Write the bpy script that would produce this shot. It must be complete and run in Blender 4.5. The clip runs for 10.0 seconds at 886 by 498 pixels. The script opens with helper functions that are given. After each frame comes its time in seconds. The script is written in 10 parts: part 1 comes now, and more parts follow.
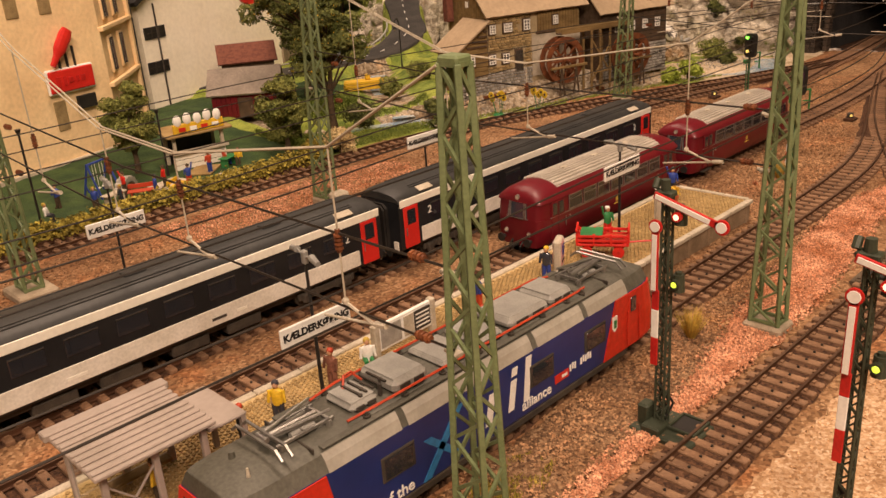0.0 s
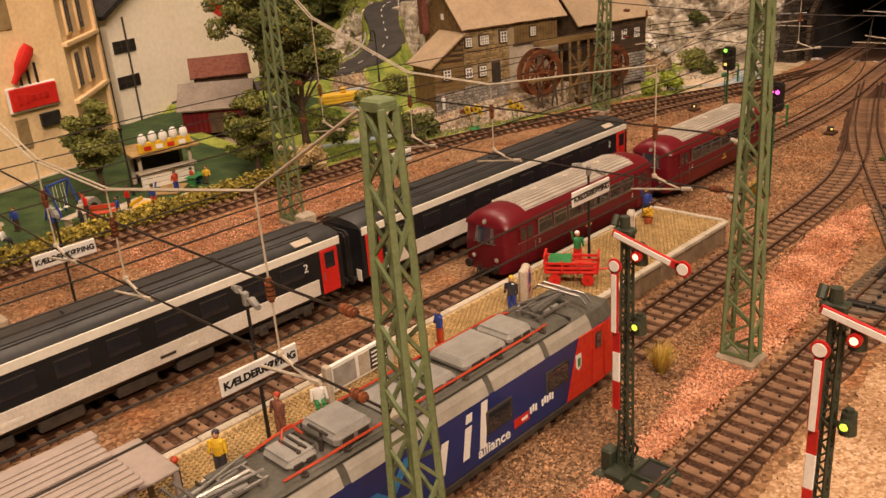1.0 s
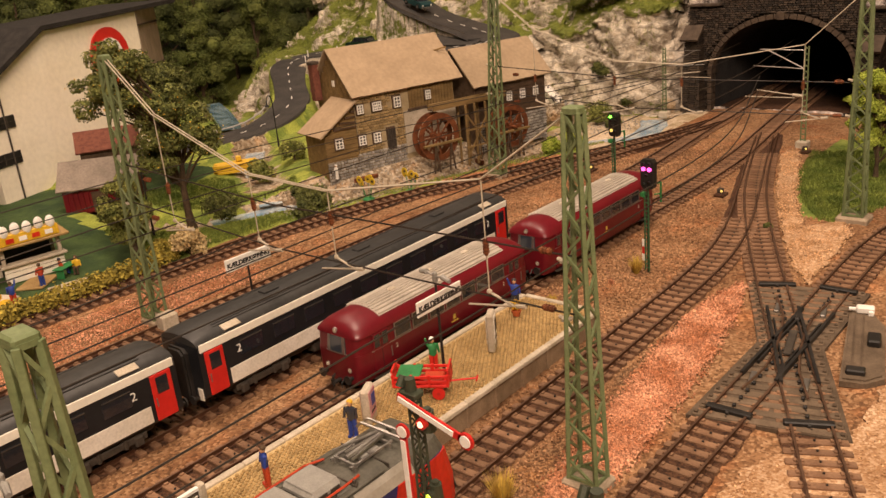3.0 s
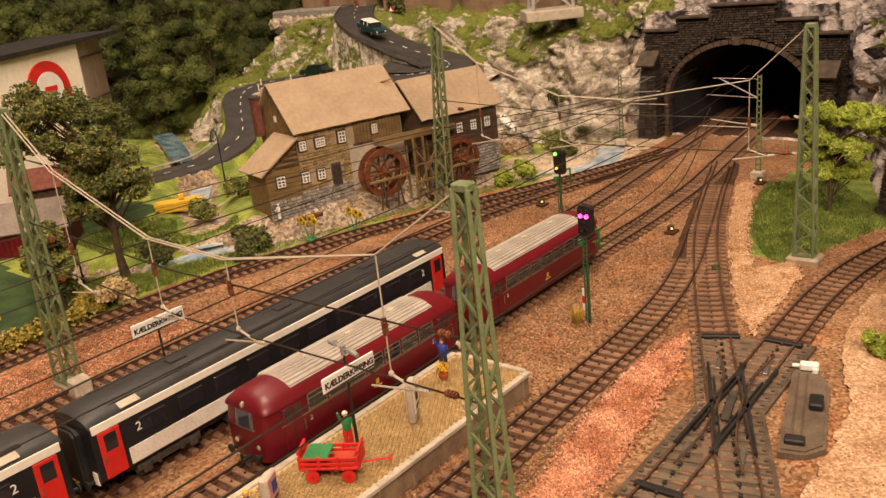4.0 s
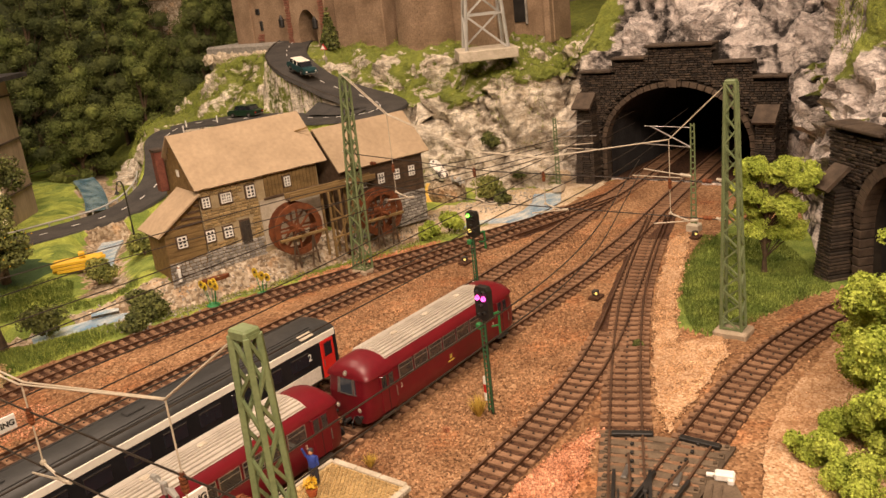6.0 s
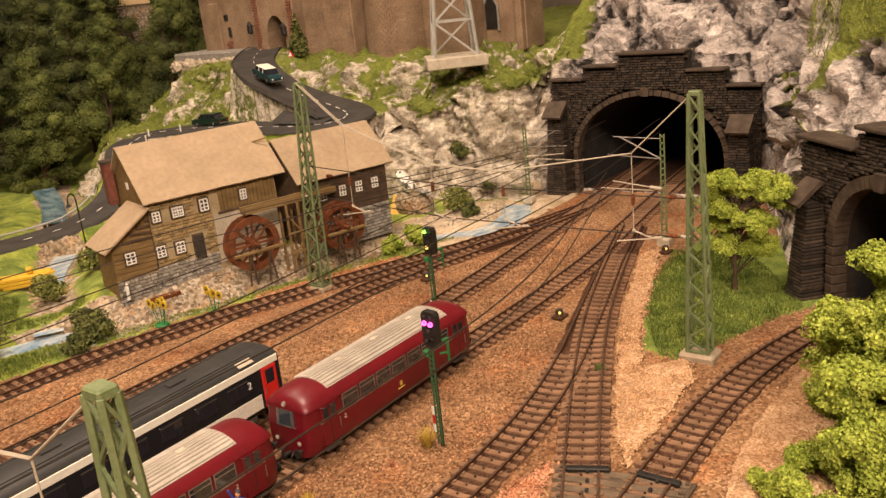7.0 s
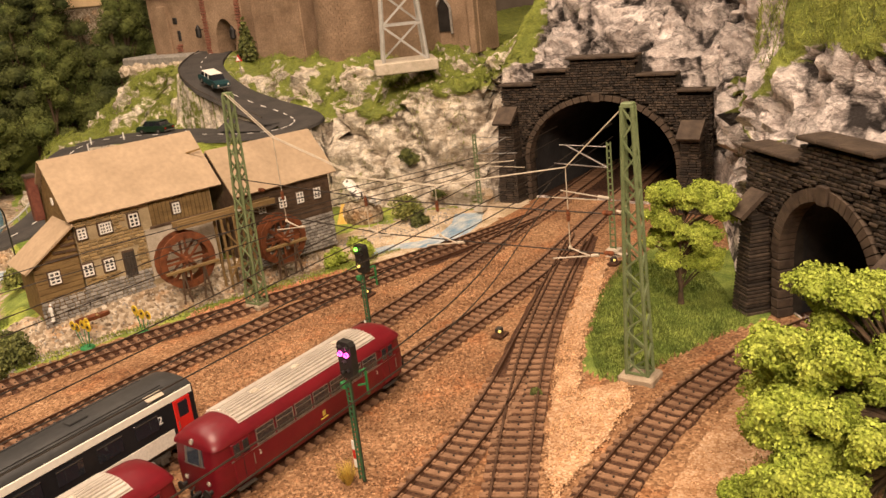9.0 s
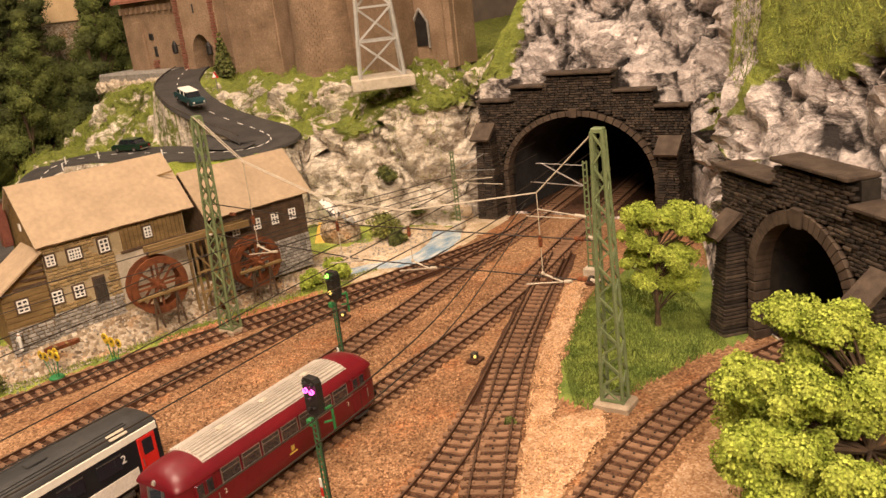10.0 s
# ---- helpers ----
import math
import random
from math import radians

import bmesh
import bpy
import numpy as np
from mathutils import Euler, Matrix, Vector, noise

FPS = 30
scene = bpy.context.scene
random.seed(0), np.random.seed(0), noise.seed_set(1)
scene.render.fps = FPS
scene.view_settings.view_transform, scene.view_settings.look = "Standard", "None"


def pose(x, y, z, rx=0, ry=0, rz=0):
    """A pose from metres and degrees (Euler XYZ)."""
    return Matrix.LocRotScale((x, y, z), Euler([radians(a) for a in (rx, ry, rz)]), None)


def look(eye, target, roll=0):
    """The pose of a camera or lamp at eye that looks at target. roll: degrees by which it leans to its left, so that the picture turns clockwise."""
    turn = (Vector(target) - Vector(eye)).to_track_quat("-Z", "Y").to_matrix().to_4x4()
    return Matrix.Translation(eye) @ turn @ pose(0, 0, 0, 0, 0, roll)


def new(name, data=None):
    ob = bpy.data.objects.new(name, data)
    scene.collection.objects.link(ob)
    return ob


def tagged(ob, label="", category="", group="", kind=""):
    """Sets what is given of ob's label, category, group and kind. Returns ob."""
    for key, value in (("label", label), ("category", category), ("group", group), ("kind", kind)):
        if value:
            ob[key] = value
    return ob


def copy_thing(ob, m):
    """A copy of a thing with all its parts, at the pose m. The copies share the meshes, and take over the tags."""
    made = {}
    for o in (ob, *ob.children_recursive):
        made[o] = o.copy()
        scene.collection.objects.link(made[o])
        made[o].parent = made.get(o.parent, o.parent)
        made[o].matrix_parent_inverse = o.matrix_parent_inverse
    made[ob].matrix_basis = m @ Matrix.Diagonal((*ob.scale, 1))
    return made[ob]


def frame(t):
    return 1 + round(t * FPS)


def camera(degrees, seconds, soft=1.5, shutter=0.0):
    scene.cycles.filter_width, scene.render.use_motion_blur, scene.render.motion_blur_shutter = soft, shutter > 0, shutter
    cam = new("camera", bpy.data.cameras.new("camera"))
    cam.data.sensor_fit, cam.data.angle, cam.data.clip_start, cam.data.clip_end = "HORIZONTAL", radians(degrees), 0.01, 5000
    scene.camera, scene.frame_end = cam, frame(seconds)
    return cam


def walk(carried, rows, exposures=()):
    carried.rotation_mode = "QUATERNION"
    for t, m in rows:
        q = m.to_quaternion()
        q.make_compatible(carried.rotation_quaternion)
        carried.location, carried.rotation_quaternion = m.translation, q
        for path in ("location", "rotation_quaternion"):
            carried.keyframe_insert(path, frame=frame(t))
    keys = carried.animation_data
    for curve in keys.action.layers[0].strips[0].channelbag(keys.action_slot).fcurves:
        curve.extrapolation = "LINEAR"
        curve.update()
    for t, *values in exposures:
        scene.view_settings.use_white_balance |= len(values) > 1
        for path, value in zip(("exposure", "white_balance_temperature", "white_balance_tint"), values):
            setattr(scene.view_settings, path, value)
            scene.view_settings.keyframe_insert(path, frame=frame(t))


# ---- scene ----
cam = camera(55.4, 10.0)
PATH = [
    (0, (-0.5861, -0.2414, 0.1915), (0.5195, 0.9044, -0.4326), -4.1),
    (0.5, (-0.5731, -0.2400, 0.1924), (0.5401, 0.8988, -0.4301), -4.2),
    (1, (-0.5607, -0.2378, 0.1958), (0.5600, 0.8970, -0.4207), -4.3),
    (1.5, (-0.5457, -0.2403, 0.1984), (0.5879, 0.8863, -0.4087), -4.6),
    (2, (-0.5306, -0.2458, 0.2043), (0.6240, 0.8678, -0.3865), -5.0),
    (3.5, (-0.4688, -0.2583, 0.2274), (0.7480, 0.8063, -0.3309), -5.9),
    (4, (-0.4429, -0.2608, 0.2326), (0.7862, 0.7949, -0.3146), -6.2),
    (4.5, (-0.4198, -0.2667, 0.2394), (0.8243, 0.7780, -0.2950), -6.2),
    (5, (-0.3976, -0.2646, 0.2420), (0.8591, 0.7683, -0.2847), -6.2),
    (5.5, (-0.3792, -0.2632, 0.2445), (0.8865, 0.7637, -0.2727), -6.3),
    (7, (-0.3212, -0.2624, 0.2411), (0.9728, 0.7367, -0.2625), -6.1),
    (7.5, (-0.3096, -0.2620, 0.2403), (0.9930, 0.7232, -0.2676), -6.0),
    (8, (-0.3014, -0.2642, 0.2420), (1.0096, 0.7090, -0.2668), -6.1),
    (8.5, (-0.2914, -0.2673, 0.2420), (1.0253, 0.6985, -0.2659), -6.3),
    (9, (-0.2802, -0.2705, 0.2428), (1.0389, 0.6896, -0.2685), -6.3),
    (9.5, (-0.2728, -0.2744, 0.2437), (1.0540, 0.6743, -0.2693), -6.4),
    (10, (-0.2636, -0.2737, 0.2514), (1.0723, 0.6690, -0.2514), -6.8),
]
walk(cam, [(t, look(eye, target, roll)) for t, eye, target, roll in PATH],
     exposures=((0, -0.52, 6750, 19), (2, -0.58, 6700, 18), (3.5, -0.40, 6600, 17), (5, -0.24, 6550, 16), (8.5, -0.07, 6500, 15), (10, 0.02, 6500, 15)))

# ---- light: warm area lamps added over the layout, fittings unseen ----
world = bpy.data.worlds.new("room_air")
world.use_nodes = True
world.node_tree.nodes["Background"].inputs[0].default_value = (1.0, 0.82, 0.6, 1)
world.node_tree.nodes["Background"].inputs[1].default_value = 0.33
scene.world = world


def area_lamp(x, y, z, sx, sy, power, colour, target):
    d = bpy.data.lights.new("overhead_area_light", "AREA")
    d.shape, d.size, d.size_y, d.energy, d.color = "RECTANGLE", sx, sy, power, colour
    ob = new("overhead_area_light", d)
    ob.matrix_world = look((x, y, z), target)
    return ob


WARM = (1.0, 0.78, 0.57)
# low lamp set off to the camera's left to light upright faces
area_lamp(-0.95, -0.85, 1.15, 0.9, 0.3, 43.0, WARM, (0.0, 0.15, 0.0))
area_lamp(-0.12, 0.15, 1.40, 0.5, 0.3, 22.0, WARM, (0.1, 0.2, 0.0))
area_lamp(0.15, 0.95, 1.35, 0.8, 0.3, 10.0, WARM, (0.2, 0.6, 0.0))

# ---- materials ----
def mat(name, a, b=None, size=0.01, rough=0.7, bump=0.0, metal=0.0, grain=0.15, ramp=(0.35, 0.65), rand=0.0, island=0.0,
        coat=0.0, stretch=(1, 1, 1), fine=9.0, spec=0.4, stain=None, glow=None):
    """Two-scale procedural paint, stone or wood: a..b patches of the given size, fine grain and relief."""
    m = bpy.data.materials.new(name)
    m.use_nodes = True
    nt = m.node_tree
    n, ln = nt.nodes, nt.links
    p = n["Principled BSDF"]
    b = b or tuple(v * 0.8 for v in a)
    co = n.new("ShaderNodeTexCoord")
    mp = n.new("ShaderNodeMapping")
    mp.inputs["Scale"].default_value = stretch
    ln.new(co.outputs["Object"], mp.inputs[0])
    n1 = n.new("ShaderNodeTexNoise")
    n1.inputs["Scale"].default_value, n1.inputs["Detail"].default_value = 1 / size, 5
    n2 = n.new("ShaderNodeTexNoise")
    n2.inputs["Scale"].default_value, n2.inputs["Detail"].default_value = fine / size, 3
    for k in (n1, n2):
        ln.new(mp.outputs[0], k.inputs["Vector"])
    r = n.new("ShaderNodeValToRGB")
    r.color_ramp.elements[0].position, r.color_ramp.elements[1].position = ramp
    r.color_ramp.elements[0].color, r.color_ramp.elements[1].color = (*a, 1), (*b, 1)
    if stain:
        e = r.color_ramp.elements.new((ramp[0] + ramp[1]) / 2)
        e.color = (*stain, 1)
    ln.new(n1.outputs[0], r.inputs[0])
    mr = n.new("ShaderNodeMapRange")
    mr.inputs[1].default_value, mr.inputs[2].default_value = 0.3, 0.7
    mr.inputs[3].default_value, mr.inputs[4].default_value = 1 - grain, 1 + grain
    ln.new(n2.outputs[0], mr.inputs[0])
    last = mr.outputs[0]
    for kind, amount in (("o", rand), ("i", island)):
        if amount:
            src = n.new("ShaderNodeObjectInfo" if kind == "o" else "ShaderNodeNewGeometry")
            m2 = n.new("ShaderNodeMapRange")
            m2.inputs[3].default_value, m2.inputs[4].default_value = 1 - amount, 1 + amount
            ln.new(src.outputs["Random" if kind == "o" else "Random Per Island"], m2.inputs[0])
            mu = n.new("ShaderNodeMath")
            mu.operation = "MULTIPLY"
            ln.new(last, mu.inputs[0]), ln.new(m2.outputs[0], mu.inputs[1])
            last = mu.outputs[0]
    vm = n.new("ShaderNodeVectorMath")
    vm.operation = "SCALE"
    ln.new(r.outputs[0], vm.inputs[0]), ln.new(last, vm.inputs["Scale"])
    ln.new(vm.outputs[0], p.inputs["Base Color"])
    p.inputs["Roughness"].default_value, p.inputs["Metallic"].default_value = rough, metal
    p.inputs["Specular IOR Level"].default_value = spec
    p.inputs["Coat Weight"].default_value = coat
    if bump:
        bp = n.new("ShaderNodeBump")
        bp.inputs["Strength"].default_value, bp.inputs["Distance"].default_value = 1.0, bump
        ad = n.new("ShaderNodeMath")
        ad.operation = "ADD"
        ln.new(n1.outputs[0], ad.inputs[0]), ln.new(n2.outputs[0], ad.inputs[1])
        ln.new(ad.outputs[0], bp.inputs["Height"]), ln.new(bp.outputs[0], p.inputs["Normal"])
    if glow:
        p.inputs["Emission Color"].default_value, p.inputs["Emission Strength"].default_value = (*glow[:3], 1), glow[3]
    return m


def crack(n, ln, co, scale, detail, distort, gain, shift):
    """Thin dark lines where a noise field crosses its middle."""
    w = n.new("ShaderNodeTexNoise")
    w.inputs["Scale"].default_value, w.inputs["Detail"].default_value = scale, detail
    w.inputs["Roughness"].default_value, w.inputs["Distortion"].default_value = 0.6, distort
    ln.new(co, w.inputs["Vector"])
    su = n.new("ShaderNodeMath")
    su.operation = "SUBTRACT"
    su.inputs[1].default_value = shift
    ln.new(w.outputs[0], su.inputs[0])
    ab = n.new("ShaderNodeMath")
    ab.operation = "ABSOLUTE"
    ln.new(su.outputs[0], ab.inputs[0])
    mu = n.new("ShaderNodeMath")
    mu.operation, mu.use_clamp = "MULTIPLY", True
    mu.inputs[1].default_value = gain
    ln.new(ab.outputs[0], mu.inputs[0])
    return mu.outputs[0]


def mixed(n, ln, fac, a, b):
    m = n.new("ShaderNodeMix")
    m.data_type = "RGBA"
    for sock, v in ((m.inputs[0], fac), (m.inputs[6], a), (m.inputs[7], b)):
        if isinstance(v, tuple):
            sock.default_value = (*v, 1)
        else:
            ln.new(v, sock)
    return m.outputs[2]


def hill_mat():
    """Plaster rock with a dark wash painting shade into the cracks and dry-brushed ridges, overgrown with grass fibre
    where it is not bare.
    """
    m = bpy.data.materials.new("plaster rock and hill grass")
    m.use_nodes = True
    n, ln = m.node_tree.nodes, m.node_tree.links
    p = n["Principled BSDF"]
    tc = n.new("ShaderNodeTexCoord")
    mp = n.new("ShaderNodeMapping")
    mp.inputs["Rotation"].default_value = (0.5, 0.5, 0.3)
    mp.inputs["Scale"].default_value = (1.0, 1.0, 1.7)
    ln.new(tc.outputs["Object"], mp.inputs[0])
    co = mp.outputs[0]

    def noise_tex(scale, detail, lo, hi, src=co):
        w = n.new("ShaderNodeTexNoise")
        w.inputs["Scale"].default_value, w.inputs["Detail"].default_value, w.inputs["Roughness"].default_value = scale, detail, 0.65
        ln.new(src, w.inputs["Vector"])
        r = n.new("ShaderNodeMapRange")
        r.inputs[1].default_value, r.inputs[2].default_value = lo, hi
        ln.new(w.outputs[0], r.inputs[0])
        return r.outputs[0]

    patch, mottle, fine = noise_tex(26, 5, 0.36, 0.64), noise_tex(75, 6, 0.35, 0.65), noise_tex(420, 4, 0.3, 0.7)
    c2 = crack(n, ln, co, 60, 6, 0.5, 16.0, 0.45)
    # crevice shade put into the colour: darkens along the relief's cracks
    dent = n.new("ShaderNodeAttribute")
    dent.attribute_name = "crack_shade"
    sm2 = n.new("ShaderNodeMapping")
    sm2.inputs["Rotation"].default_value = (0.9, 0.35, 0.6)
    sm2.inputs["Scale"].default_value = (1.0, 1.0, 0.22)
    ln.new(tc.outputs["Object"], sm2.inputs[0])
    stroke = noise_tex(75, 6, 0.34, 0.60, sm2.outputs[0])

    def two(op, a, b):
        k = n.new("ShaderNodeMath")
        k.operation = op
        ln.new(a, k.inputs[0])
        if isinstance(b, float):
            k.inputs[1].default_value = b
        else:
            ln.new(b, k.inputs[1])
        return k.outputs[0]

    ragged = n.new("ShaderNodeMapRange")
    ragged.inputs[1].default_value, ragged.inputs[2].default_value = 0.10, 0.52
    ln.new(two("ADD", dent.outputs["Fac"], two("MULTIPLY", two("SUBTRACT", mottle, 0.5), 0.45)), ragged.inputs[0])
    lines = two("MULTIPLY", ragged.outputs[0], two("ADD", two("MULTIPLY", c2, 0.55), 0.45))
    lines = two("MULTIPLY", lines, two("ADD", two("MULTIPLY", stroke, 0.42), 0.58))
    pale = n.new("ShaderNodeAttribute")
    pale.attribute_name = "pale"
    bare = n.new("ShaderNodeAttribute")
    bare.attribute_name = "bare"
    grey = mixed(n, ln, mottle, mixed(n, ln, patch, (0.38, 0.305, 0.268), (0.68, 0.585, 0.53)), (0.86, 0.77, 0.71))
    cream = mixed(n, ln, mottle, mixed(n, ln, patch, (0.46, 0.36, 0.235), (0.74, 0.635, 0.48)), (0.90, 0.82, 0.68))
    tone = mixed(n, ln, pale.outputs["Fac"], grey, cream)
    # dark tones that stand in for shade inside the cracks
    crack_shade = mixed(n, ln, pale.outputs["Fac"], (0.018, 0.013, 0.011), (0.11, 0.075, 0.045))
    speck = n.new("ShaderNodeVectorMath")
    speck.operation = "SCALE"
    ln.new(tone, speck.inputs[0]), ln.new(two("ADD", two("MULTIPLY", fine, 0.5), 0.72), speck.inputs["Scale"])
    stone = mixed(n, ln, lines, crack_shade, speck.outputs[0])
    turf = mixed(n, ln, fine, mixed(n, ln, patch, (0.06, 0.085, 0.012), (0.15, 0.19, 0.022)), mixed(n, ln, mottle, (0.17, 0.2, 0.03), (0.36, 0.38, 0.06)))
    edge = n.new("ShaderNodeMapRange")
    edge.inputs[1].default_value, edge.inputs[2].default_value = 0.42, 0.62
    ln.new(two("ADD", bare.outputs["Fac"], two("MULTIPLY", two("SUBTRACT", mottle, 0.5), 0.55)), edge.inputs[0])
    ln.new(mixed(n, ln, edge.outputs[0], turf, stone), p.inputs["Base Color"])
    bp = n.new("ShaderNodeBump")
    bp.inputs["Distance"].default_value = 0.0022
    ln.new(two("ADD", two("MULTIPLY", lines, 0.8), two("ADD", two("MULTIPLY", mottle, 0.6), two("MULTIPLY", fine, 0.35))), bp.inputs["Height"])
    ln.new(bp.outputs[0], p.inputs["Normal"])
    p.inputs["Roughness"].default_value = 0.85
    return m


M_HILL = hill_mat()


def glass_mat(name, colour, rough=0.05):
    m = bpy.data.materials.new(name)
    m.use_nodes = True
    p = m.node_tree.nodes["Principled BSDF"]
    p.inputs["Base Color"].default_value = (*colour, 1)
    p.inputs["Roughness"].default_value, p.inputs["Specular IOR Level"].default_value = rough, 0.6
    p.inputs["Coat Weight"].default_value = 0.5
    return m


def gravel_mat(name, tones, patches, grain=0.0015, rough=0.95, relief=0.0007):
    """Crushed stone: every grain its own tone, with broad patches of rust and earth between."""
    m = bpy.data.materials.new(name)
    m.use_nodes = True
    n, ln = m.node_tree.nodes, m.node_tree.links
    p = n["Principled BSDF"]
    tc = n.new("ShaderNodeTexCoord")
    wob = n.new("ShaderNodeTexNoise")
    wob.inputs["Scale"].default_value, wob.inputs["Detail"].default_value = 900, 2
    ln.new(tc.outputs["Object"], wob.inputs["Vector"])
    off = n.new("ShaderNodeVectorMath")
    off.operation = "MULTIPLY_ADD"
    off.inputs[1].default_value = (0.0010, 0.0010, 0.0010)
    ln.new(wob.outputs["Color"], off.inputs[0]), ln.new(tc.outputs["Object"], off.inputs[2])
    vo = n.new("ShaderNodeTexVoronoi")
    vo.inputs["Scale"].default_value = 1 / grain
    ln.new(off.outputs[0], vo.inputs["Vector"])
    sep = n.new("ShaderNodeSeparateColor")
    ln.new(vo.outputs["Color"], sep.inputs[0])
    r = n.new("ShaderNodeValToRGB")
    r.color_ramp.elements[0].color, r.color_ramp.elements[1].color = (*tones[0], 1), (*tones[-1], 1)
    for k, c in enumerate(tones[1:-1]):
        r.color_ramp.elements.new((k + 1) / (len(tones) - 1)).color = (*c, 1)
    ln.new(sep.outputs[0], r.inputs[0])
    last = r.outputs[0]
    for k, (size, lo, hi, tint) in enumerate(patches):
        w = n.new("ShaderNodeTexNoise")
        w.inputs["Scale"].default_value, w.inputs["Detail"].default_value, w.inputs["Roughness"].default_value = 1 / size, 6, 0.62
        mp = n.new("ShaderNodeMapping")
        mp.inputs["Location"].default_value = (3.7 * k, 1.3 * k, 0.0)
        ln.new(tc.outputs["Object"], mp.inputs[0]), ln.new(mp.outputs[0], w.inputs["Vector"])
        f = n.new("ShaderNodeMapRange")
        f.inputs[1].default_value, f.inputs[2].default_value = lo, hi
        ln.new(w.outputs[0], f.inputs[0])
        mul = n.new("ShaderNodeVectorMath")
        mul.operation = "MULTIPLY"
        ln.new(last, mul.inputs[0]), ln.new(mixed(n, ln, f.outputs[0], (1.0, 1.0, 1.0), tint), mul.inputs[1])
        last = mul.outputs[0]
    ln.new(last, p.inputs["Base Color"])
    bp = n.new("ShaderNodeBump")
    bp.invert = True
    bp.inputs["Strength"].default_value, bp.inputs["Distance"].default_value = 0.9, relief
    ln.new(vo.outputs["Distance"], bp.inputs["Height"]), ln.new(bp.outputs[0], p.inputs["Normal"])
    p.inputs["Roughness"].default_value, p.inputs["Specular IOR Level"].default_value = rough, 0.3
    return m


M_BALLAST = gravel_mat("brown ballast", [(0.15, 0.076, 0.035), (0.28, 0.150, 0.072), (0.36, 0.198, 0.098), (0.52, 0.325, 0.18)],
                       [(0.09, 0.40, 0.66, (0.55, 0.47, 0.42)), (0.05, 0.52, 0.70, (1.25, 0.92, 0.72)), (0.02, 0.45, 0.75, (0.72, 0.70, 0.66))])
M_ORANGEBED = gravel_mat("salmon gravel bed", [(0.24, 0.09, 0.045), (0.46, 0.19, 0.10), (0.62, 0.31, 0.18), (0.72, 0.46, 0.31)], [(0.05, 0.46, 0.66, (0.62, 0.56, 0.52)), (0.012, 0.5, 0.7, (0.7, 0.66, 0.62))], 0.0013)
M_SANDBED = gravel_mat("pale sand", [(0.46, 0.33, 0.20), (0.58, 0.45, 0.30), (0.66, 0.53, 0.38), (0.74, 0.63, 0.48)], [(0.05, 0.48, 0.66, (0.62, 0.58, 0.46)), (0.012, 0.5, 0.7, (0.74, 0.72, 0.66))], 0.0010)
M_TANBED = gravel_mat("tan fine gravel", [(0.36, 0.20, 0.10), (0.50, 0.30, 0.16), (0.60, 0.385, 0.225), (0.72, 0.52, 0.35)], [(0.06, 0.46, 0.66, (0.66, 0.58, 0.50)), (0.014, 0.5, 0.7, (0.76, 0.72, 0.68))], 0.0012)
M_EARTH = gravel_mat("dark earthy gravel", [(0.07, 0.036, 0.018), (0.135, 0.072, 0.036), (0.20, 0.112, 0.058), (0.36, 0.225, 0.125)], [(0.05, 0.48, 0.68, (1.25, 1.0, 0.7)), (0.015, 0.5, 0.7, (0.7, 0.66, 0.62))], 0.0012)
M_CHIP = mat("brown ballast chip", (0.20, 0.10, 0.046), (0.44, 0.25, 0.13), 0.03, 0.95, 0.0004, grain=0.3, fine=16, island=0.45)
M_ORANGE = mat("orange gravel", (0.42, 0.165, 0.075), (0.72, 0.37, 0.22), 0.02, 0.95, 0.001, grain=0.45, fine=25, island=0.35)
M_TAN = mat("tan gravel", (0.5, 0.29, 0.14), (0.66, 0.42, 0.24), 0.012, 0.95, 0.001, grain=0.45, fine=12, island=0.35)
M_SLEEPER = mat("weathered brown sleeper", (0.155, 0.080, 0.042), (0.26, 0.148, 0.084), 0.008, 0.8, 0.0003, rand=0.22)
M_TRACKBED = gravel_mat("rust-brown track bed", [(0.040, 0.018, 0.010), (0.085, 0.040, 0.021), (0.14, 0.068, 0.036)], [(0.05, 0.45, 0.7, (0.6, 0.58, 0.55))], 0.0013)
M_RAIL = mat("rusty rail", (0.06, 0.027, 0.014), (0.10, 0.045, 0.024), 0.006, 0.55, 0.0001, metal=0.3)
M_RAILTOP = mat("worn rail head", (0.17, 0.10, 0.065), (0.11, 0.06, 0.038), 0.01, 0.4, metal=0.5)
M_BLACK = mat("black plastic", (0.012, 0.011, 0.01), (0.025, 0.022, 0.02), 0.01, 0.5)
M_STEEL = mat("bare metal", (0.42, 0.4, 0.37), (0.3, 0.28, 0.26), 0.004, 0.35, metal=0.8)
M_MAST = mat("green mast paint", (0.13, 0.17, 0.075), (0.17, 0.21, 0.10), 0.012, 0.55, 0.0001)
M_MASTDARK = mat("dark signal green paint", (0.030, 0.037, 0.022), (0.045, 0.052, 0.032), 0.006, 0.55, 0.0001)
M_LADDER = mat("dull green ladder paint", (0.035, 0.105, 0.045), (0.05, 0.13, 0.06), 0.006, 0.55)
M_LIMELAMP = mat("lit lime lens", (0.5, 0.6, 0.05), None, 0.01, 0.2, glow=(0.75, 1.0, 0.08, 1.6))
M_CONCRETE = mat("pale concrete", (0.42, 0.36, 0.27), (0.55, 0.48, 0.38), 0.008, 0.9, 0.0002)
M_STONEWALL = mat("dark masonry block", (0.024, 0.016, 0.011), (0.056, 0.040, 0.027), 0.005, 0.7, 0.0005, island=0.6, grain=0.5)
M_MORTAR = mat("black mortar", (0.018, 0.014, 0.01), (0.035, 0.028, 0.02), 0.006, 0.9, 0.0002)
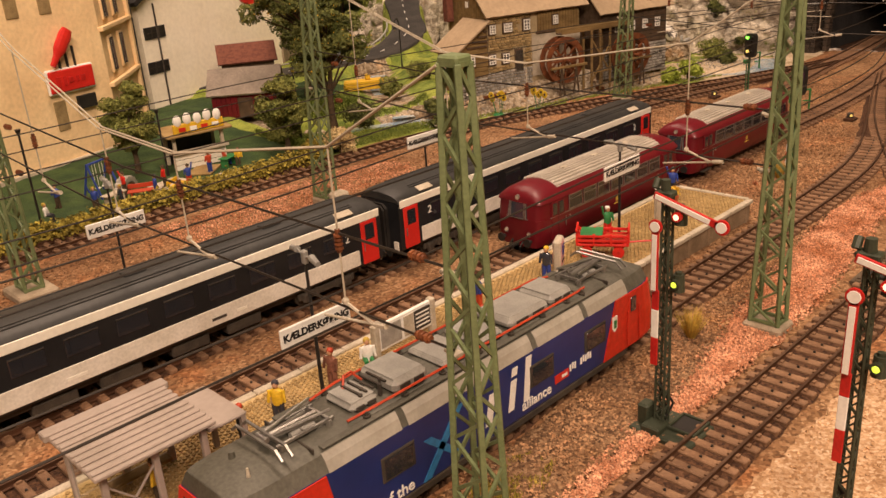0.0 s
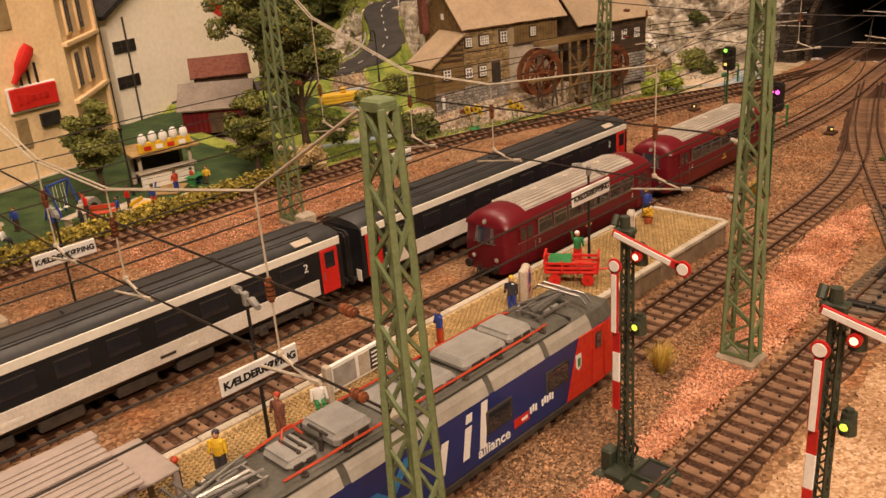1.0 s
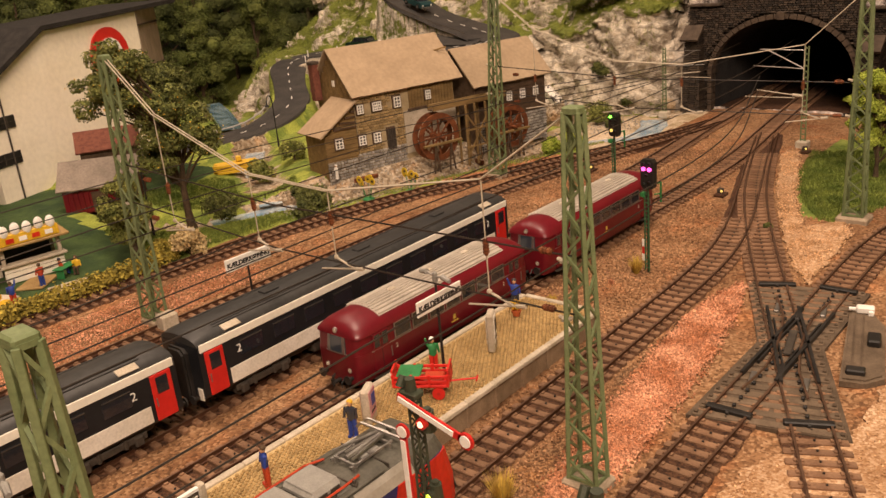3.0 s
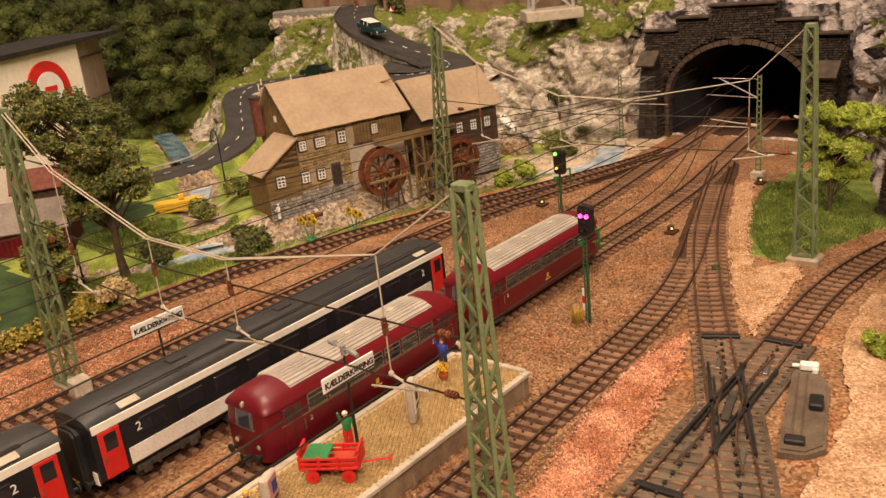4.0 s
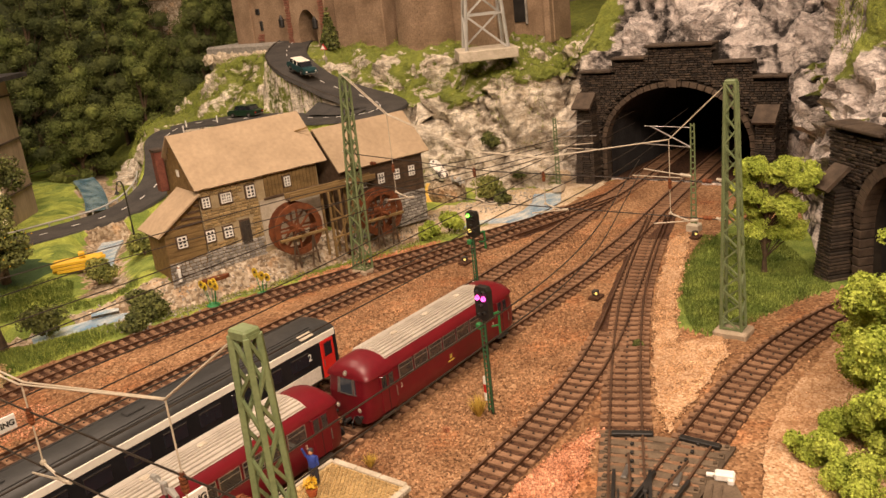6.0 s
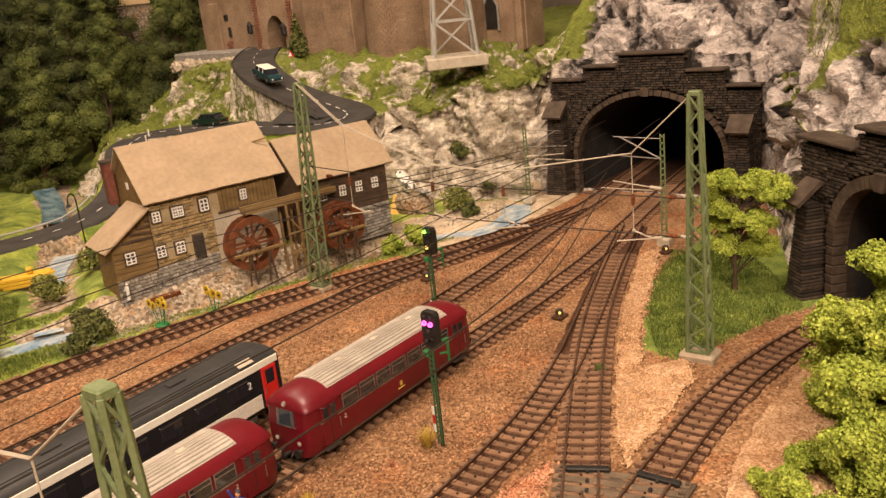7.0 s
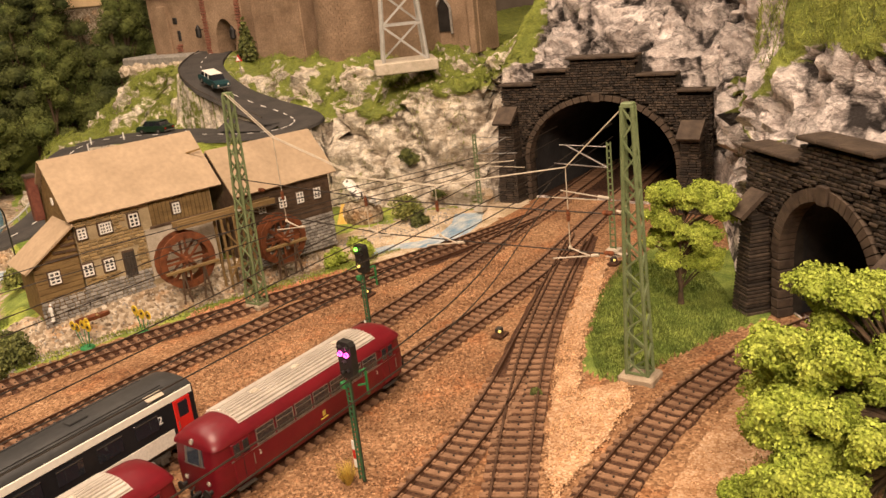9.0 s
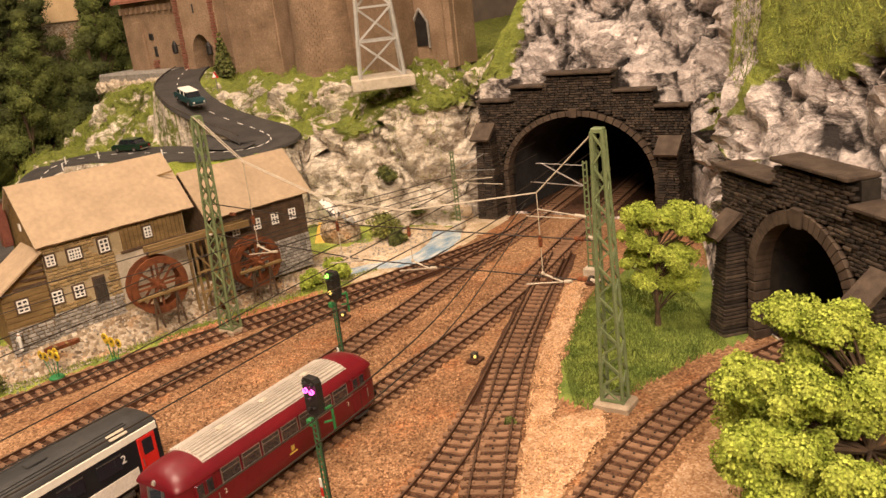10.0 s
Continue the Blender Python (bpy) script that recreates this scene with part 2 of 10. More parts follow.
M_CAPSTONE = mat("worn cap stone", (0.046, 0.031, 0.021), (0.088, 0.062, 0.042), 0.008, 0.8, 0.0003, island=0.3)
M_TUNNEL = mat("near-black tunnel lining", (0.012, 0.011, 0.011), (0.03, 0.027, 0.026), 0.03, 0.9, 0.001)
M_GRASS = mat("green grass fibre", (0.09, 0.135, 0.02), (0.21, 0.26, 0.05), 0.02, 0.95, 0.0012, grain=0.45, fine=20, island=0.35)
M_GRASSY = mat("yellow-green grass", (0.16, 0.2, 0.03), (0.3, 0.34, 0.06), 0.015, 0.95, 0.0012, grain=0.45, fine=16, island=0.35)
M_LAWN = mat("dark park lawn", (0.022, 0.05, 0.015), (0.05, 0.09, 0.024), 0.02, 0.95, 0.0008, grain=0.4, fine=20)
M_STRAW = mat("straw tuft", (0.6, 0.42, 0.07), (0.45, 0.3, 0.06), 0.003, 0.8, island=0.3)
M_LEAFLIME = mat("lime foliage flake", (0.25, 0.32, 0.035), (0.42, 0.48, 0.075), 0.01, 0.75, grain=0.25, island=0.30)
M_LEAFDARK = mat("dark foliage flake", (0.05, 0.062, 0.014), (0.15, 0.16, 0.04), 0.01, 0.8, grain=0.25, island=0.5)
M_LEAFFOREST = mat("forest foliage flake", (0.036, 0.050, 0.013), (0.098, 0.112, 0.028), 0.05, 0.9, grain=0.2, island=0.3)
M_LEAFMID = mat("mid-green foliage flake", (0.12, 0.14, 0.03), (0.25, 0.25, 0.06), 0.01, 0.8, grain=0.25, island=0.45)
M_LEAFOLIVE = mat("olive fruit-tree flake", (0.075, 0.092, 0.020), (0.20, 0.21, 0.055), 0.01, 0.8, grain=0.25, island=0.45)
M_LEAFWOOD = mat("shaded woodland flake", (0.066, 0.088, 0.018), (0.150, 0.170, 0.040), 0.04, 0.9, grain=0.2, island=0.35)
M_LEAFGOLD = mat("golden hedge flake", (0.2, 0.16, 0.022), (0.4, 0.31, 0.05), 0.01, 0.85, grain=0.25, island=0.5)
M_LEAFPALE = mat("dry beige foliage", (0.5, 0.36, 0.16), (0.62, 0.48, 0.25), 0.01, 0.85, island=0.3)
M_BARK = mat("brown bark", (0.06, 0.04, 0.022), (0.11, 0.07, 0.04), 0.006, 0.9, 0.0005)
M_ASPHALT = mat("dark asphalt", (0.035, 0.032, 0.03), (0.06, 0.054, 0.048), 0.02, 0.75, 0.0002, grain=0.25, fine=20)
M_WHITE = mat("white paint", (0.86, 0.84, 0.79), (0.80, 0.77, 0.71), 0.01, 0.55, grain=0.06)
M_CREAM = mat("cream plaster wall", (0.88, 0.65, 0.37), (0.78, 0.55, 0.30), 0.03, 0.85, 0.0003, grain=0.08)
M_HOUSEWHITE = mat("off-white plaster wall", (0.94, 0.86, 0.71), (0.89, 0.80, 0.64), 0.05, 0.9, 0.0002, grain=0.06)
M_RED = mat("bright red plastic", (0.68, 0.03, 0.02), (0.55, 0.02, 0.015), 0.02, 0.4, grain=0.06)
M_SIGNALRED = mat("signal red paint", (0.55, 0.02, 0.015), (0.42, 0.015, 0.012), 0.01, 0.45)
M_BUSRED = mat("maroon railcar paint", (0.150, 0.006, 0.012), (0.118, 0.005, 0.010), 0.03, 0.42, grain=0.08, coat=0.08)
M_SILVER = mat("dull silver roof", (0.60, 0.55, 0.48), (0.48, 0.43, 0.37), 0.02, 0.36, metal=0.25, grain=0.06)
M_COACHROOF = mat("dark grey roof", (0.028, 0.028, 0.028), (0.042, 0.041, 0.039), 0.03, 0.5, 0.0001)
M_COACHDARK = mat("black window band", (0.012, 0.013, 0.015), (0.02, 0.02, 0.022), 0.02, 0.35)
M_COACHCREAM = mat("cream coach stripe", (0.88, 0.84, 0.74), (0.82, 0.78, 0.67), 0.02, 0.45, grain=0.05)
M_COACHLOW = mat("grimy pale lower band", (0.78, 0.73, 0.65), (0.66, 0.61, 0.52), 0.012, 0.5, grain=0.1)
M_BLUE = mat("deep blue loco paint", (0.012, 0.03, 0.16), (0.009, 0.022, 0.12), 0.03, 0.35, coat=0.2, grain=0.06)
M_SKYBLUE = mat("light blue lettering", (0.03, 0.22, 0.5), (0.025, 0.18, 0.42), 0.02, 0.4)
M_LOCORED = mat("bright red loco end", (0.62, 0.035, 0.015), (0.5, 0.025, 0.012), 0.02, 0.4)
M_LOCOROOF = mat("olive grey roof", (0.07, 0.066, 0.05), (0.10, 0.094, 0.075), 0.012, 0.6, 0.0001, grain=0.2)
M_CANT = mat("pale grey cant panel", (0.46, 0.43, 0.38), (0.36, 0.33, 0.28), 0.012, 0.38, grain=0.07, metal=0.2)
M_ROOFBOX = mat("grey roof box", (0.24, 0.23, 0.21), (0.3, 0.29, 0.26), 0.006, 0.5, grain=0.12)
M_REDCABLE = mat("orange-red cable", (0.5, 0.06, 0.02), (0.4, 0.05, 0.02), 0.005, 0.5)
M_SKIRT = mat("dusty underframe", (0.035, 0.028, 0.022), (0.06, 0.048, 0.036), 0.006, 0.8, 0.0002)
M_PANE = glass_mat("tinted glazing", (0.02, 0.022, 0.028))
M_PANEBLUE = glass_mat("bluish cab glazing", (0.035, 0.042, 0.055))
M_CARDROOF = mat("tan card roof", (0.335, 0.245, 0.155), (0.40, 0.295, 0.19), 0.035, 0.9, 0.0002, grain=0.10)
M_TIMBER = mat("ochre brown boards", (0.19, 0.12, 0.045), (0.28, 0.18, 0.07), 0.005, 0.8, 0.0004, stretch=(0.3, 1, 1), island=0.3)
M_TIMBERDARK = mat("dark brown boards", (0.075, 0.045, 0.025), (0.12, 0.075, 0.045), 0.005, 0.8, 0.0004, island=0.3)
M_BRICKTAN = mat("ochre stone block", (0.29, 0.20, 0.088), (0.40, 0.285, 0.135), 0.006, 0.85, 0.0004, island=0.3)
M_CREAMSTONE = mat("cream plaster boulder", (0.36, 0.29, 0.20), (0.62, 0.52, 0.40), 0.008, 0.85, 0.0006, grain=0.3)
M_GREYSTONE = mat("grey field stone", (0.25, 0.23, 0.2), (0.38, 0.35, 0.31), 0.006, 0.85, 0.0004, island=0.35)
M_WHEEL = mat("red-brown wet wood", (0.10, 0.030, 0.010), (0.20, 0.062, 0.020), 0.006, 0.7, 0.0003, island=0.3)
M_CASTLE = mat("brown castle wall", (0.215, 0.140, 0.085), (0.315, 0.215, 0.138), 0.03, 0.9, 0.0004, grain=0.2, fine=14, island=0.10)
M_CASTLERED = mat("red sandstone quoin", (0.20, 0.080, 0.050), (0.28, 0.115, 0.072), 0.008, 0.9, 0.0004, island=0.3)
M_GREYSTEEL = mat("light grey steel lattice", (0.42, 0.41, 0.38), (0.34, 0.33, 0.3), 0.01, 0.6)
M_WATER = mat("brushed blue resin water", (0.18, 0.34, 0.5), (0.6, 0.66, 0.66), 0.02, 0.12, 0.0006, stretch=(1, 2.2, 1), coat=0.6)
M_BANK = gravel_mat("sandy bank with stones", [(0.20, 0.145, 0.095), (0.33, 0.255, 0.17), (0.45, 0.365, 0.26), (0.60, 0.52, 0.41)], [(0.05, 0.46, 0.64, (0.55, 0.50, 0.44)), (0.02, 0.52, 0.66, (1.15, 0.92, 0.72)), (0.008, 0.5, 0.7, (0.72, 0.7, 0.68))], 0.0026, 0.95, 0.0012)
M_PAVE = mat("brown paving setts", (0.30, 0.19, 0.07), (0.42, 0.28, 0.115), 0.015, 0.85, 0.0002, island=0.2)
M_PAVEJOINT = mat("brown paving joint", (0.46, 0.33, 0.155), (0.54, 0.40, 0.20), 0.01, 0.9)
M_YELLOW = mat("yellow paint", (0.72, 0.45, 0.03), (0.62, 0.37, 0.02), 0.01, 0.5)
M_PETAL = mat("bright yellow petal", (0.90, 0.66, 0.05), (0.82, 0.55, 0.04), 0.004, 0.6)
M_GREEN = mat("green paint", (0.03, 0.22, 0.07), (0.025, 0.17, 0.05), 0.01, 0.5)
M_BLUEPAINT = mat("blue paint", (0.03, 0.06, 0.3), (0.02, 0.045, 0.22), 0.01, 0.5)
M_SKIN = mat("painted flesh tone", (0.55, 0.3, 0.17), (0.5, 0.26, 0.14), 0.01, 0.6)
M_DARKCLOTH = mat("dark painted cloth", (0.03, 0.03, 0.04), (0.05, 0.045, 0.05), 0.01, 0.7)
M_SLATE = mat("dark slate roof", (0.014, 0.012, 0.011), (0.03, 0.026, 0.023), 0.01, 0.8, 0.0003)
M_REDTILE = mat("orange tile", (0.5, 0.13, 0.04), (0.4, 0.09, 0.03), 0.006, 0.8)
M_SIDEWALL = mat("tan-brown wall boards", (0.27, 0.20, 0.14), (0.36, 0.275, 0.20), 0.02, 0.85, 0.0003, stretch=(1, 1, 0.2))
M_PAD = mat("grey-brown mast pad", (0.30, 0.235, 0.16), (0.40, 0.32, 0.23), 0.006, 0.9, 0.0003)
M_PLATWALL = mat("brown platform wall", (0.20, 0.135, 0.08), (0.29, 0.20, 0.125), 0.008, 0.9, 0.0003)
M_BARNROOF = mat("grey-brown card roof", (0.20, 0.165, 0.135), (0.27, 0.225, 0.185), 0.02, 0.9, 0.0003)
M_SLIP = mat("grey-brown crossing base", (0.07, 0.048, 0.03), (0.12, 0.085, 0.056), 0.012, 0.85, 0.0003)
M_SLIPTIE = mat("grey-brown crossing sleeper", (0.105, 0.074, 0.047), (0.160, 0.115, 0.076), 0.010, 0.85, 0.0003, rand=0.12)
M_BROOK = mat("dark blue resin brook", (0.05, 0.12, 0.17), (0.22, 0.31, 0.34), 0.012, 0.15, 0.0006, stretch=(1, 0.5, 1), coat=0.5)
M_JOINT = mat("pale mortar wall", (0.36, 0.28, 0.16), (0.44, 0.35, 0.21), 0.01, 0.9)
M_SHELTER = mat("grey-brown shelter plastic", (0.37, 0.305, 0.265), (0.31, 0.255, 0.215), 0.02, 0.6, grain=0.06)
M_CHIMNEY = mat("dark red brick", (0.13, 0.04, 0.025), (0.19, 0.065, 0.04), 0.004, 0.85, 0.0003)
M_YELLOWBOARD = mat("yellow stained board", (0.6, 0.36, 0.05), (0.7, 0.45, 0.10), 0.004, 0.7)
M_SPOTTED = mat("white with dark blotches", (0.75, 0.7, 0.62), (0.05, 0.04, 0.035), 0.006, 0.6, ramp=(0.55, 0.58))
M_WIRE = mat("dark brown wire", (0.022, 0.017, 0.013), (0.03, 0.022, 0.016), 0.01, 0.5)
M_SPAN = mat("pale span cord", (0.5, 0.44, 0.34), (0.42, 0.36, 0.27), 0.004, 0.6)
M_GREENLAMP = mat("lit green lens", (0.1, 0.6, 0.05), None, 0.01, 0.2, glow=(0.25, 1.0, 0.08, 5.0))
M_YELLOWLAMP = mat("lit amber lens", (0.8, 0.6, 0.1), None, 0.01, 0.2, glow=(1.0, 0.7, 0.2, 1.2))
M_PINKLAMP = mat("lit pink-red lens", (0.8, 0.1, 0.4), None, 0.01, 0.2, glow=(1.0, 0.08, 0.45, 6.0))
M_REDLAMP = mat("lit red lens", (0.8, 0.05, 0.03), None, 0.01, 0.2, glow=(1.0, 0.62, 0.38, 3.0))
M_FOREST = mat("dark painted forest", (0.012, 0.018, 0.008), (0.05, 0.06, 0.022), 0.06, 0.95, grain=0.6, fine=12)
M_ROOMWALL = mat("plain room wall", (0.20, 0.16, 0.12), (0.17, 0.135, 0.10), 0.3, 0.9)

# ---- mesh building ----
class G:
    """Gathers corners and faces, then becomes one mesh object."""

    def __init__(self):
        self.v, self.f, self.m = [], [], []

    def add(self, verts, faces, mi=0):
        k = len(self.v)
        self.v.extend(tuple(p) for p in verts)
        self.f.extend(tuple(k + i for i in face) for face in faces)
        self.m.extend([mi] * len(faces))
        return self

    def box(self, c, s, turn=None, bev=0.0, mi=0):
        """A box about c of size s; bev chamfers all its edges."""
        h = [x / 2 for x in s]
        b = min(bev, min(h) * 0.9)
        verts, faces = [], []
        if b <= 0:
            for sx in (-1, 1):
                for sy in (-1, 1):
                    for sz in (-1, 1):
                        verts.append((sx * h[0], sy * h[1], sz * h[2]))
            faces = [(0, 1, 3, 2), (4, 6, 7, 5), (0, 4, 5, 1), (2, 3, 7, 6), (0, 2, 6, 4), (1, 5, 7, 3)]
        else:
            idx = {}
            for sx in (-1, 1):
                for sy in (-1, 1):
                    for sz in (-1, 1):
                        for ax in range(3):
                            sg = (sx, sy, sz)
                            idx[sx, sy, sz, ax] = len(verts)
                            verts.append(tuple(sg[k] * (h[k] if k == ax else h[k] - b) for k in range(3)))
            for ax in range(3):
                o = [k for k in range(3) if k != ax]
                for sg in (-1, 1):
                    q = []
                    for a, d in ((-1, -1), (1, -1), (1, 1), (-1, 1)):
                        key = [0, 0, 0]
                        key[ax], key[o[0]], key[o[1]] = sg, a, d
                        q.append(idx[(*key, ax)])
                    flip = (sg > 0) == (ax == 1)
                    faces.append(tuple(reversed(q)) if flip else tuple(q))
                for a in (-1, 1):
                    for d in (-1, 1):
                        k0, k1 = [0, 0, 0], [0, 0, 0]
                        k0[ax], k1[ax] = -1, 1
                        for k in (k0, k1):
                            k[o[0]], k[o[1]] = a, d
                        faces.append((idx[(*k0, o[0])], idx[(*k1, o[0])], idx[(*k1, o[1])], idx[(*k0, o[1])]))
            for sx in (-1, 1):
                for sy in (-1, 1):
                    for sz in (-1, 1):
                        faces.append(tuple(idx[sx, sy, sz, ax] for ax in range(3)))
        c = Vector(c)
        t = turn.to_3x3() if turn else None
        return self.add([(c + (t @ Vector(p) if t else Vector(p))) for p in verts], faces, mi)

    def beam(self, p, q, w, h=None, mi=0, bev=0.0):
        """A straight bar from p to q, w wide and h high."""
        p, q = Vector(p), Vector(q)
        d = q - p
        t = d.to_track_quat("X", "Z").to_matrix()
        return self.box((p + q) / 2, (d.length, w, h or w), t, bev, mi)

    def tube(self, p, q, r, r2=None, n=8, mi=0, caps=True):
        p, q = Vector(p), Vector(q)
        r2 = r if r2 is None else r2
        t = (q - p).to_track_quat("Z", "Y").to_matrix()
        verts = []
        for c, rr in ((p, r), (q, r2)):
            for i in range(n):
                a = 2 * math.pi * i / n
                verts.append(c + t @ Vector((rr * math.cos(a), rr * math.sin(a), 0)))
        faces = [(i, (i + 1) % n, n + (i + 1) % n, n + i) for i in range(n)]
        if caps:
            faces += [tuple(range(n - 1, -1, -1)), tuple(range(n, 2 * n))]
        return self.add(verts, faces, mi)

    def path(self, pts, r, n=5, mi=0):
        """One unbroken tube through all the points."""
        pts = [Vector(p) for p in pts]
        rings = []
        for k, p in enumerate(pts):
            d = (pts[min(k + 1, len(pts) - 1)] - pts[max(k - 1, 0)]).normalized()
            u = d.cross(Vector((0, 0, 1)) if abs(d.z) < 0.9 else Vector((1, 0, 0))).normalized()
            v = d.cross(u)
            rings.append([p + r * (math.cos(2 * math.pi * i / n) * u + math.sin(2 * math.pi * i / n) * v) for i in range(n)])
        return self.loft(rings, mi)

    def loft(self, rings, mi=0, caps=True, closed=True):
        n = len(rings[0])
        verts = [p for r in rings for p in r]
        faces = []
        for k in range(len(rings) - 1):
            for i in range(n if closed else n - 1):
                j = (i + 1) % n
                faces.append((k * n + i, k * n + j, (k + 1) * n + j, (k + 1) * n + i))
        if caps:
            faces += [tuple(range(n - 1, -1, -1)), tuple((len(rings) - 1) * n + i for i in range(n))]
        return self.add(verts, faces, mi)

    def prism(self, outline, depth, m=None, mi=0):
        """An outline in x and z pushed along y by depth."""
        m = m or Matrix.Identity(4)
        n = len(outline)
        verts = [m @ Vector((x, y, z)) for y in (0, depth) for x, z in outline]
        faces = [tuple(range(n)), tuple(range(2 * n - 1, n - 1, -1))]
        faces += [(i, n + i, n + (i + 1) % n, (i + 1) % n) for i in range(n)]
        return self.add(verts, faces, mi)

    def ball(self, c, r, n=8, k=6, squash=(1, 1, 1), mi=0):
        c = Vector(c)
        verts = [c + Vector((0, 0, r * squash[2]))]
        for j in range(1, k):
            b = math.pi * j / k
            for i in range(n):
                a = 2 * math.pi * i / n
                verts.append(c + Vector((r * squash[0] * math.sin(b) * math.cos(a), r * squash[1] * math.sin(b) * math.sin(a), r * squash[2] * math.cos(b))))
        verts.append(c - Vector((0, 0, r * squash[2])))
        faces = [(0, 1 + i, 1 + (i + 1) % n) for i in range(n)]
        for j in range(k - 2):
            for i in range(n):
                a, b = 1 + j * n + i, 1 + j * n + (i + 1) % n
                faces.append((a, a + n, b + n, b))
        e = len(verts) - 1
        faces += [(e, e - n + (i + 1) % n, e - n + i) for i in range(n)]
        return self.add(verts, faces, mi)

    def data(self, name, mats, smooth=False):
        me = bpy.data.meshes.new(name)
        me.from_pydata(self.v, [], self.f)
        for x in mats if isinstance(mats, (list, tuple)) else [mats]:
            me.materials.append(x)
        me.polygons.foreach_set("material_index", self.m)
        bm = bmesh.new()
        bm.from_mesh(me)
        if len(self.f) < 20000:
            bmesh.ops.recalc_face_normals(bm, faces=bm.faces)
        bm.to_mesh(me)
        bm.free()
        if smooth:
            me.polygons.foreach_set("use_smooth", [True] * len(me.polygons))
            me.set_sharp_from_angle(angle=radians(40))
        return me

    def make(self, name, mats, parent=None, label="", smooth=False):
        ob = new(name, self.data(name, mats, smooth))
        if parent:
            ob.parent = parent
        return tagged(ob, label)


def thing(name, m, label, category, group="", kind=""):
    ob = new(name)
    ob.empty_display_size = 0.01
    ob.matrix_world = m
    return tagged(ob, label, category, group, kind)


def at(x, y, z=0.0, rz=0.0):
    return pose(x, y, z, 0, 0, rz)


def sm(x, a, b):
    t = np.clip((x - a) / (b - a), 0, 1)
    return t * t * (3 - 2 * t)


def fbm(x, y, z, octaves=4):
    return noise.fractal(Vector((x, y, z)), 0.9, 2.1, octaves)

# ---- ground and hills ----
# where the foot of the cliffs runs (x for each y), and the heights of two steps behind it
FOOT_Y = (-0.70, -0.22, -0.12, -0.095, -0.05, -0.02, 0.217, 0.235, 0.30, 0.40, 0.48, 0.60, 0.72, 0.84, 0.92, 1.05, 1.4)
FOOT_X = (-0.05, 0.220, 0.316, 0.338, 0.46, 0.536, 0.536, 0.49, 0.455, 0.445, 0.40, 0.37, 0.33, 0.30, 0.33, 0.42, 0.55)
STEP1 = (0.11, 0.11, 0.115, 0.12, 0.13, 0.15, 0.15, 0.14, 0.13, 0.10, 0.092, 0.092, 0.09, 0.085, 0.08, 0.05, 0.02)
WIDE1 = (0.04, 0.012, 0.012, 0.018, 0.03, 0.006, 0.006, 0.05, 0.055, 0.05, 0.04, 0.05, 0.05, 0.06, 0.08, 0.1, 0.1)
FROM2 = (0.05, 0.012, 0.012, 0.020, 0.05, 0.012, 0.03, 0.06, 0.06, 0.08, 0.12, 0.13, 0.13, 0.13, 0.12, 0.1, 0.1)
STEP2 = (0.17, 0.17, 0.17, 0.15, 0.10, 0.09, 0.05, 0.02, 0.02, 0.05, 0.068, 0.075, 0.08, 0.075, 0.05, 0.0, 0.0)
P2A = radians(44)
P2_DIR = Vector((-math.sin(P2A), -math.cos(P2A), 0))
P2_IN = Vector((math.cos(P2A), -math.sin(P2A), 0))
P2_L = Vector((0.322, -0.0995, 0))


def river(x, y):
    """Distance from the middle of the mill stream."""
    pts = [(0.472, 0.236), (0.440, 0.219), (0.402, 0.211), (0.366, 0.218), (0.345, 0.248), (0.29, 0.283), (0.16, 0.325), (0.05, 0.36), (0.0, 0.40), (-0.06, 0.425), (-0.10, 0.47), (-0.1, 0.6)]
    best = 1.0
    for (ax, ay), (bx, by) in zip(pts[:-1], pts[1:]):
        dx, dy = bx - ax, by - ay
        s = min(1, max(0, ((x - ax) * dx + (y - ay) * dy) / (dx * dx + dy * dy)))
        best = min(best, math.hypot(x - ax - s * dx, y - ay - s * dy))
    return best


ROAD = [(0.650, 0.800, 0.181), (0.580, 0.748, 0.175), (0.515, 0.688, 0.165), (0.480, 0.620, 0.144), (0.474, 0.555, 0.123), (0.470, 0.500, 0.110), (0.452, 0.462, 0.103),
        (0.424, 0.458, 0.099), (0.409, 0.495, 0.096), (0.405, 0.560, 0.095), (0.405, 0.640, 0.094), (0.398, 0.715, 0.092), (0.372, 0.765, 0.088), (0.335, 0.762, 0.079),
        (0.290, 0.712, 0.063), (0.240, 0.655, 0.045), (0.175, 0.640, 0.028), (0.100, 0.660, 0.022), (0.000, 0.690, 0.020), (-0.140, 0.750, 0.020)]
ROAD_HALF = 0.031


def road_extra(s):
    """The lower straight is wider than the climb."""
    return 0.010 * math.exp(-((s - 0.25) / 0.08) ** 2) + 0.013 * math.exp(-((s - 0.53) / 0.10) ** 2) - 0.008 * math.exp(-((s - 0.74) / 0.06) ** 2)


def road_near(x, y):
    """Distance to the road's middle line and the road's height there."""
    best, bz = 1.0, 0.0
    for k, ((ax, ay, az), (bx, by, bz2)) in enumerate(zip(ROAD[:-1], ROAD[1:])):
        dx, dy = bx - ax, by - ay
        s = min(1, max(0, ((x - ax) * dx + (y - ay) * dy) / (dx * dx + dy * dy)))
        d = math.hypot(x - ax - s * dx, y - ay - s * dy) - road_extra((k + s) / (len(ROAD) - 1))
        if d < best:
            best, bz = d, az + s * (bz2 - az)
    return best, bz


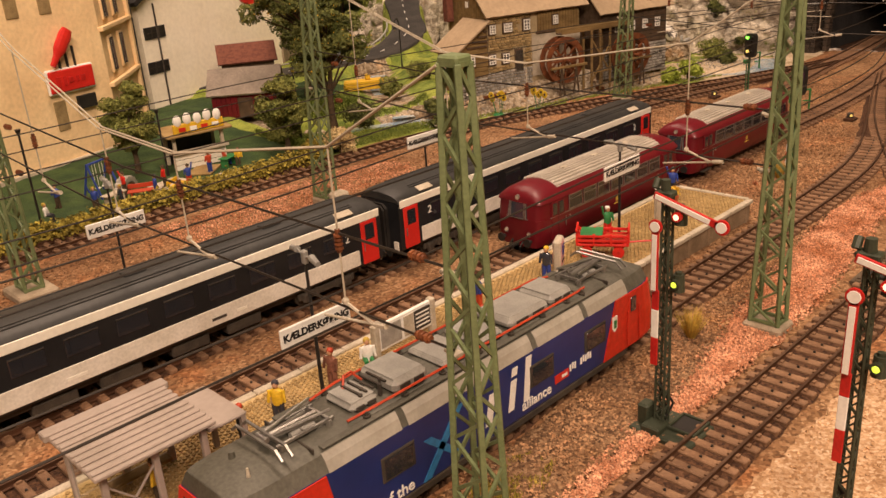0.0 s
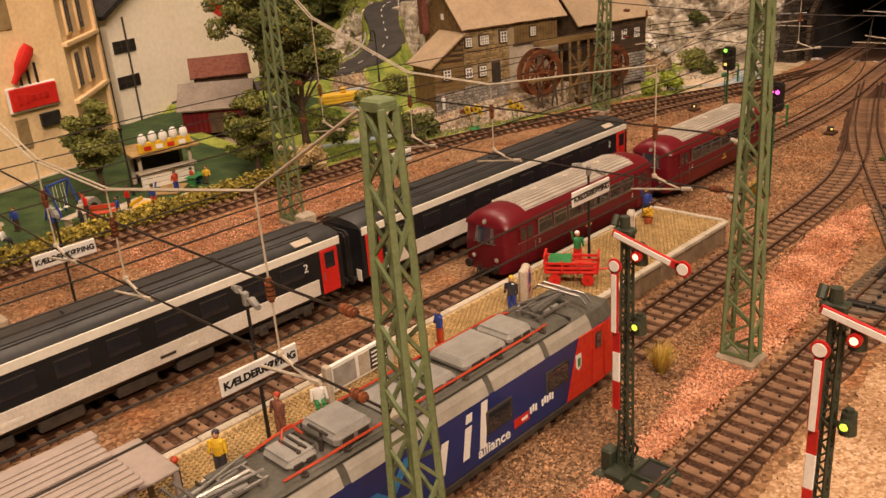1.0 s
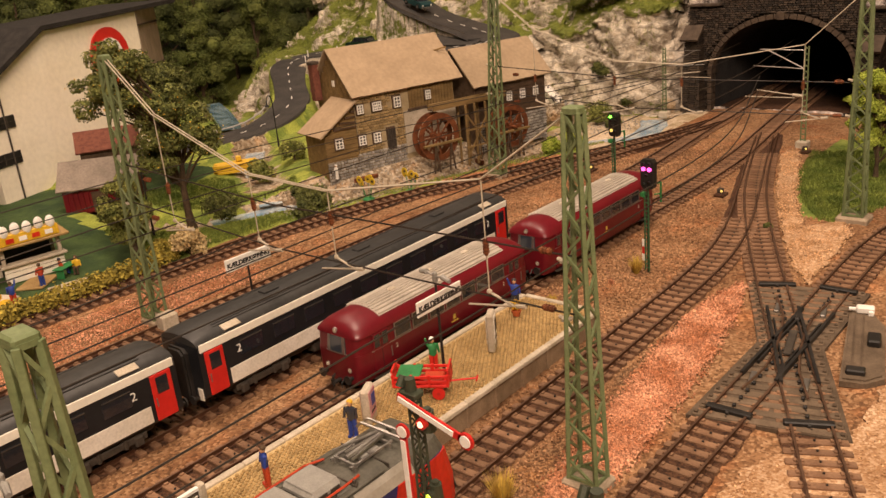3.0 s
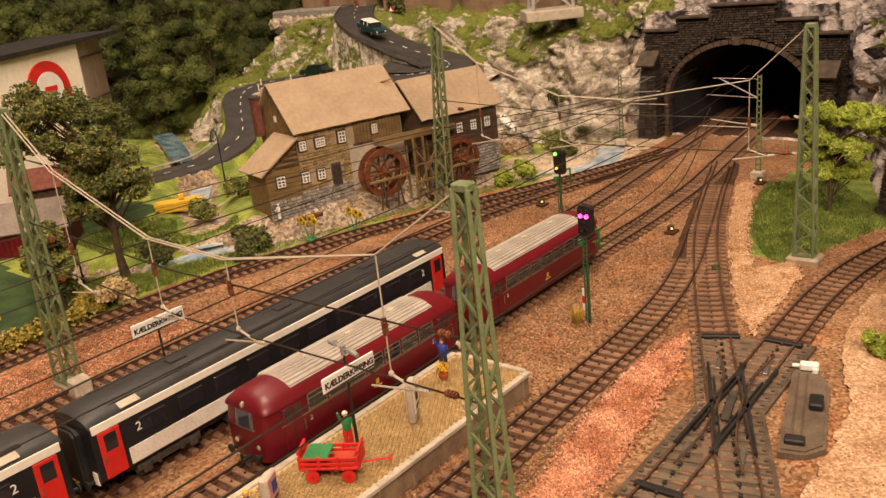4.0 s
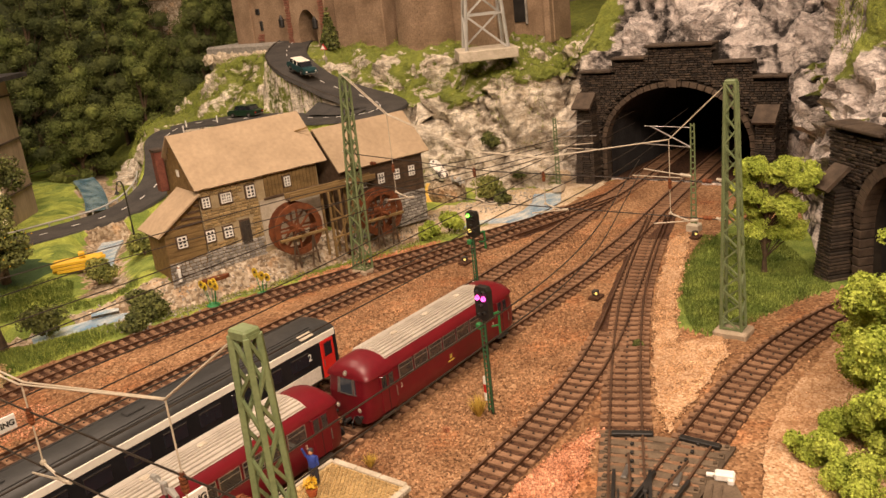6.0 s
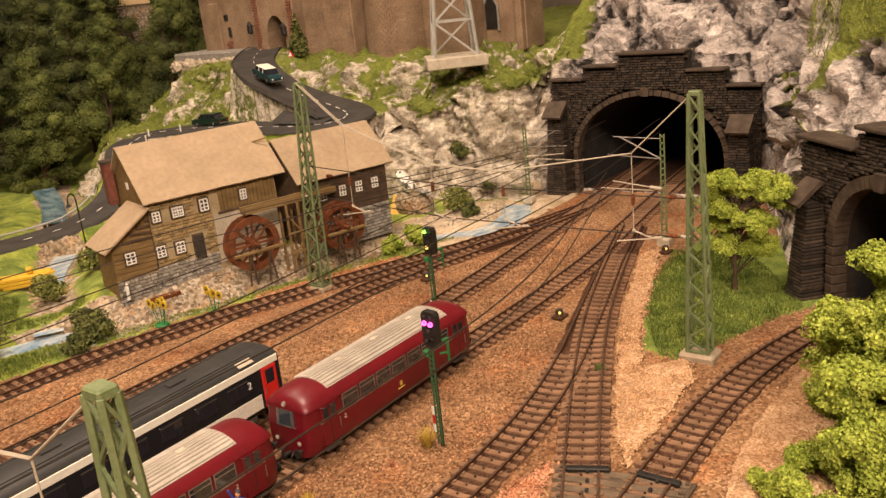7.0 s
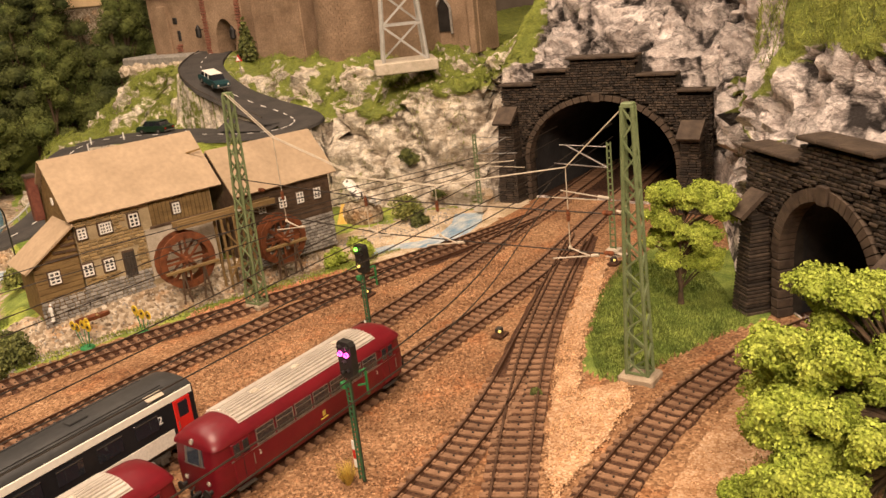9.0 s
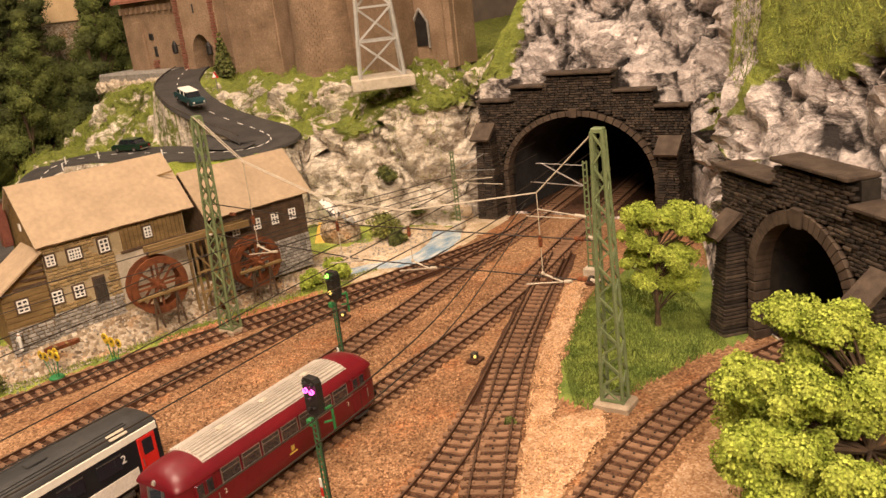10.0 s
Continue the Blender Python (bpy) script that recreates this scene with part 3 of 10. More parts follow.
def brook(x, y):
    pts = [(0.36, 1.02), (0.29, 0.89), (0.24, 0.80), (0.19, 0.72), (0.14, 0.62), (0.08, 0.54), (0.03, 0.46)]
    best = 1.0
    for (ax, ay), (bx, by) in zip(pts[:-1], pts[1:]):
        dx, dy = bx - ax, by - ay
        s = min(1, max(0, ((x - ax) * dx + (y - ay) * dy) / (dx * dx + dy * dy)))
        best = min(best, math.hypot(x - ax - s * dx, y - ay - s * dy))
    return best


def height(x, y):
    fx = np.interp(y, FOOT_Y, FOOT_X)
    d = x - fx
    w1, s1 = np.interp(y, FOOT_Y, WIDE1), np.interp(y, FOOT_Y, STEP1)
    f2, s2 = np.interp(y, FOOT_Y, FROM2), np.interp(y, FOOT_Y, STEP2)
    z = s1 * sm(d, 0, w1) + s2 * sm(d, f2, f2 + 0.09)
    right = 1 - sm(y, 0.20, 0.26)
    z += right * 0.9 * max(0, d - 0.06) * (1 - 0.5 * sm(d, 0.2, 0.5))
    # mill terrace and the park
    z += 0.018 * sm(y + 0.27 * (x - 0.083), 0.332, 0.362) * sm(x, 0.0, 0.06) * (1 - sm(d, -0.03, 0.0)) * (1 - sm(x, 0.26, 0.34))
    z += 0.012 * sm(y, 0.40, 0.60) * (1 - sm(d, -0.1, 0.0)) * (1 - sm(x, 0.0, 0.05))
    # the mill stream's bed
    r = river(x, y)
    z -= 0.010 * (1 - sm(r, 0.008, 0.022)) * (1 - sm(d, 0.0, 0.02))
    rough = sm(d, -0.01, 0.03)
    z += rough * 0.020 * fbm(x * 22, y * 22, 1.3) * (1 if y < 0.42 else 0.5) + 0.0009 * fbm(x * 60, y * 60, 7.1, 3)
    if y > 0.42:
        b = brook(x, y)
        bed = 0.004 + 0.03 * float(sm(y, 0.78, 0.98))
        f = 1 - float(sm(b, 0.012, 0.05))
        z = z * (1 - f) + f * min(z, bed)
        d2, rz = road_near(x, y)
        f = 1 - float(sm(d2, ROAD_HALF + 0.001, ROAD_HALF + 0.012))
        z = z * (1 - f) + f * (rz - 0.0015)
    return float(z)


def slope(x, y):
    return math.hypot(height(x + 0.004, y) - height(x - 0.004, y), height(x, y + 0.004) - height(x, y - 0.004)) / 0.008


def rockiness(x, y, d, z, steep, nz):
    """1 for bare plaster rock, 0 for grass."""
    if y < 0.235:
        r = float(sm(steep, 0.35, 0.8))
        if y > -0.045 and d < 0.14:
            r = 1.0
        # meadow on the spur above the small portal; the bulge over its arch stays bare
        edge = float(np.interp(-y, (0.085, 0.10, 0.12, 0.142, 0.19, 0.26), (0.116, 0.126, 0.144, 0.168, 0.184, 0.20)))
        tongue = float(sm(z + 0.016 * nz - edge, -0.004, 0.012)) * float(sm(float(np.interp(x, (0.33, 0.37, 0.40, 0.466, 0.52), (-0.086, -0.106, -0.112, -0.090, -0.060))) - y + 0.012 * nz, -0.008, 0.010))
        tongue *= 0.55 + 0.55 * float(sm(fbm(x * 14, y * 14, 9.7), -0.35, 0.05))
        strip = math.exp(-((y - 0.222) / 0.017) ** 2) * float(sm(z, 0.14, 0.155))
        return max(0.0, r - 1.5 * tongue - 1.3 * strip + 0.25 * nz)
    r = float(sm(steep, 0.75, 1.25))
    if road_near(x, y)[0] < ROAD_HALF + 0.014 and y > 0.5:
        r = max(r, 0.5)
    if d > 0.085:
        r -= 0.35
    return r + 0.5 * nz


def rock_relief(p):
    """Carved plaster lumps: how far the rock stands out, and a painted-shade mask, 0 in the cracks between lumps."""
    big = noise.noise(p * 17 + Vector((12 * p.z, 3.1, 0)))
    warp = p + 0.026 * noise.noise_vector(p * 19) + 0.006 * noise.noise_vector(p * 70)
    f = noise.voronoi(Vector((warp.x * 14 + 4 * warp.z, warp.y * 18 - 10 * warp.z, warp.z * 8 + warp.y * 5)))[0]
    g = noise.voronoi(Vector((warp.x * 46, warp.y * 46 + 16 * warp.z, warp.z * 30)))[0]
    facet, small = min(1.0, (f[1] - f[0]) * 2.4), min(1.0, (g[1] - g[0]) * 2.2)
    soft = 1 - 0.40 * float(sm(p.y, 0.19, 0.25))
    out = 0.017 * big + 0.019 * (facet - 0.7) + 0.0115 * soft * (small - 0.6) + 0.0030 * noise.fractal(p * 120, 0.7, 2.1, 4)
    # mask for the painted crevice shade, taken from the same cells as the relief
    crack_shade = min(1.0, (f[1] - f[0]) * 5.5) * (0.35 + 0.65 * min(1.0, (g[1] - g[0]) * 5.0))
    return out, 1 - (1 - crack_shade) * (0.35 + 0.65 * soft)


def build_ground():
    flat_n, hill_n = 150, 190
    ys = np.concatenate([np.linspace(-1.2, -0.30, 12), np.arange(-0.29, 0.98, 0.0045), np.linspace(1.0, 1.6, 14)])
    far = np.linspace(0.86, 1.6, 12)
    nx = 13 + flat_n + hill_n + 12
    verts, info = [], []
    for y in ys:
        fx = float(np.interp(y, FOOT_Y, FOOT_X))
        x0 = fx - 0.015
        row = list(np.linspace(-1.5, -0.62, 13)) + list(np.linspace(-0.61, x0 - 0.004, flat_n))
        # hill part: even spacing along the slope
        px = np.linspace(x0, 0.84, 150)
        pz = np.array([height(x, y) for x in px])
        arc = np.concatenate([[0], np.cumsum(np.hypot(np.diff(px), np.diff(pz)))])
        row += list(np.interp(np.linspace(0, arc[-1], hill_n), arc, px)) + list(far)
        for k, x in enumerate(row):
            verts.append(Vector((x, y, height(x, y))))
            info.append(x - fx)
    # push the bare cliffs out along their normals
    hill, rock, out, crack_shade = 13 + flat_n, [0.0] * len(verts), list(verts), [1.0] * len(verts)
    for j in range(1, len(ys) - 1):
        for i in range(hill, nx - 1):
            k = j * nx + i
            p, d = verts[k], info[k]
            if d <= 0 and p.z > 0.004 and p.y < 0.4:
                rock[k] = 1.0
            if d <= 0 or p.x > 0.85 or not -0.4 < p.y < 1.0:
                continue
            n = (verts[k + 1] - verts[k - 1]).cross(verts[k + nx] - verts[k - nx]).normalized()
            steep = math.sqrt(max(0, 1 - n.z * n.z)) / max(0.05, n.z)
            r = rockiness(p.x, p.y, d, p.z, steep, fbm(p.x * 30, p.y * 30, 4.4))
            rock[k] = min(1.0, max(0.0, r))
            keep = float(sm(d, 0.0, 0.012))
            if p.y > 0.45:
                keep *= float(sm(road_near(p.x, p.y)[0], ROAD_HALF + 0.002, ROAD_HALF + 0.03)) * float(sm(brook(p.x, p.y), 0.015, 0.05))
            if -0.024 < p.y < 0.222 and p.x < 0.575:
                keep *= float(sm(p.x, 0.546, 0.575)) if p.z > 0.12 else 0.0
            v = Vector((p.x, p.y, 0)) - P2_L
            if 0.008 < v.dot(P2_DIR) < 0.21:
                keep *= float(sm(v.dot(P2_IN), 0.014, 0.05))
            relief, crack_shade[k] = rock_relief(p)
            out[k] = p + n * relief * keep * (0.25 + 0.75 * rock[k])
    mats = [M_BALLAST, M_GRASS, M_GRASSY, M_LAWN, M_HILL, M_BANK, M_SANDBED]
    faces, idx = [], []
    for j in range(len(ys) - 1):
        for i in range(nx - 1):
            k = j * nx + i
            q = (k, k + 1, k + nx + 1, k + nx)
            c = (out[q[0]] + out[q[1]] + out[q[2]] + out[q[3]]) / 4
            cx, cy, z = c
            # the two bores
            if abs(cy - 0.102) < 0.088 and 0.52 < cx < 0.55 and z < 0.045 + 0.068 * math.sqrt(1 - ((cy - 0.102) / 0.0885) ** 2) and z > 0.003:
                continue
            v = Vector((cx, cy, 0)) - P2_L
            if abs(v.dot(P2_DIR) - 0.1023) < 0.049 and -0.01 < v.dot(P2_IN) < 0.040 and 0.003 < z < 0.096:
                continue
            d, nz = cx - float(np.interp(cy, FOOT_Y, FOOT_X)), fbm(cx * 30, cy * 30, 4.4)
            m = 0
            if d > 0.0 or (d > -0.016 and z > 0.005 and cy < 0.4):
                m = 4
                if cy > 0.4 and brook(cx, cy) < 0.03 + 0.01 * nz:
                    m = 5
            elif 0.06 < cx < 0.42 and cy < -0.004:
                # grass round the mast at the tunnel mouths
                line = np.interp(cx, (0.14, 0.20, 0.28, 0.36), (-0.060, -0.030, -0.002, 0.012)) + 0.008 * nz
                low = np.interp(cx, (0.14, 0.16, 0.22, 0.28, 0.34), (-0.075, -0.088, -0.104, -0.135, -0.15))
                if low + 0.006 + 0.006 * nz < cy < line - 0.006 and cx > 0.155:
                    m = 1
            elif cy > np.interp(cx, (-0.5, -0.1, 0.0, 0.1, 0.2, 0.3, 0.42), (0.356, 0.352, 0.338, 0.308, 0.262, 0.222, 0.184)) + 0.005 * nz:
                r = river(cx, cy)
                m = 2 if nz > -0.15 else 1
                if cx < -0.14 and cy < 0.56 or cx < 0.04 and cy > 0.54 + 0.02 * nz and road_near(cx, cy)[0] > 0.05:
                    m = 3
                if brook(cx, cy) < 0.022 + 0.012 * nz:
                    m = 5
                if r < 0.028 + 0.014 * nz and cx > -0.02:
                    m = 5
                if r < 0.012:
                    m = 5
                # pale sand round the pond
                if cx > 0.30 + 0.02 * nz and r < 0.078 + 0.03 * nz:
                    m = 6
            if cy < -0.165 and -0.02 < cx < 0.16 and m == 0 and cy < -0.175 + 0.01 * nz:
                m = 2
            faces.append(q), idx.append(m)
    g = G()
    g.v, g.f, g.m = out, faces, idx
    ob = g.make("ground", mats, smooth=True)
    for nm in ("bare", "pale"):
        ob.data.attributes.new(nm, "FLOAT", "POINT")
    ob.data.attributes.new("crack_shade", "FLOAT", "POINT").data.foreach_set("value", crack_shade)
    ob.data.attributes["bare"].data.foreach_set("value", rock)
    ob.data.attributes["pale"].data.foreach_set("value", [float(sm(p.y, 0.19, 0.25)) for p in out])
    tagged(ob, "brown ballast yard with grass banks and plaster rock hills", "ground", kind="structure")


build_ground()


# ---- tracks ----
def smooth_line(pts, step=0.004):
    """Evenly spaced places and headings along a curve through pts."""
    p = [Vector((x, y, 0)) for x, y in pts]
    out = []
    for i in range(len(p) - 1):
        p0, p1, p2, p3 = p[max(0, i - 1)], p[i], p[i + 1], p[min(len(p) - 1, i + 2)]
        for k in range(24):
            t = k / 24
            out.append(0.5 * ((2 * p1) + (p2 - p0) * t + (2 * p0 - 5 * p1 + 4 * p2 - p3) * t * t + (3 * p1 - p0 - 3 * p2 + p3) * t ** 3))
    out.append(p[-1])
    res, acc = [], 0.0
    for a, b in zip(out[:-1], out[1:]):
        d = b - a
        while acc < d.length:
            res.append((a + d * (acc / d.length), math.atan2(d.y, d.x)))
            acc += step
        acc -= d.length
    return res


PITCH, GAUGE, RAIL_TOP = 0.0083, 0.0174, 0.0042
SLEEPER = G().box((0, 0, 0), (0.0040, 0.0285, 0.0024), bev=0.0004)
for side in (-1, 1):
    for off in (-0.0016, 0.0016):
        SLEEPER.box((0, side * GAUGE / 2 + off, 0.0014), (0.0022, 0.0012, 0.0012))
SLEEPER_ME = SLEEPER.data("sleeper", M_SLEEPER)
STUD_ME = G().tube((0, 0, 0), (0, 0, 0.0014), 0.0007, 0.0005, 6).data("centre_stud", M_BLACK)


def rail(g, line, off, h=0.0030):
    """A flat-bottomed rail with web and head along a line."""
    prof = ((-0.0011, 0), (0.0011, 0), (0.0011, 0.0005), (0.0003, 0.0008), (0.0003, h - 0.0009), (0.00055, h - 0.0008), (0.00055, h - 0.0001),
            (-0.00055, h - 0.0001), (-0.00055, h - 0.0008), (-0.0003, h - 0.0009), (-0.0003, 0.0008), (-0.0011, 0.0005))
    z0 = RAIL_TOP - h
    rings = []
    for p, a in line:
        s, c = -math.sin(a), math.cos(a)
        rings.append([(p.x + s * (off + u), p.y + c * (off + u), z0 + w) for u, w in prof])
    k = len(g.f)
    g.loft(rings)
    for i in range(k, len(g.f)):
        if (i - k) % 12 == 6 and i < len(g.f) - 2:
            g.m[i] = 1


LAID = []


def track(pts, label, keep=lambda p: True, rails=True, bed=0.0325):
    up = 0.00014 * len(LAID)
    LAID.append(label)
    t = tagged(new("railway_track"), label, "railway track", "station tracks", "structure")
    g = G()
    line = smooth_line(pts, 0.006)
    for w, z in ((bed, 0.0002 + up), (bed - 0.006, 0.0004 + up)):
        rings = [[(p.x - math.sin(a) * u, p.y + math.cos(a) * u, z + v) for u, v in ((-w / 2, -0.002), (-w / 2 + 0.004, 0.0), (w / 2 - 0.004, 0.0), (w / 2, -0.002))] for p, a in line]
        g.loft(rings, closed=False, caps=False)
    g.make("track_bed", M_TRACKBED, t)
    if rails:
        for off in (-GAUGE / 2, GAUGE / 2):
            r = G()
            rail(r, line, off)
            r.make("rail", [M_RAIL, M_RAILTOP], t)
    rnd = random.Random(len(label))
    for p, a in smooth_line(pts, PITCH):
        if not keep(p):
            continue
        s = new("sleeper", SLEEPER_ME)
        s.parent = t
        s.matrix_local = pose(p.x, p.y, 0.0011 + rnd.uniform(-0.0001, 0.0001), 0, 0, math.degrees(a) + rnd.uniform(-0.8, 0.8))
        if p.x < 0.35:
            c = new("centre_stud", STUD_ME)
            c.parent = t
            c.matrix_local = at(p.x, p.y, 0.0016)
    return t


T2 = [(-0.95, 0.0624), (-0.5, 0.0624), (-0.1, 0.0624), (0.1, 0.0615), (0.22, 0.060), (0.32, 0.064), (0.42, 0.076), (0.54, 0.090), (0.80, 0.115)]
T1 = [(-0.95, 0.116), (-0.4, 0.117), (-0.05, 0.120), (0.1, 0.127), (0.23, 0.131), (0.33, 0.138), (0.42, 0.146), (0.54, 0.153), (0.80, 0.178)]
T0 = [(-0.95, 0.228), (-0.3, 0.228), (0.02, 0.226), (0.1, 0.221), (0.18, 0.210), (0.27, 0.188), (0.36, 0.164), (0.44, 0.1475)]
TM = [(-0.95, 0.328), (-0.3, 0.332), (-0.1, 0.328), (0.0, 0.312), (0.1, 0.282), (0.2, 0.242), (0.3, 0.200), (0.4, 0.165), (0.46, 0.1495)]
T3 = [(-0.95, -0.0415), (-0.3, -0.0405), (-0.1, -0.037), (0.02, -0.033), (0.103, -0.0195), (0.2, 0.009), (0.3, 0.040), (0.4, 0.0695)]
T5 = [(-0.36, -0.262), (-0.25, -0.206), (-0.16, -0.162), (-0.075, -0.1205), (0.016, -0.077), (0.105, -0.036), (0.2, 0.003), (0.3, 0.036), (0.42, 0.0715)]
T4 = [(-0.95, -0.118), (-0.4, -0.118), (-0.1, -0.118), (0.04, -0.1155), (0.11, -0.117), (0.17, -0.1255), (0.23, -0.143), (0.285, -0.171), (0.33, -0.210), (0.38, -0.262)]
track(T2, "rusty rails on brown sleepers past the platform")
track(T1, "rusty rails on brown sleepers under the coaches")
track(T0, "rusty rails curving towards the big tunnel", lambda p: p.x < 0.30)
track(TM, "rusty outer rails curving past the mill")
track(T3, "rusty rails beside the platform under the blue locomotive", lambda p: p.x < 0.13)
track(T5, "dark turnout track leading to the big tunnel", lambda p: p.x < 0.33)
track(T4, "straight dark track curving into the small tunnel", lambda p: not (-0.125 < p.x < -0.03))

# ---- tunnel portals ----
def arch_pts(w, spring, n=18, rise=None):
    """Half-round arch outline from the left foot over the crown to the right foot."""
    r = w / 2
    rise = rise or r
    return [(-r, 0.0)] + [(-r * math.cos(math.pi * k / n), spring + rise * math.sin(math.pi * k / n)) for k in range(n + 1)] + [(r, 0.0)]


def portal(name, m, half_l, half_r, steps, arch_w, spring, rise, cx, label, pilasters, tunnel_dir, tunnel_len, ring=0.0056, butt=0.026):
    """A stepped masonry wall with an arch; x runs along the wall, y into the hill."""
    t = thing(name, m, label, "tunnel portal", "tunnel portals", "structure")
    rnd = random.Random(3)
    thick = 0.016

    def top(x):
        for a, b, z in steps:
            if a <= x <= b:
                return z
        return steps[0][2]

    def inside(x, z, grow=0.0):
        r = arch_w / 2 + grow
        if abs(x - cx) > r:
            return False
        if z < spring:
            return True
        return ((x - cx) / r) ** 2 + ((z - spring) / (rise + grow)) ** 2 < 1

    # core wall behind the blocks: piers and columns over the arch
    core = G()
    cuts = np.arange(-half_l, half_r + 1e-6, 0.004)
    for a, b in zip(cuts[:-1], cuts[1:]):
        x = (a + b) / 2
        z0 = 0.0
        u = abs(x - cx) / (arch_w / 2 + 0.002)
        if u < 1:
            z0 = spring + (rise + 0.002) * math.sqrt(1 - u * u)
        core.box((x, thick / 2 + 0.002, (z0 + top(x)) / 2), (b - a + 0.0002, thick - 0.004, top(x) - z0))
    core.make("wall_core", M_MORTAR, t)
    # courses of blocks
    blocks, ch = G(), 0.0026
    z = 0.0
    row = 0
    while z < max(s[2] for s in steps) - 0.003:
        x = -half_l - (0.004 if row % 2 else 0.0)
        while x < half_r:
            w = rnd.uniform(0.0035, 0.008)
            a, b = max(x, -half_l), min(x + w, half_r)
            mx, mz = (a + b) / 2, z + ch / 2
            if b - a > 0.002 and mz + ch / 2 < top(mx) - 0.001 and not inside(mx, mz, ring) and not inside(a + 0.001, mz, ring + 0.001) and not inside(b - 0.001, mz, ring + 0.001):
                blocks.box((mx, 0.0014 - rnd.uniform(0, 0.0016), mz), (b - a - 0.0005, 0.004, ch - 0.0005), bev=0.0004)
            x += w
        z += ch
        row += 1
    blocks.make("masonry_blocks", M_STONEWALL, t, "dark rough masonry courses")["kind"] = "stuff"
    # voussoirs
    n = 30
    for k in range(n):
        a0, a1 = math.pi * (k + 0.06) / n, math.pi * (k + 0.94) / n
        out = []
        for a, g in ((a0, 0.0), (a1, 0.0), (a1, ring), (a0, ring)):
            out.append((cx - (arch_w / 2 + g) * math.cos(a), spring + (rise + g) * math.sin(a)))
        G().prism(out, 0.012, Matrix.Translation((0, -0.003, 0))).make("arch_stone", M_CAPSTONE, t)
    for s in (-1, 1):
        z = 0.0
        while z < spring - 0.002:
            h = min(0.007, spring - z)
            G().box((cx + s * (arch_w / 2 + ring / 2), 0.003, z + h / 2), (ring, 0.012, h - 0.0006), bev=0.0006).make("arch_stone", M_CAPSTONE, t)
            z += h
    # keystone
    G().prism([(cx - 0.004, spring + rise - 0.001), (cx + 0.004, spring + rise - 0.001), (cx + 0.0046, spring + rise + ring + 0.002), (cx - 0.0046, spring + rise + ring + 0.002)], 0.014,
              Matrix.Translation((0, -0.005, 0))).make("keystone", M_CAPSTONE, t)
    # capping slabs with a lip
    for a, b, z in steps:
        x = a
        while x < b - 0.001:
            e = min(b, x + 0.021)
            G().box(((x + e) / 2, thick / 2 - 0.002, z + 0.0017), (e - x - 0.0003, thick + 0.006, 0.0029), bev=0.0007).make("cap_slab", M_CAPSTONE, t)
            x = e
    # buttresses with sloping tops
    for px, h in pilasters:
        b = G()
        zz = 0.0
        while zz < h:
            w = butt - 0.006 * zz / h
            dy = 0.020 - 0.006 * zz / h
            x = -w / 2
            while x < w / 2 - 0.002:
                e = min(w / 2, x + rnd.uniform(0.007, 0.012))
                b.box((px + (x + e) / 2, -dy / 2, zz + ch / 2), (e - x - 0.0006, dy, ch - 0.0005), bev=0.0004)
                x = e
            zz += ch
        bt = b.make("buttress", M_STONEWALL, t)
        G().prism([(px - butt * 0.45, 0), (px + butt * 0.45, 0), (px + butt * 0.45, 0.003), (px - butt * 0.45, 0.003)], 0.024,
                  Matrix.Translation((0, -0.022, h)) @ pose(0, 0, 0, 40, 0, 0)).make("buttress_cap", M_CAPSTONE, bt)
    # the bore behind, near-black throughout and shut by an end wall
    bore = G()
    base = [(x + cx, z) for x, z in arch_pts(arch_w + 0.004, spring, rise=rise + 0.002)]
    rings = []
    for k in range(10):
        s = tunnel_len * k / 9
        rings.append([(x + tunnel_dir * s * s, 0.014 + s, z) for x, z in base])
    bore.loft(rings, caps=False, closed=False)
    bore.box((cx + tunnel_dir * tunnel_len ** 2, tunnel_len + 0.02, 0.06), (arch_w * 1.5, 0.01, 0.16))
    bore.make("tunnel_bore", M_TUNNEL, t, "near-black tunnel bore with an end wall")
    G().box((cx, tunnel_len / 2 + 0.016, -0.003), (arch_w * 1.6, tunnel_len, 0.004)).make("tunnel_floor", M_TRACKBED, t)
    return t


# large portal faces -x; its own x axis runs along world -y
portal("tunnel_portal", Matrix.Translation((0.530, 0.098, 0)) @ pose(0, 0, 0, 0, 0, -90), 0.119, 0.116,
       [(-0.119, -0.077, 0.127), (-0.077, -0.036, 0.141), (-0.036, 0.040, 0.153), (0.040, 0.081, 0.134), (0.081, 0.116, 0.118)],
       0.166, 0.045, 0.066, -0.004, "dark masonry tunnel portal with stepped parapet and wide arch", [(-0.108, 0.088), (0.098, 0.074)], 0.5, 0.35)
# small portal, turned towards the curve
portal("tunnel_portal", Matrix.Translation(P2_L) @ pose(0, 0, 0, 0, 0, -90 - 44), -0.012, 0.200,
       [(0.012, 0.0758, 0.1125), (0.0758, 0.1475, 0.1275), (0.1475, 0.200, 0.1130)], 0.091, 0.047, 0.0455, 0.1023,
       "dark masonry tunnel portal with a narrow single-track arch", [(0.036, 0.070), (0.178, 0.070)], -0.3, 0.25, 0.0085, 0.020)

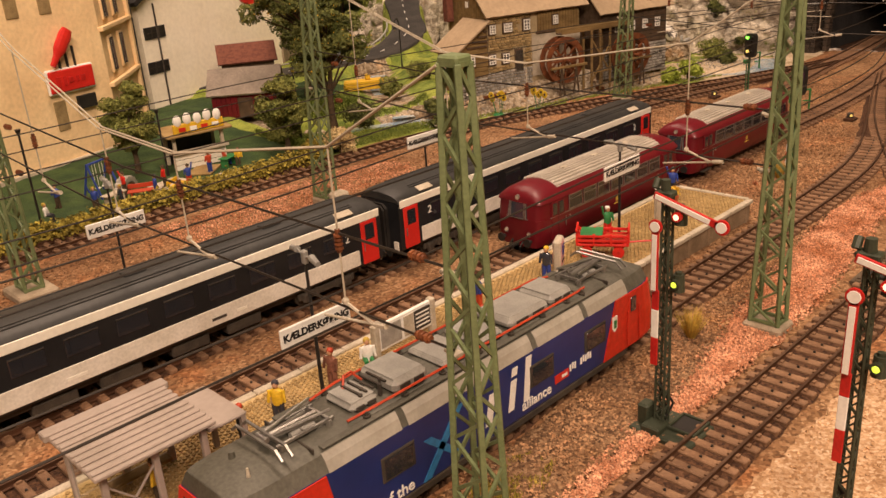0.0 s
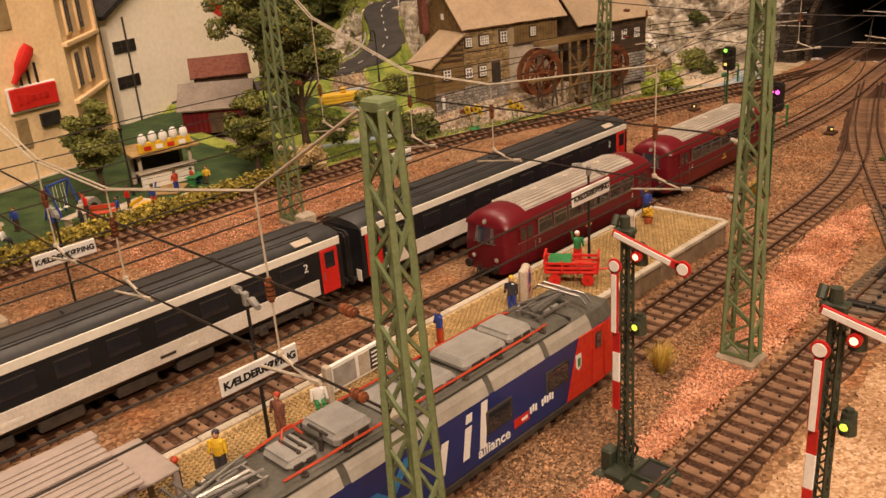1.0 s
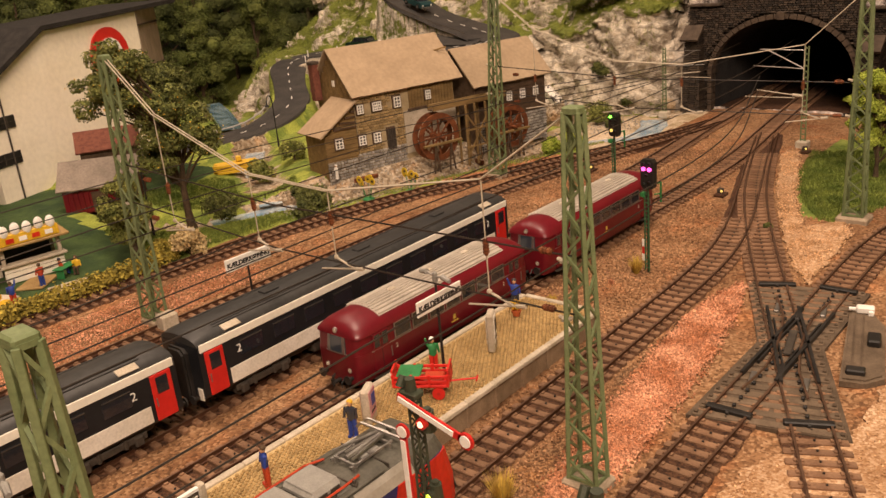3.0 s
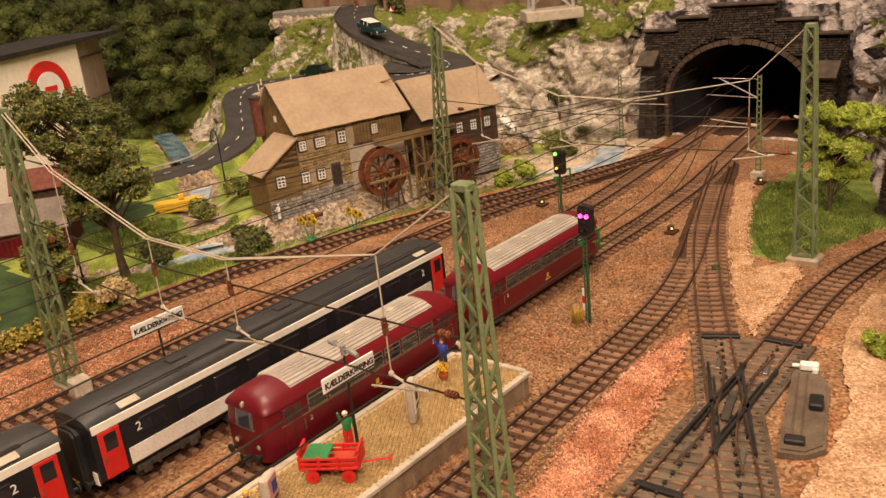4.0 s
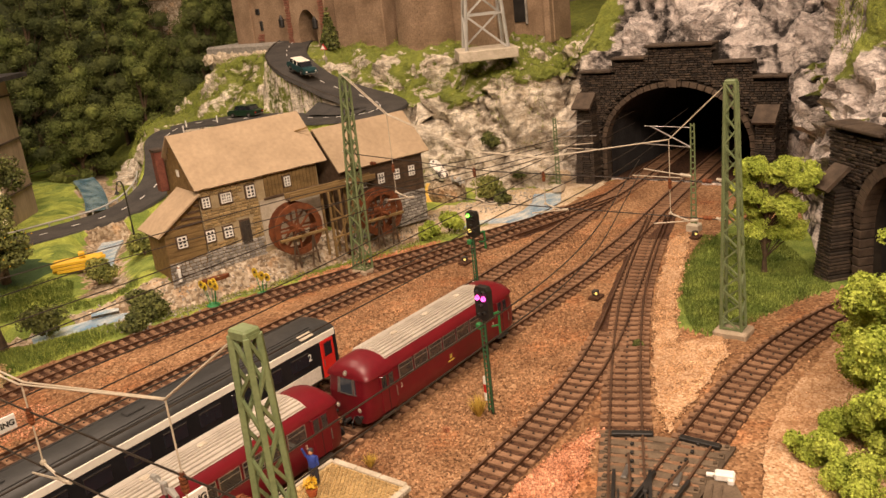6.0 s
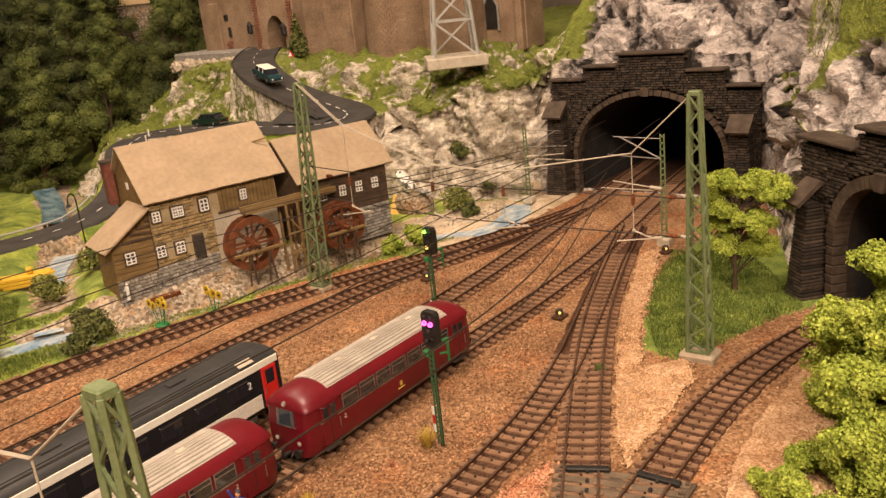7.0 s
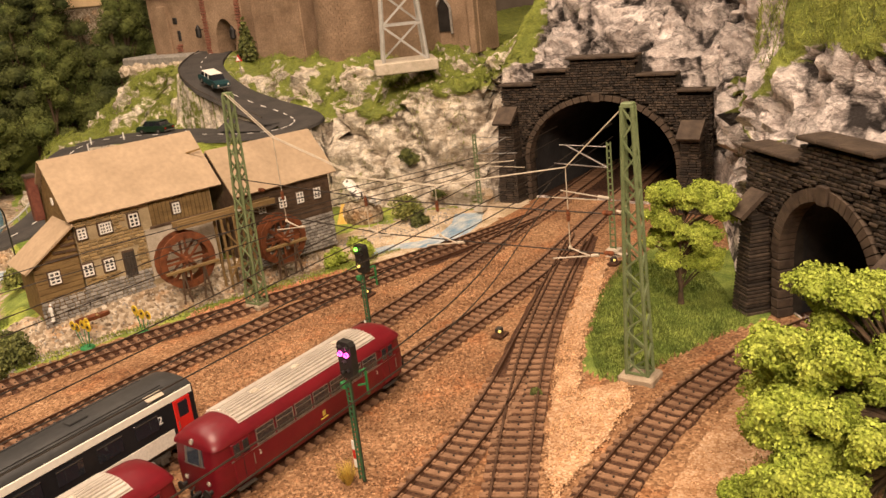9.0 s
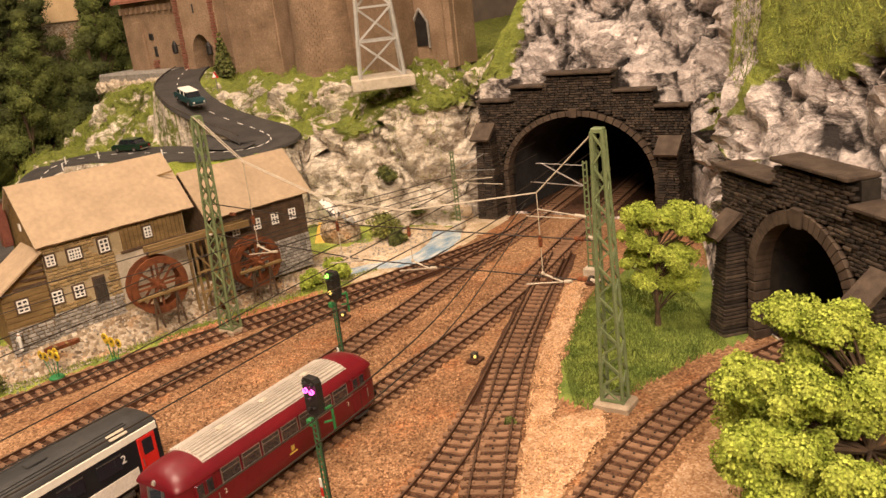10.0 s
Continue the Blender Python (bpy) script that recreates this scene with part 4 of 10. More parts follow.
# ---- lettering ----
def letters(text, size, material, m, parent, name="lettering", depth=0.0001, align="CENTER", weight=0.0):
    """Raised letters in the built-in font; they lie in their own x-y plane."""
    cu = bpy.data.curves.new(name, "FONT")
    cu.body, cu.size, cu.extrude, cu.align_x, cu.align_y = text, size, depth, align, "CENTER"
    cu.offset = weight
    tmp = bpy.data.objects.new(name, cu)
    scene.collection.objects.link(tmp)
    bpy.context.view_layer.update()
    me = bpy.data.meshes.new_from_object(tmp)
    bpy.data.objects.remove(tmp)
    me.materials.clear()
    me.materials.append(material)
    ob = new(name, me)
    ob.parent = parent
    ob.matrix_local = m
    return ob


NEAR = pose(0, 0, 0, 90, 0, 0)      # faces -y, reads along +x
FAR = pose(0, 0, 0, 90, 0, 180)     # faces +y


def section(half, z0, z1, z2, crown, n=7, tuck=0.0):
    """Body cross-section: sides from z0 to z1, then a round roof from z1 over the crown."""
    pts = [(-half + tuck, z0), (-half, z0 + 0.004), (-half, z1)]
    for k in range(1, n):
        a = math.pi * k / n
        pts.append((-half * math.cos(a), z1 + (crown - z1) * math.sin(a) ** 0.8))
    return pts + [(half, z1), (half, z0 + 0.004), (half - tuck, z0)]


def wheelset(parent, x, r=0.0052):
    g = G()
    g.tube((x, -GAUGE / 2 - 0.001, RAIL_TOP + r - 0.0002), (x, GAUGE / 2 + 0.001, RAIL_TOP + r - 0.0002), 0.0009, n=6)
    for s in (-1, 1):
        y = s * GAUGE / 2
        g.tube((x, y - 0.0013, RAIL_TOP + r - 0.0002), (x, y + 0.0013, RAIL_TOP + r - 0.0002), r, n=18)
    return g.make("wheelset", M_SKIRT, parent)


def bogie(parent, x, wheelbase, half=0.0125):
    g = G()
    for s in (-1, 1):
        g.box((x, s * half, RAIL_TOP + 0.0062), (wheelbase + 0.010, 0.0022, 0.0040), bev=0.0006)
        for k in (-1, 1):
            g.box((x + k * wheelbase / 2, s * (half + 0.001), RAIL_TOP + 0.005), (0.005, 0.0026, 0.0055), bev=0.0008)
            g.tube((x + k * wheelbase / 4, s * (half + 0.0008), RAIL_TOP + 0.004), (x + k * wheelbase / 4, s * (half + 0.0008), RAIL_TOP + 0.009), 0.0012, n=6)
    g.box((x, 0, RAIL_TOP + 0.0066), (0.008, half * 2, 0.003))
    b = g.make("bogie", M_SKIRT, parent)
    for k in (-1, 1):
        wheelset(b, x + k * wheelbase / 2)
    return b


def buffers(parent, x, s, z=0.0145):
    for k in (-1, 1):
        g = G()
        g.tube((x, k * 0.0098, z), (x + s * 0.004, k * 0.0098, z), 0.0011, n=8)
        g.tube((x + s * 0.004, k * 0.0098, z), (x + s * 0.0048, k * 0.0098, z), 0.0026, n=12)
        g.make("buffer", M_BLACK, parent)
    g = G().box((x + s * 0.003, 0, z - 0.003), (0.007, 0.0022, 0.0018), bev=0.0004)
    g.tube((x + s * 0.006, 0, z - 0.005), (x + s * 0.006, 0, z + 0.001), 0.0007, n=6)
    g.make("coupler", M_BLACK, parent)


# ---- black express coaches ----
def coach():
    t = thing("passenger_coach", at(0, 0), "black express coach with cream stripe, pale lower band and red doors", "railway coach", "express coaches")
    ln, half = 0.273, 0.0158
    body = [(-half + 0.001, 0.0145), (-half, 0.0165), (-half, 0.043), (half, 0.043), (half, 0.0165), (half - 0.001, 0.0145)]
    g = G()
    g.loft([[(x, y, z) for y, z in body] for x in (-ln / 2, ln / 2)])
    g.make("body", M_COACHDARK, t)
    roof = G()
    prof = [(-half, 0.0435), (-half + 0.0005, 0.0452), (-0.0125, 0.0478), (-0.0075, 0.0493), (0, 0.0499), (0.0075, 0.0493), (0.0125, 0.0478), (half - 0.0005, 0.0452), (half, 0.0435)]
    rings = []
    for x, f in ((-ln / 2, 0.72), (-ln / 2 + 0.003, 0.93), (-ln / 2 + 0.012, 1.0), (ln / 2 - 0.012, 1.0), (ln / 2 - 0.003, 0.93), (ln / 2, 0.72)):
        rings.append([(x, y, 0.0435 + (z - 0.0435) * f) for y, z in prof])
    roof.loft(rings)
    ribs = []
    for y, z in ((-0.0105, 0.0486), (0.0105, 0.0486), (-0.0085, 0.04915), (0.0085, 0.04915)):
        ribs.append(((0, y, z), (ln - 0.03, 0.0006, 0.0005)))
    rf = roof.make("roof", M_COACHROOF, t, smooth=True)
    for c, d in ribs:
        G().box(c, d).make("roof_rib", M_COACHROOF, rf)
    for x in (-0.075, 0.0, 0.075):
        G().box((x, 0, 0.0502), (0.011, 0.006, 0.001), bev=0.0004).make("roof_vent", M_COACHROOF, rf)
    for s in (-1, 1):
        G().box((s * 0.113, -0.0135, 0.0473), (0.011, 0.0045, 0.0006), pose(0, 0, 0, 24, 0, 0), bev=0.0002).make("roof_flap", M_CONCRETE, t, "pale grey fold-down roof plate")
    for s in (-1, 1):
        G().box((0, s * (half + 0.0001), 0.0425), (ln - 0.002, 0.0007, 0.0044), bev=0.0002).make("stripe", M_COACHCREAM, t, "cream stripe under the roof")
        G().box((0, s * (half + 0.0001), 0.0205), (ln - 0.034, 0.0007, 0.0088), bev=0.0002).make("lower_band", M_COACHLOW, t, "grimy pale lower band")
        for k in range(10):
            x = -0.1035 + 0.023 * k
            w = G().box((x, s * (half + 0.0001), 0.0335), (0.0150, 0.0006, 0.0090), bev=0.0003).make("window", M_PANE, t)
            G().box((x, s * (half + 0.00045), 0.0374), (0.0150, 0.0004, 0.0006)).make("window_bar", M_SKIRT, w)
        for e in (-1, 1):
            d = G().box((e * 0.1275, s * (half + 0.0001), 0.0277), (0.0115, 0.0012, 0.0245), bev=0.0004).make("door", M_RED, t, "bright red door")
            G().box((e * 0.1275, s * (half + 0.0008), 0.0338), (0.0065, 0.0004, 0.0088), bev=0.0003).make("door_window", M_PANE, d)
            G().box((e * 0.1275 - 0.0045, s * (half + 0.0009), 0.0255), (0.0005, 0.0006, 0.0045)).make("handle", M_STEEL, d)
    for x in (-0.112, 0.112):
        letters("2", 0.0065, M_WHITE, Matrix.Translation((x, -half - 0.0003, 0.0335)) @ NEAR, t, "class_number")
    for k, (x, w) in enumerate(((0.03, 0.008), (0.0425, 0.006), (-0.04, 0.009))):
        G().box((x, -half - 0.0006, 0.0195), (w, 0.0002, 0.0014)).make("marking_bar", M_COACHCREAM if k else M_SKIRT, t)
    for e in (-1, 1):
        b = G()
        ring = [(-0.0075, 0.013), (-0.0075, 0.040), (-0.005, 0.0425), (0.005, 0.0425), (0.0075, 0.040), (0.0075, 0.013)]
        for k in range(3):
            x = e * (ln / 2 + 0.0008 + 0.0014 * k)
            f = 1.0 if k % 2 else 0.92
            b.loft([[(x + dx, y * f, 0.028 + (z - 0.028) * f) for y, z in ring] for dx in (-0.0006, 0.0006)])
        b.make("gangway_bellows", M_BLACK, t, "black rubber gangway bellows")
        buffers(t, e * ln / 2, e)
        G().box((e * (ln / 2 + 0.0002), -0.0118, 0.0165), (0.0008, 0.004, 0.007), bev=0.0003).make("end_panel", M_COACHLOW, t)
    g = G()
    g.box((0, 0, 0.0125), (ln - 0.03, 0.024, 0.004), bev=0.001)
    for x in (-0.05, -0.02, 0.015, 0.045):
        g.box((x, -0.009, 0.0095), (0.02, 0.008, 0.006), bev=0.0008)
        g.box((x, 0.009, 0.0095), (0.02, 0.008, 0.006), bev=0.0008)
    g.make("underframe", M_SKIRT, t)
    for x in (-0.097, 0.097):
        bogie(t, x, 0.028)
    return t


first = coach()
first.matrix_world = at(-0.1535, 0.1183, 0, 1.2)
copy_thing(first, at(-0.4385, 0.1170, 0, 0.2))
copy_thing(first, at(-0.7235, 0.1165, 0, 0.0))


# ---- maroon railbus, two cars ----
def railbus():
    t = thing("railbus", at(0, 0), "maroon railbus car with ribbed silver roof and rounded ends", "railbus", "railbus cars")
    ln, half = 0.155, 0.0170
    # plan: the ends taper and round off
    plan = [(0.0, 0.74, 0.80), (0.0010, 0.86, 0.88), (0.0032, 0.94, 0.95), (0.008, 0.985, 0.99), (0.016, 1.0, 1.0)]
    stations = [(-ln / 2 + d, w, h) for d, w, h in plan] + [(ln / 2 - d, w, h) for d, w, h in reversed(plan)]
    g = G()
    low = [(-half + 0.0022, 0.0085), (-half + 0.0004, 0.012), (-half, 0.018), (-half, 0.0255), (half, 0.0255), (half, 0.018), (half - 0.0004, 0.012), (half - 0.0022, 0.0085)]
    g.loft([[(x, y * w, z) for y, z in low] for x, w, h in stations])
    g.make("lower_body", M_BUSRED, t, smooth=True)
    g = G()
    mid = [(-half + 0.0004, 0.0255), (-half + 0.0007, 0.0352), (half - 0.0007, 0.0352), (half - 0.0004, 0.0255)]
    g.loft([[(x * (1.0 if z < 0.03 else 0.985), y * w, z) for y, z in mid] for x, w, h in stations])
    g.make("window_band", M_BUSRED, t, smooth=True)
    roof = G()
    prof = [(-half - 0.0002, 0.0350), (-half + 0.0004, 0.0372), (-0.0135, 0.0402), (-0.0095, 0.0424), (-0.005, 0.0436), (0, 0.0440), (0.005, 0.0436), (0.0095, 0.0424), (0.0135, 0.0402), (half - 0.0004, 0.0372), (half + 0.0002, 0.0350)]
    rings = []
    for (x, w, h), f in zip(stations, [0.22, 0.50, 0.76, 0.94, 1, 1, 0.94, 0.76, 0.50, 0.22]):
        rings.append([(x * 0.992, y * (w + (1 - w) * 0.25), 0.0350 + (z - 0.0350) * f) for y, z in prof])
    roof.loft(rings)
    rf = roof.make("roof", M_BUSRED, t, "maroon domed roof", smooth=True)
    # silver ribbed panel
    p = G()
    pr = [(-0.0132, 0.0408), (-0.0095, 0.0428), (-0.005, 0.0440), (0, 0.0444), (0.005, 0.0440), (0.0095, 0.0428), (0.0132, 0.0408)]
    p.loft([[(x, y, z) for y, z in pr] for x in (-0.056, 0.056)], closed=False, caps=False)
    p.loft([[(x, y, z - 0.0012) for y, z in pr] for x in (-0.056, 0.056)], closed=False, caps=False)
    p.loft([[(-0.056, y, z), (-0.056, y, z - 0.0012)] for y, z in pr], closed=False, caps=False)
    p.loft([[(0.056, y, z), (0.056, y, z - 0.0012)] for y, z in pr], closed=False, caps=False)
    ribs = []
    for k in range(-5, 6):
        y = k * 0.00245
        z = float(np.interp(y, [q[0] for q in pr], [q[1] for q in pr]))
        ribs.append((y, z))
    pn = p.make("roof_panel", M_SILVER, t, "ribbed dull silver roof panel")
    for y, z in ribs:
        G().box((0, y, z + 0.0003), (0.111, 0.0010, 0.0014), bev=0.0003).make("roof_rib", M_SILVER, pn)
    for x in (-0.032, 0.0, 0.034):
        G().box((x, 0, 0.0450), (0.005, 0.0032, 0.0012), bev=0.0004).make("roof_vent", M_CONCRETE, pn)
    # side windows, bands and doors
    for s in (-1, 1):
        for k in range(7):
            x = -0.0435 + 0.0145 * k
            w = G().box((x, s * (half - 0.0004), 0.0305), (0.0126, 0.0010, 0.0086), bev=0.0003).make("window", M_PANE, t)
            for dz in (0.0044, 0.0018, -0.0040):
                G().box((x, s * (half + 0.0002), 0.0303 + dz), (0.0126, 0.0004, 0.0005)).make("window_rail", M_STEEL, w)
            for dx in (-0.0062, 0.0062):
                G().box((x + dx, s * (half + 0.0001), 0.0303), (0.0005, 0.0005, 0.0088)).make("window_frame", M_STEEL, w)
        for e in (-1, 1):
            d = G().box((e * 0.0605, s * (half - 0.0003), 0.0228), (0.0125, 0.0012, 0.0235), bev=0.0004).make("folding_door", M_BUSRED, t)
            for k in (-1, 1):
                G().box((e * 0.0605 + k * 0.003, s * (half + 0.0002), 0.0300), (0.0042, 0.0006, 0.0075), bev=0.0003).make("door_pane", M_PANE, d)
            G().box((e * 0.0605, s * (half + 0.0002), 0.0228), (0.0003, 0.0005, 0.0228)).make("door_gap", M_BLACK, d)
            G().tube((e * 0.0605 + 0.0066, s * (half + 0.0007), 0.0175), (e * 0.0605 + 0.0066, s * (half + 0.0007), 0.0235), 0.0003, n=5).make("grab_rail", M_STEEL, d)
            G().box((e * 0.0605, s * (half - 0.001), 0.0083), (0.012, 0.003, 0.0006)).make("step", M_SKIRT, d)
            letters("2", 0.0036, M_CONCRETE, Matrix.Translation((e * 0.049, s * (half + 0.0001), 0.0215)) @ (NEAR if s < 0 else FAR), t, "class_number")
        G().box((0, s * (half + 0.0001), 0.0253), (0.136, 0.0004, 0.0005)).make("trim_line", M_STEEL, t)
        G().box((0.0, s * (half + 0.0001), 0.0190), (0.0026, 0.0003, 0.0030), bev=0.0002).make("crest", M_STRAW, t)
        G().box((0.0, s * (half + 0.0001), 0.0162), (0.006, 0.0003, 0.0008)).make("marking_bar", M_STRAW, t)
    # cab ends
    for e in (-1, 1):
        for y, a, w in ((0.0, 0, 0.0096), (-0.0102, -18, 0.0086), (0.0102, 18, 0.0086)):
            c = (e * (ln / 2 - 0.0006 - abs(y) * 0.14), y, 0.0303)
            turn = pose(0, 0, 0, 0, -e * 8, e * a)
            pane = G().box((0, 0, 0), (0.0008, w, 0.0092), bev=0.0003).make("windscreen", M_PANEBLUE, t)
            pane.matrix_local = Matrix.Translation(c) @ turn
            for dz in (-0.0048, 0.0048):
                fr = G().box((e * 0.0003, 0, dz), (0.0006, w + 0.0006, 0.0005)).make("screen_frame", M_STEEL, pane)
            for dy in (-w / 2 - 0.0001, w / 2 + 0.0001):
                G().box((e * 0.0003, dy, 0), (0.0006, 0.0006, 0.0100)).make("screen_frame", M_STEEL, pane)
        for y, z in ((-0.0085, 0.0165), (0.0085, 0.0165), (0, 0.0378)):
            x = e * (ln / 2 - 0.0005 - (abs(y) * 0.07 if y else 0.0012))
            h = G().tube((x, y, z), (x + e * 0.0013, y, z), 0.0017, 0.0015, 12).make("headlight", M_STEEL, t)
            G().tube((x + e * 0.0013, y, z), (x + e * 0.0016, y, z), 0.0011, n=10).make("lens", M_CONCRETE, h)
        G().box((e * (ln / 2 - 0.0012), 0, 0.0250), (0.002, 0.024, 0.0007), bev=0.0002).make("front_trim", M_CONCRETE, t)
        buffers(t, e * (ln / 2 - 0.001), e, 0.0125)
        for y in (-0.004, 0.004):
            G().path([(e * ln / 2, y, 0.0115), (e * (ln / 2 + 0.003), y, 0.009), (e * (ln / 2 + 0.003), y, 0.0065)], 0.0005).make("brake_hose", M_BLACK, t)
    g = G().box((0, 0, 0.0095), (0.12, 0.026, 0.004), bev=0.001)
    for x in (-0.02, 0.02):
        g.box((x, 0, 0.0075), (0.022, 0.024, 0.004), bev=0.001)
    g.make("underframe", M_SKIRT, t)
    for x in (-0.042, 0.042):
        wheelset(t, x, 0.0058)
    return t


BUS_B = -0.055
bus = railbus()
bus.matrix_world = at(BUS_B + 0.0775, 0.0622)
copy_thing(bus, at(BUS_B - 0.176 + 0.0775, 0.0624))


# ---- blue electric locomotive ----
def pantograph(parent, x, flip, z):
    """Single-arm pantograph folded down onto the roof."""
    p = G()
    for s in (-1, 1):
        p.beam((x - 0.011, s * 0.0055, z + 0.0024), (x + 0.011, s * 0.0055, z + 0.0024), 0.0009)
        for dx in (-0.009, 0.009):
            p.tube((x + dx, s * 0.0055, z - 0.0004), (x + dx, s * 0.0055, z + 0.0024), 0.0011, n=7)
    for dx in (-0.009, 0.0, 0.009):
        p.beam((x + dx, -0.0055, z + 0.0026), (x + dx, 0.0055, z + 0.0026), 0.0010)
    b = p.make("pantograph", M_STEEL, parent, "bare-metal pantograph folded on the roof")
    k = flip
    a = G()
    a.tube((x - k * 0.008, 0.0, z + 0.0032), (x + k * 0.012, 0.0, z + 0.0040), 0.0012, 0.0009, 8)
    for s in (-1, 1):
        a.tube((x + k * 0.012, s * 0.0012, z + 0.0044), (x - k * 0.010, s * 0.0055, z + 0.0056), 0.0006, 0.0005, 6)
        a.tube((x - k * 0.006, s * 0.0030, z + 0.0034), (x + k * 0.010, s * 0.0016, z + 0.0036), 0.0006, 0.0004, 6)
    a.tube((x + k * 0.012, -0.0026, z + 0.0042), (x + k * 0.012, 0.0026, z + 0.0042), 0.0009, n=7)
    a.make("arm", M_STEEL, b)
    h = G()
    for dx in (-0.0018, 0.0018):
        c = x + k * 0.0125 + dx
        h.path([(c, -0.0135, z + 0.0028), (c, -0.0105, z + 0.0054), (c, 0.0105, z + 0.0054), (c, 0.0135, z + 0.0028)], 0.0006)
    h.make("contact_strip", M_STEEL, b)
    q = G().tube((x - 0.004, -0.0030, z + 0.0016), (x + 0.005, -0.0030, z + 0.0016), 0.0013, n=8)
    q.make("lift_spring", M_ROOFBOX, b)
    return b


def locomotive(m):
    t = thing("electric_locomotive", m, "deep blue freight locomotive with red cab ends and grey roof", "locomotive")
    half, top = 0.0170, 0.0362
    xl, xr = -0.1125, 0.1100
    ends = [(0.0, 0.84), (0.003, 0.93), (0.008, 0.98), (0.014, 1.0)]
    st = [(xl + d, w) for d, w in ends] + [(xr - d, w) for d, w in reversed(ends)]
    slim = lambda x, z: x * (1.0 - 0.045 * max(0.0, (z - 0.022) / 0.02))
    side = [(-half + 0.001, 0.0085), (-half, 0.0105), (-half, 0.022), (-half, top), (half, top), (half, 0.022), (half, 0.0105), (half - 0.001, 0.0085)]
    G().loft([[(slim(x, z), y * w, z) for y, z in side] for x, w in st]).make("body", M_BLUE, t)
    cant = [(-half + 0.0001, top), (-half + 0.0030, top + 0.0052), (half - 0.0030, top + 0.0052), (half - 0.0001, top)]
    G().loft([[(slim(x, z), y * w, z) for y, z in cant] for x, w in st]).make("roof_core", M_LOCOROOF, t)
    for s in (-1, 1):
        for x0, x1 in ((-0.076, -0.0455), (-0.0425, -0.012), (-0.0115, 0.0225), (0.0255, 0.0555), (0.0585, 0.087)):
            ring = [(s * (half + 0.0001), top - 0.0002), (s * (half - 0.0014), top + 0.0034), (s * (half - 0.0030), top + 0.0056), (s * (half - 0.0040), top + 0.0052), (s * (half - 0.0012), top - 0.0002)]
            G().loft([[(x, y, z) for y, z in ring] for x in (x0, x1)]).make("cant_panel", M_CANT, t, "chipped pale grey cant panel")
    zr = top + 0.0052
    prof = [(-half + 0.0030, zr), (-0.010, zr + 0.0018), (0, zr + 0.0024), (0.010, zr + 0.0018), (half - 0.0030, zr)]
    rings = []
    for (x, w), f in zip(st, (0.1, 0.5, 0.9, 1, 1, 0.9, 0.5, 0.1)):
        rings.append([(slim(x, 0.042), y * w, zr + (z - zr) * f) for y, z in prof])
    roof = G().loft(rings).make("roof", M_LOCOROOF, t, smooth=True)
    zt = zr + 0.0018
    for x0, x1, w, h, mm in ((-0.058, -0.046, 0.015, 0.0036, M_ROOFBOX), (-0.041, -0.025, 0.019, 0.0052, M_ROOFBOX), (-0.018, -0.002, 0.019, 0.0024, M_ROOFBOX), (0.001, 0.015, 0.019, 0.0030, M_ROOFBOX),
                             (0.0185, 0.0430, 0.019, 0.0044, M_ROOFBOX), (0.0445, 0.0590, 0.018, 0.0044, M_ROOFBOX)):
        b = G().box(((x0 + x1) / 2, 0.0, zt + h / 2), (x1 - x0, w, h), bev=0.0016).make("roof_box", mm, roof, "grey roof equipment box")
        G().box(((x0 + x1) / 2, 0.0, zt + h), ((x1 - x0) * 0.84, w * 0.82, 0.0006), bev=0.0002).make("box_lid", mm, b)
        for k in range(2):
            G().box((x0 + (x1 - x0) * (0.3 + 0.4 * k), -w / 2 - 0.0001, zt + h * 0.45), ((x1 - x0) * 0.28, 0.0005, h * 0.4)).make("vent_grille", M_SKIRT, b)
    # walkway boards and seams
    for s in (-1, 1):
        G().box((0.0, s * 0.0125, zr + 0.0014), (0.150, 0.0028, 0.0006), bev=0.0002).make("walkway", M_LOCOROOF, roof)
    for x in (-0.078, 0.0615, 0.078):
        G().box((x, 0, zr + 0.0014), (0.0007, 0.026, 0.0022), bev=0.0002).make("roof_seam", M_SKIRT, roof)
    for s in (-1, 1):
        G().path([(-0.062, s * 0.0100, zt + 0.0014), (-0.050, s * 0.0112, zt + 0.0022), (-0.020, s * 0.0112, zt + 0.0022), (0.020, s * 0.0112, zt + 0.0022), (0.058, s * 0.0112, zt + 0.0022), (0.066, s * 0.0095, zt + 0.0012)], 0.0005).make("roof_cable", M_REDCABLE, roof, "orange-red roof cable")
        for x in (-0.055, -0.038, -0.020, -0.001, 0.017, 0.036, 0.052, 0.062):
            q = G().tube((x, s * 0.0112, zr + 0.001), (x, s * 0.0112, zt + 0.0020), 0.0009, 0.0006, 8)
            q.tube((x, s * 0.0112, zt + 0.0002), (x, s * 0.0112, zt + 0.0008), 0.0014, n=8)
            q.make("insulator", M_SKIRT, roof)
    G().path([(-0.044, 0.004, zt + 0.003), (-0.046, 0.007, zt + 0.0062), (-0.050, 0.006, zt + 0.0066), (-0.053, 0.003, zt + 0.003)], 0.0005).make("roof_cable", M_REDCABLE, roof)
    sw = G()
    for i in range(5):
        x = -0.052 + 0.0028 * i
        sw.tube((x, -0.005 + 0.003 * (i % 3), zt), (x, -0.005 + 0.003 * (i % 3), zt + 0.0046), 0.0008, n=7)
        sw.box((x, 0.0, zt + 0.0044), (0.0008, 0.010, 0.0006))
    sw.make("roof_switchgear", M_SKIRT, roof)
    pantograph(roof, -0.075, -1, zt)
    pantograph(roof, 0.077, 1, zt)
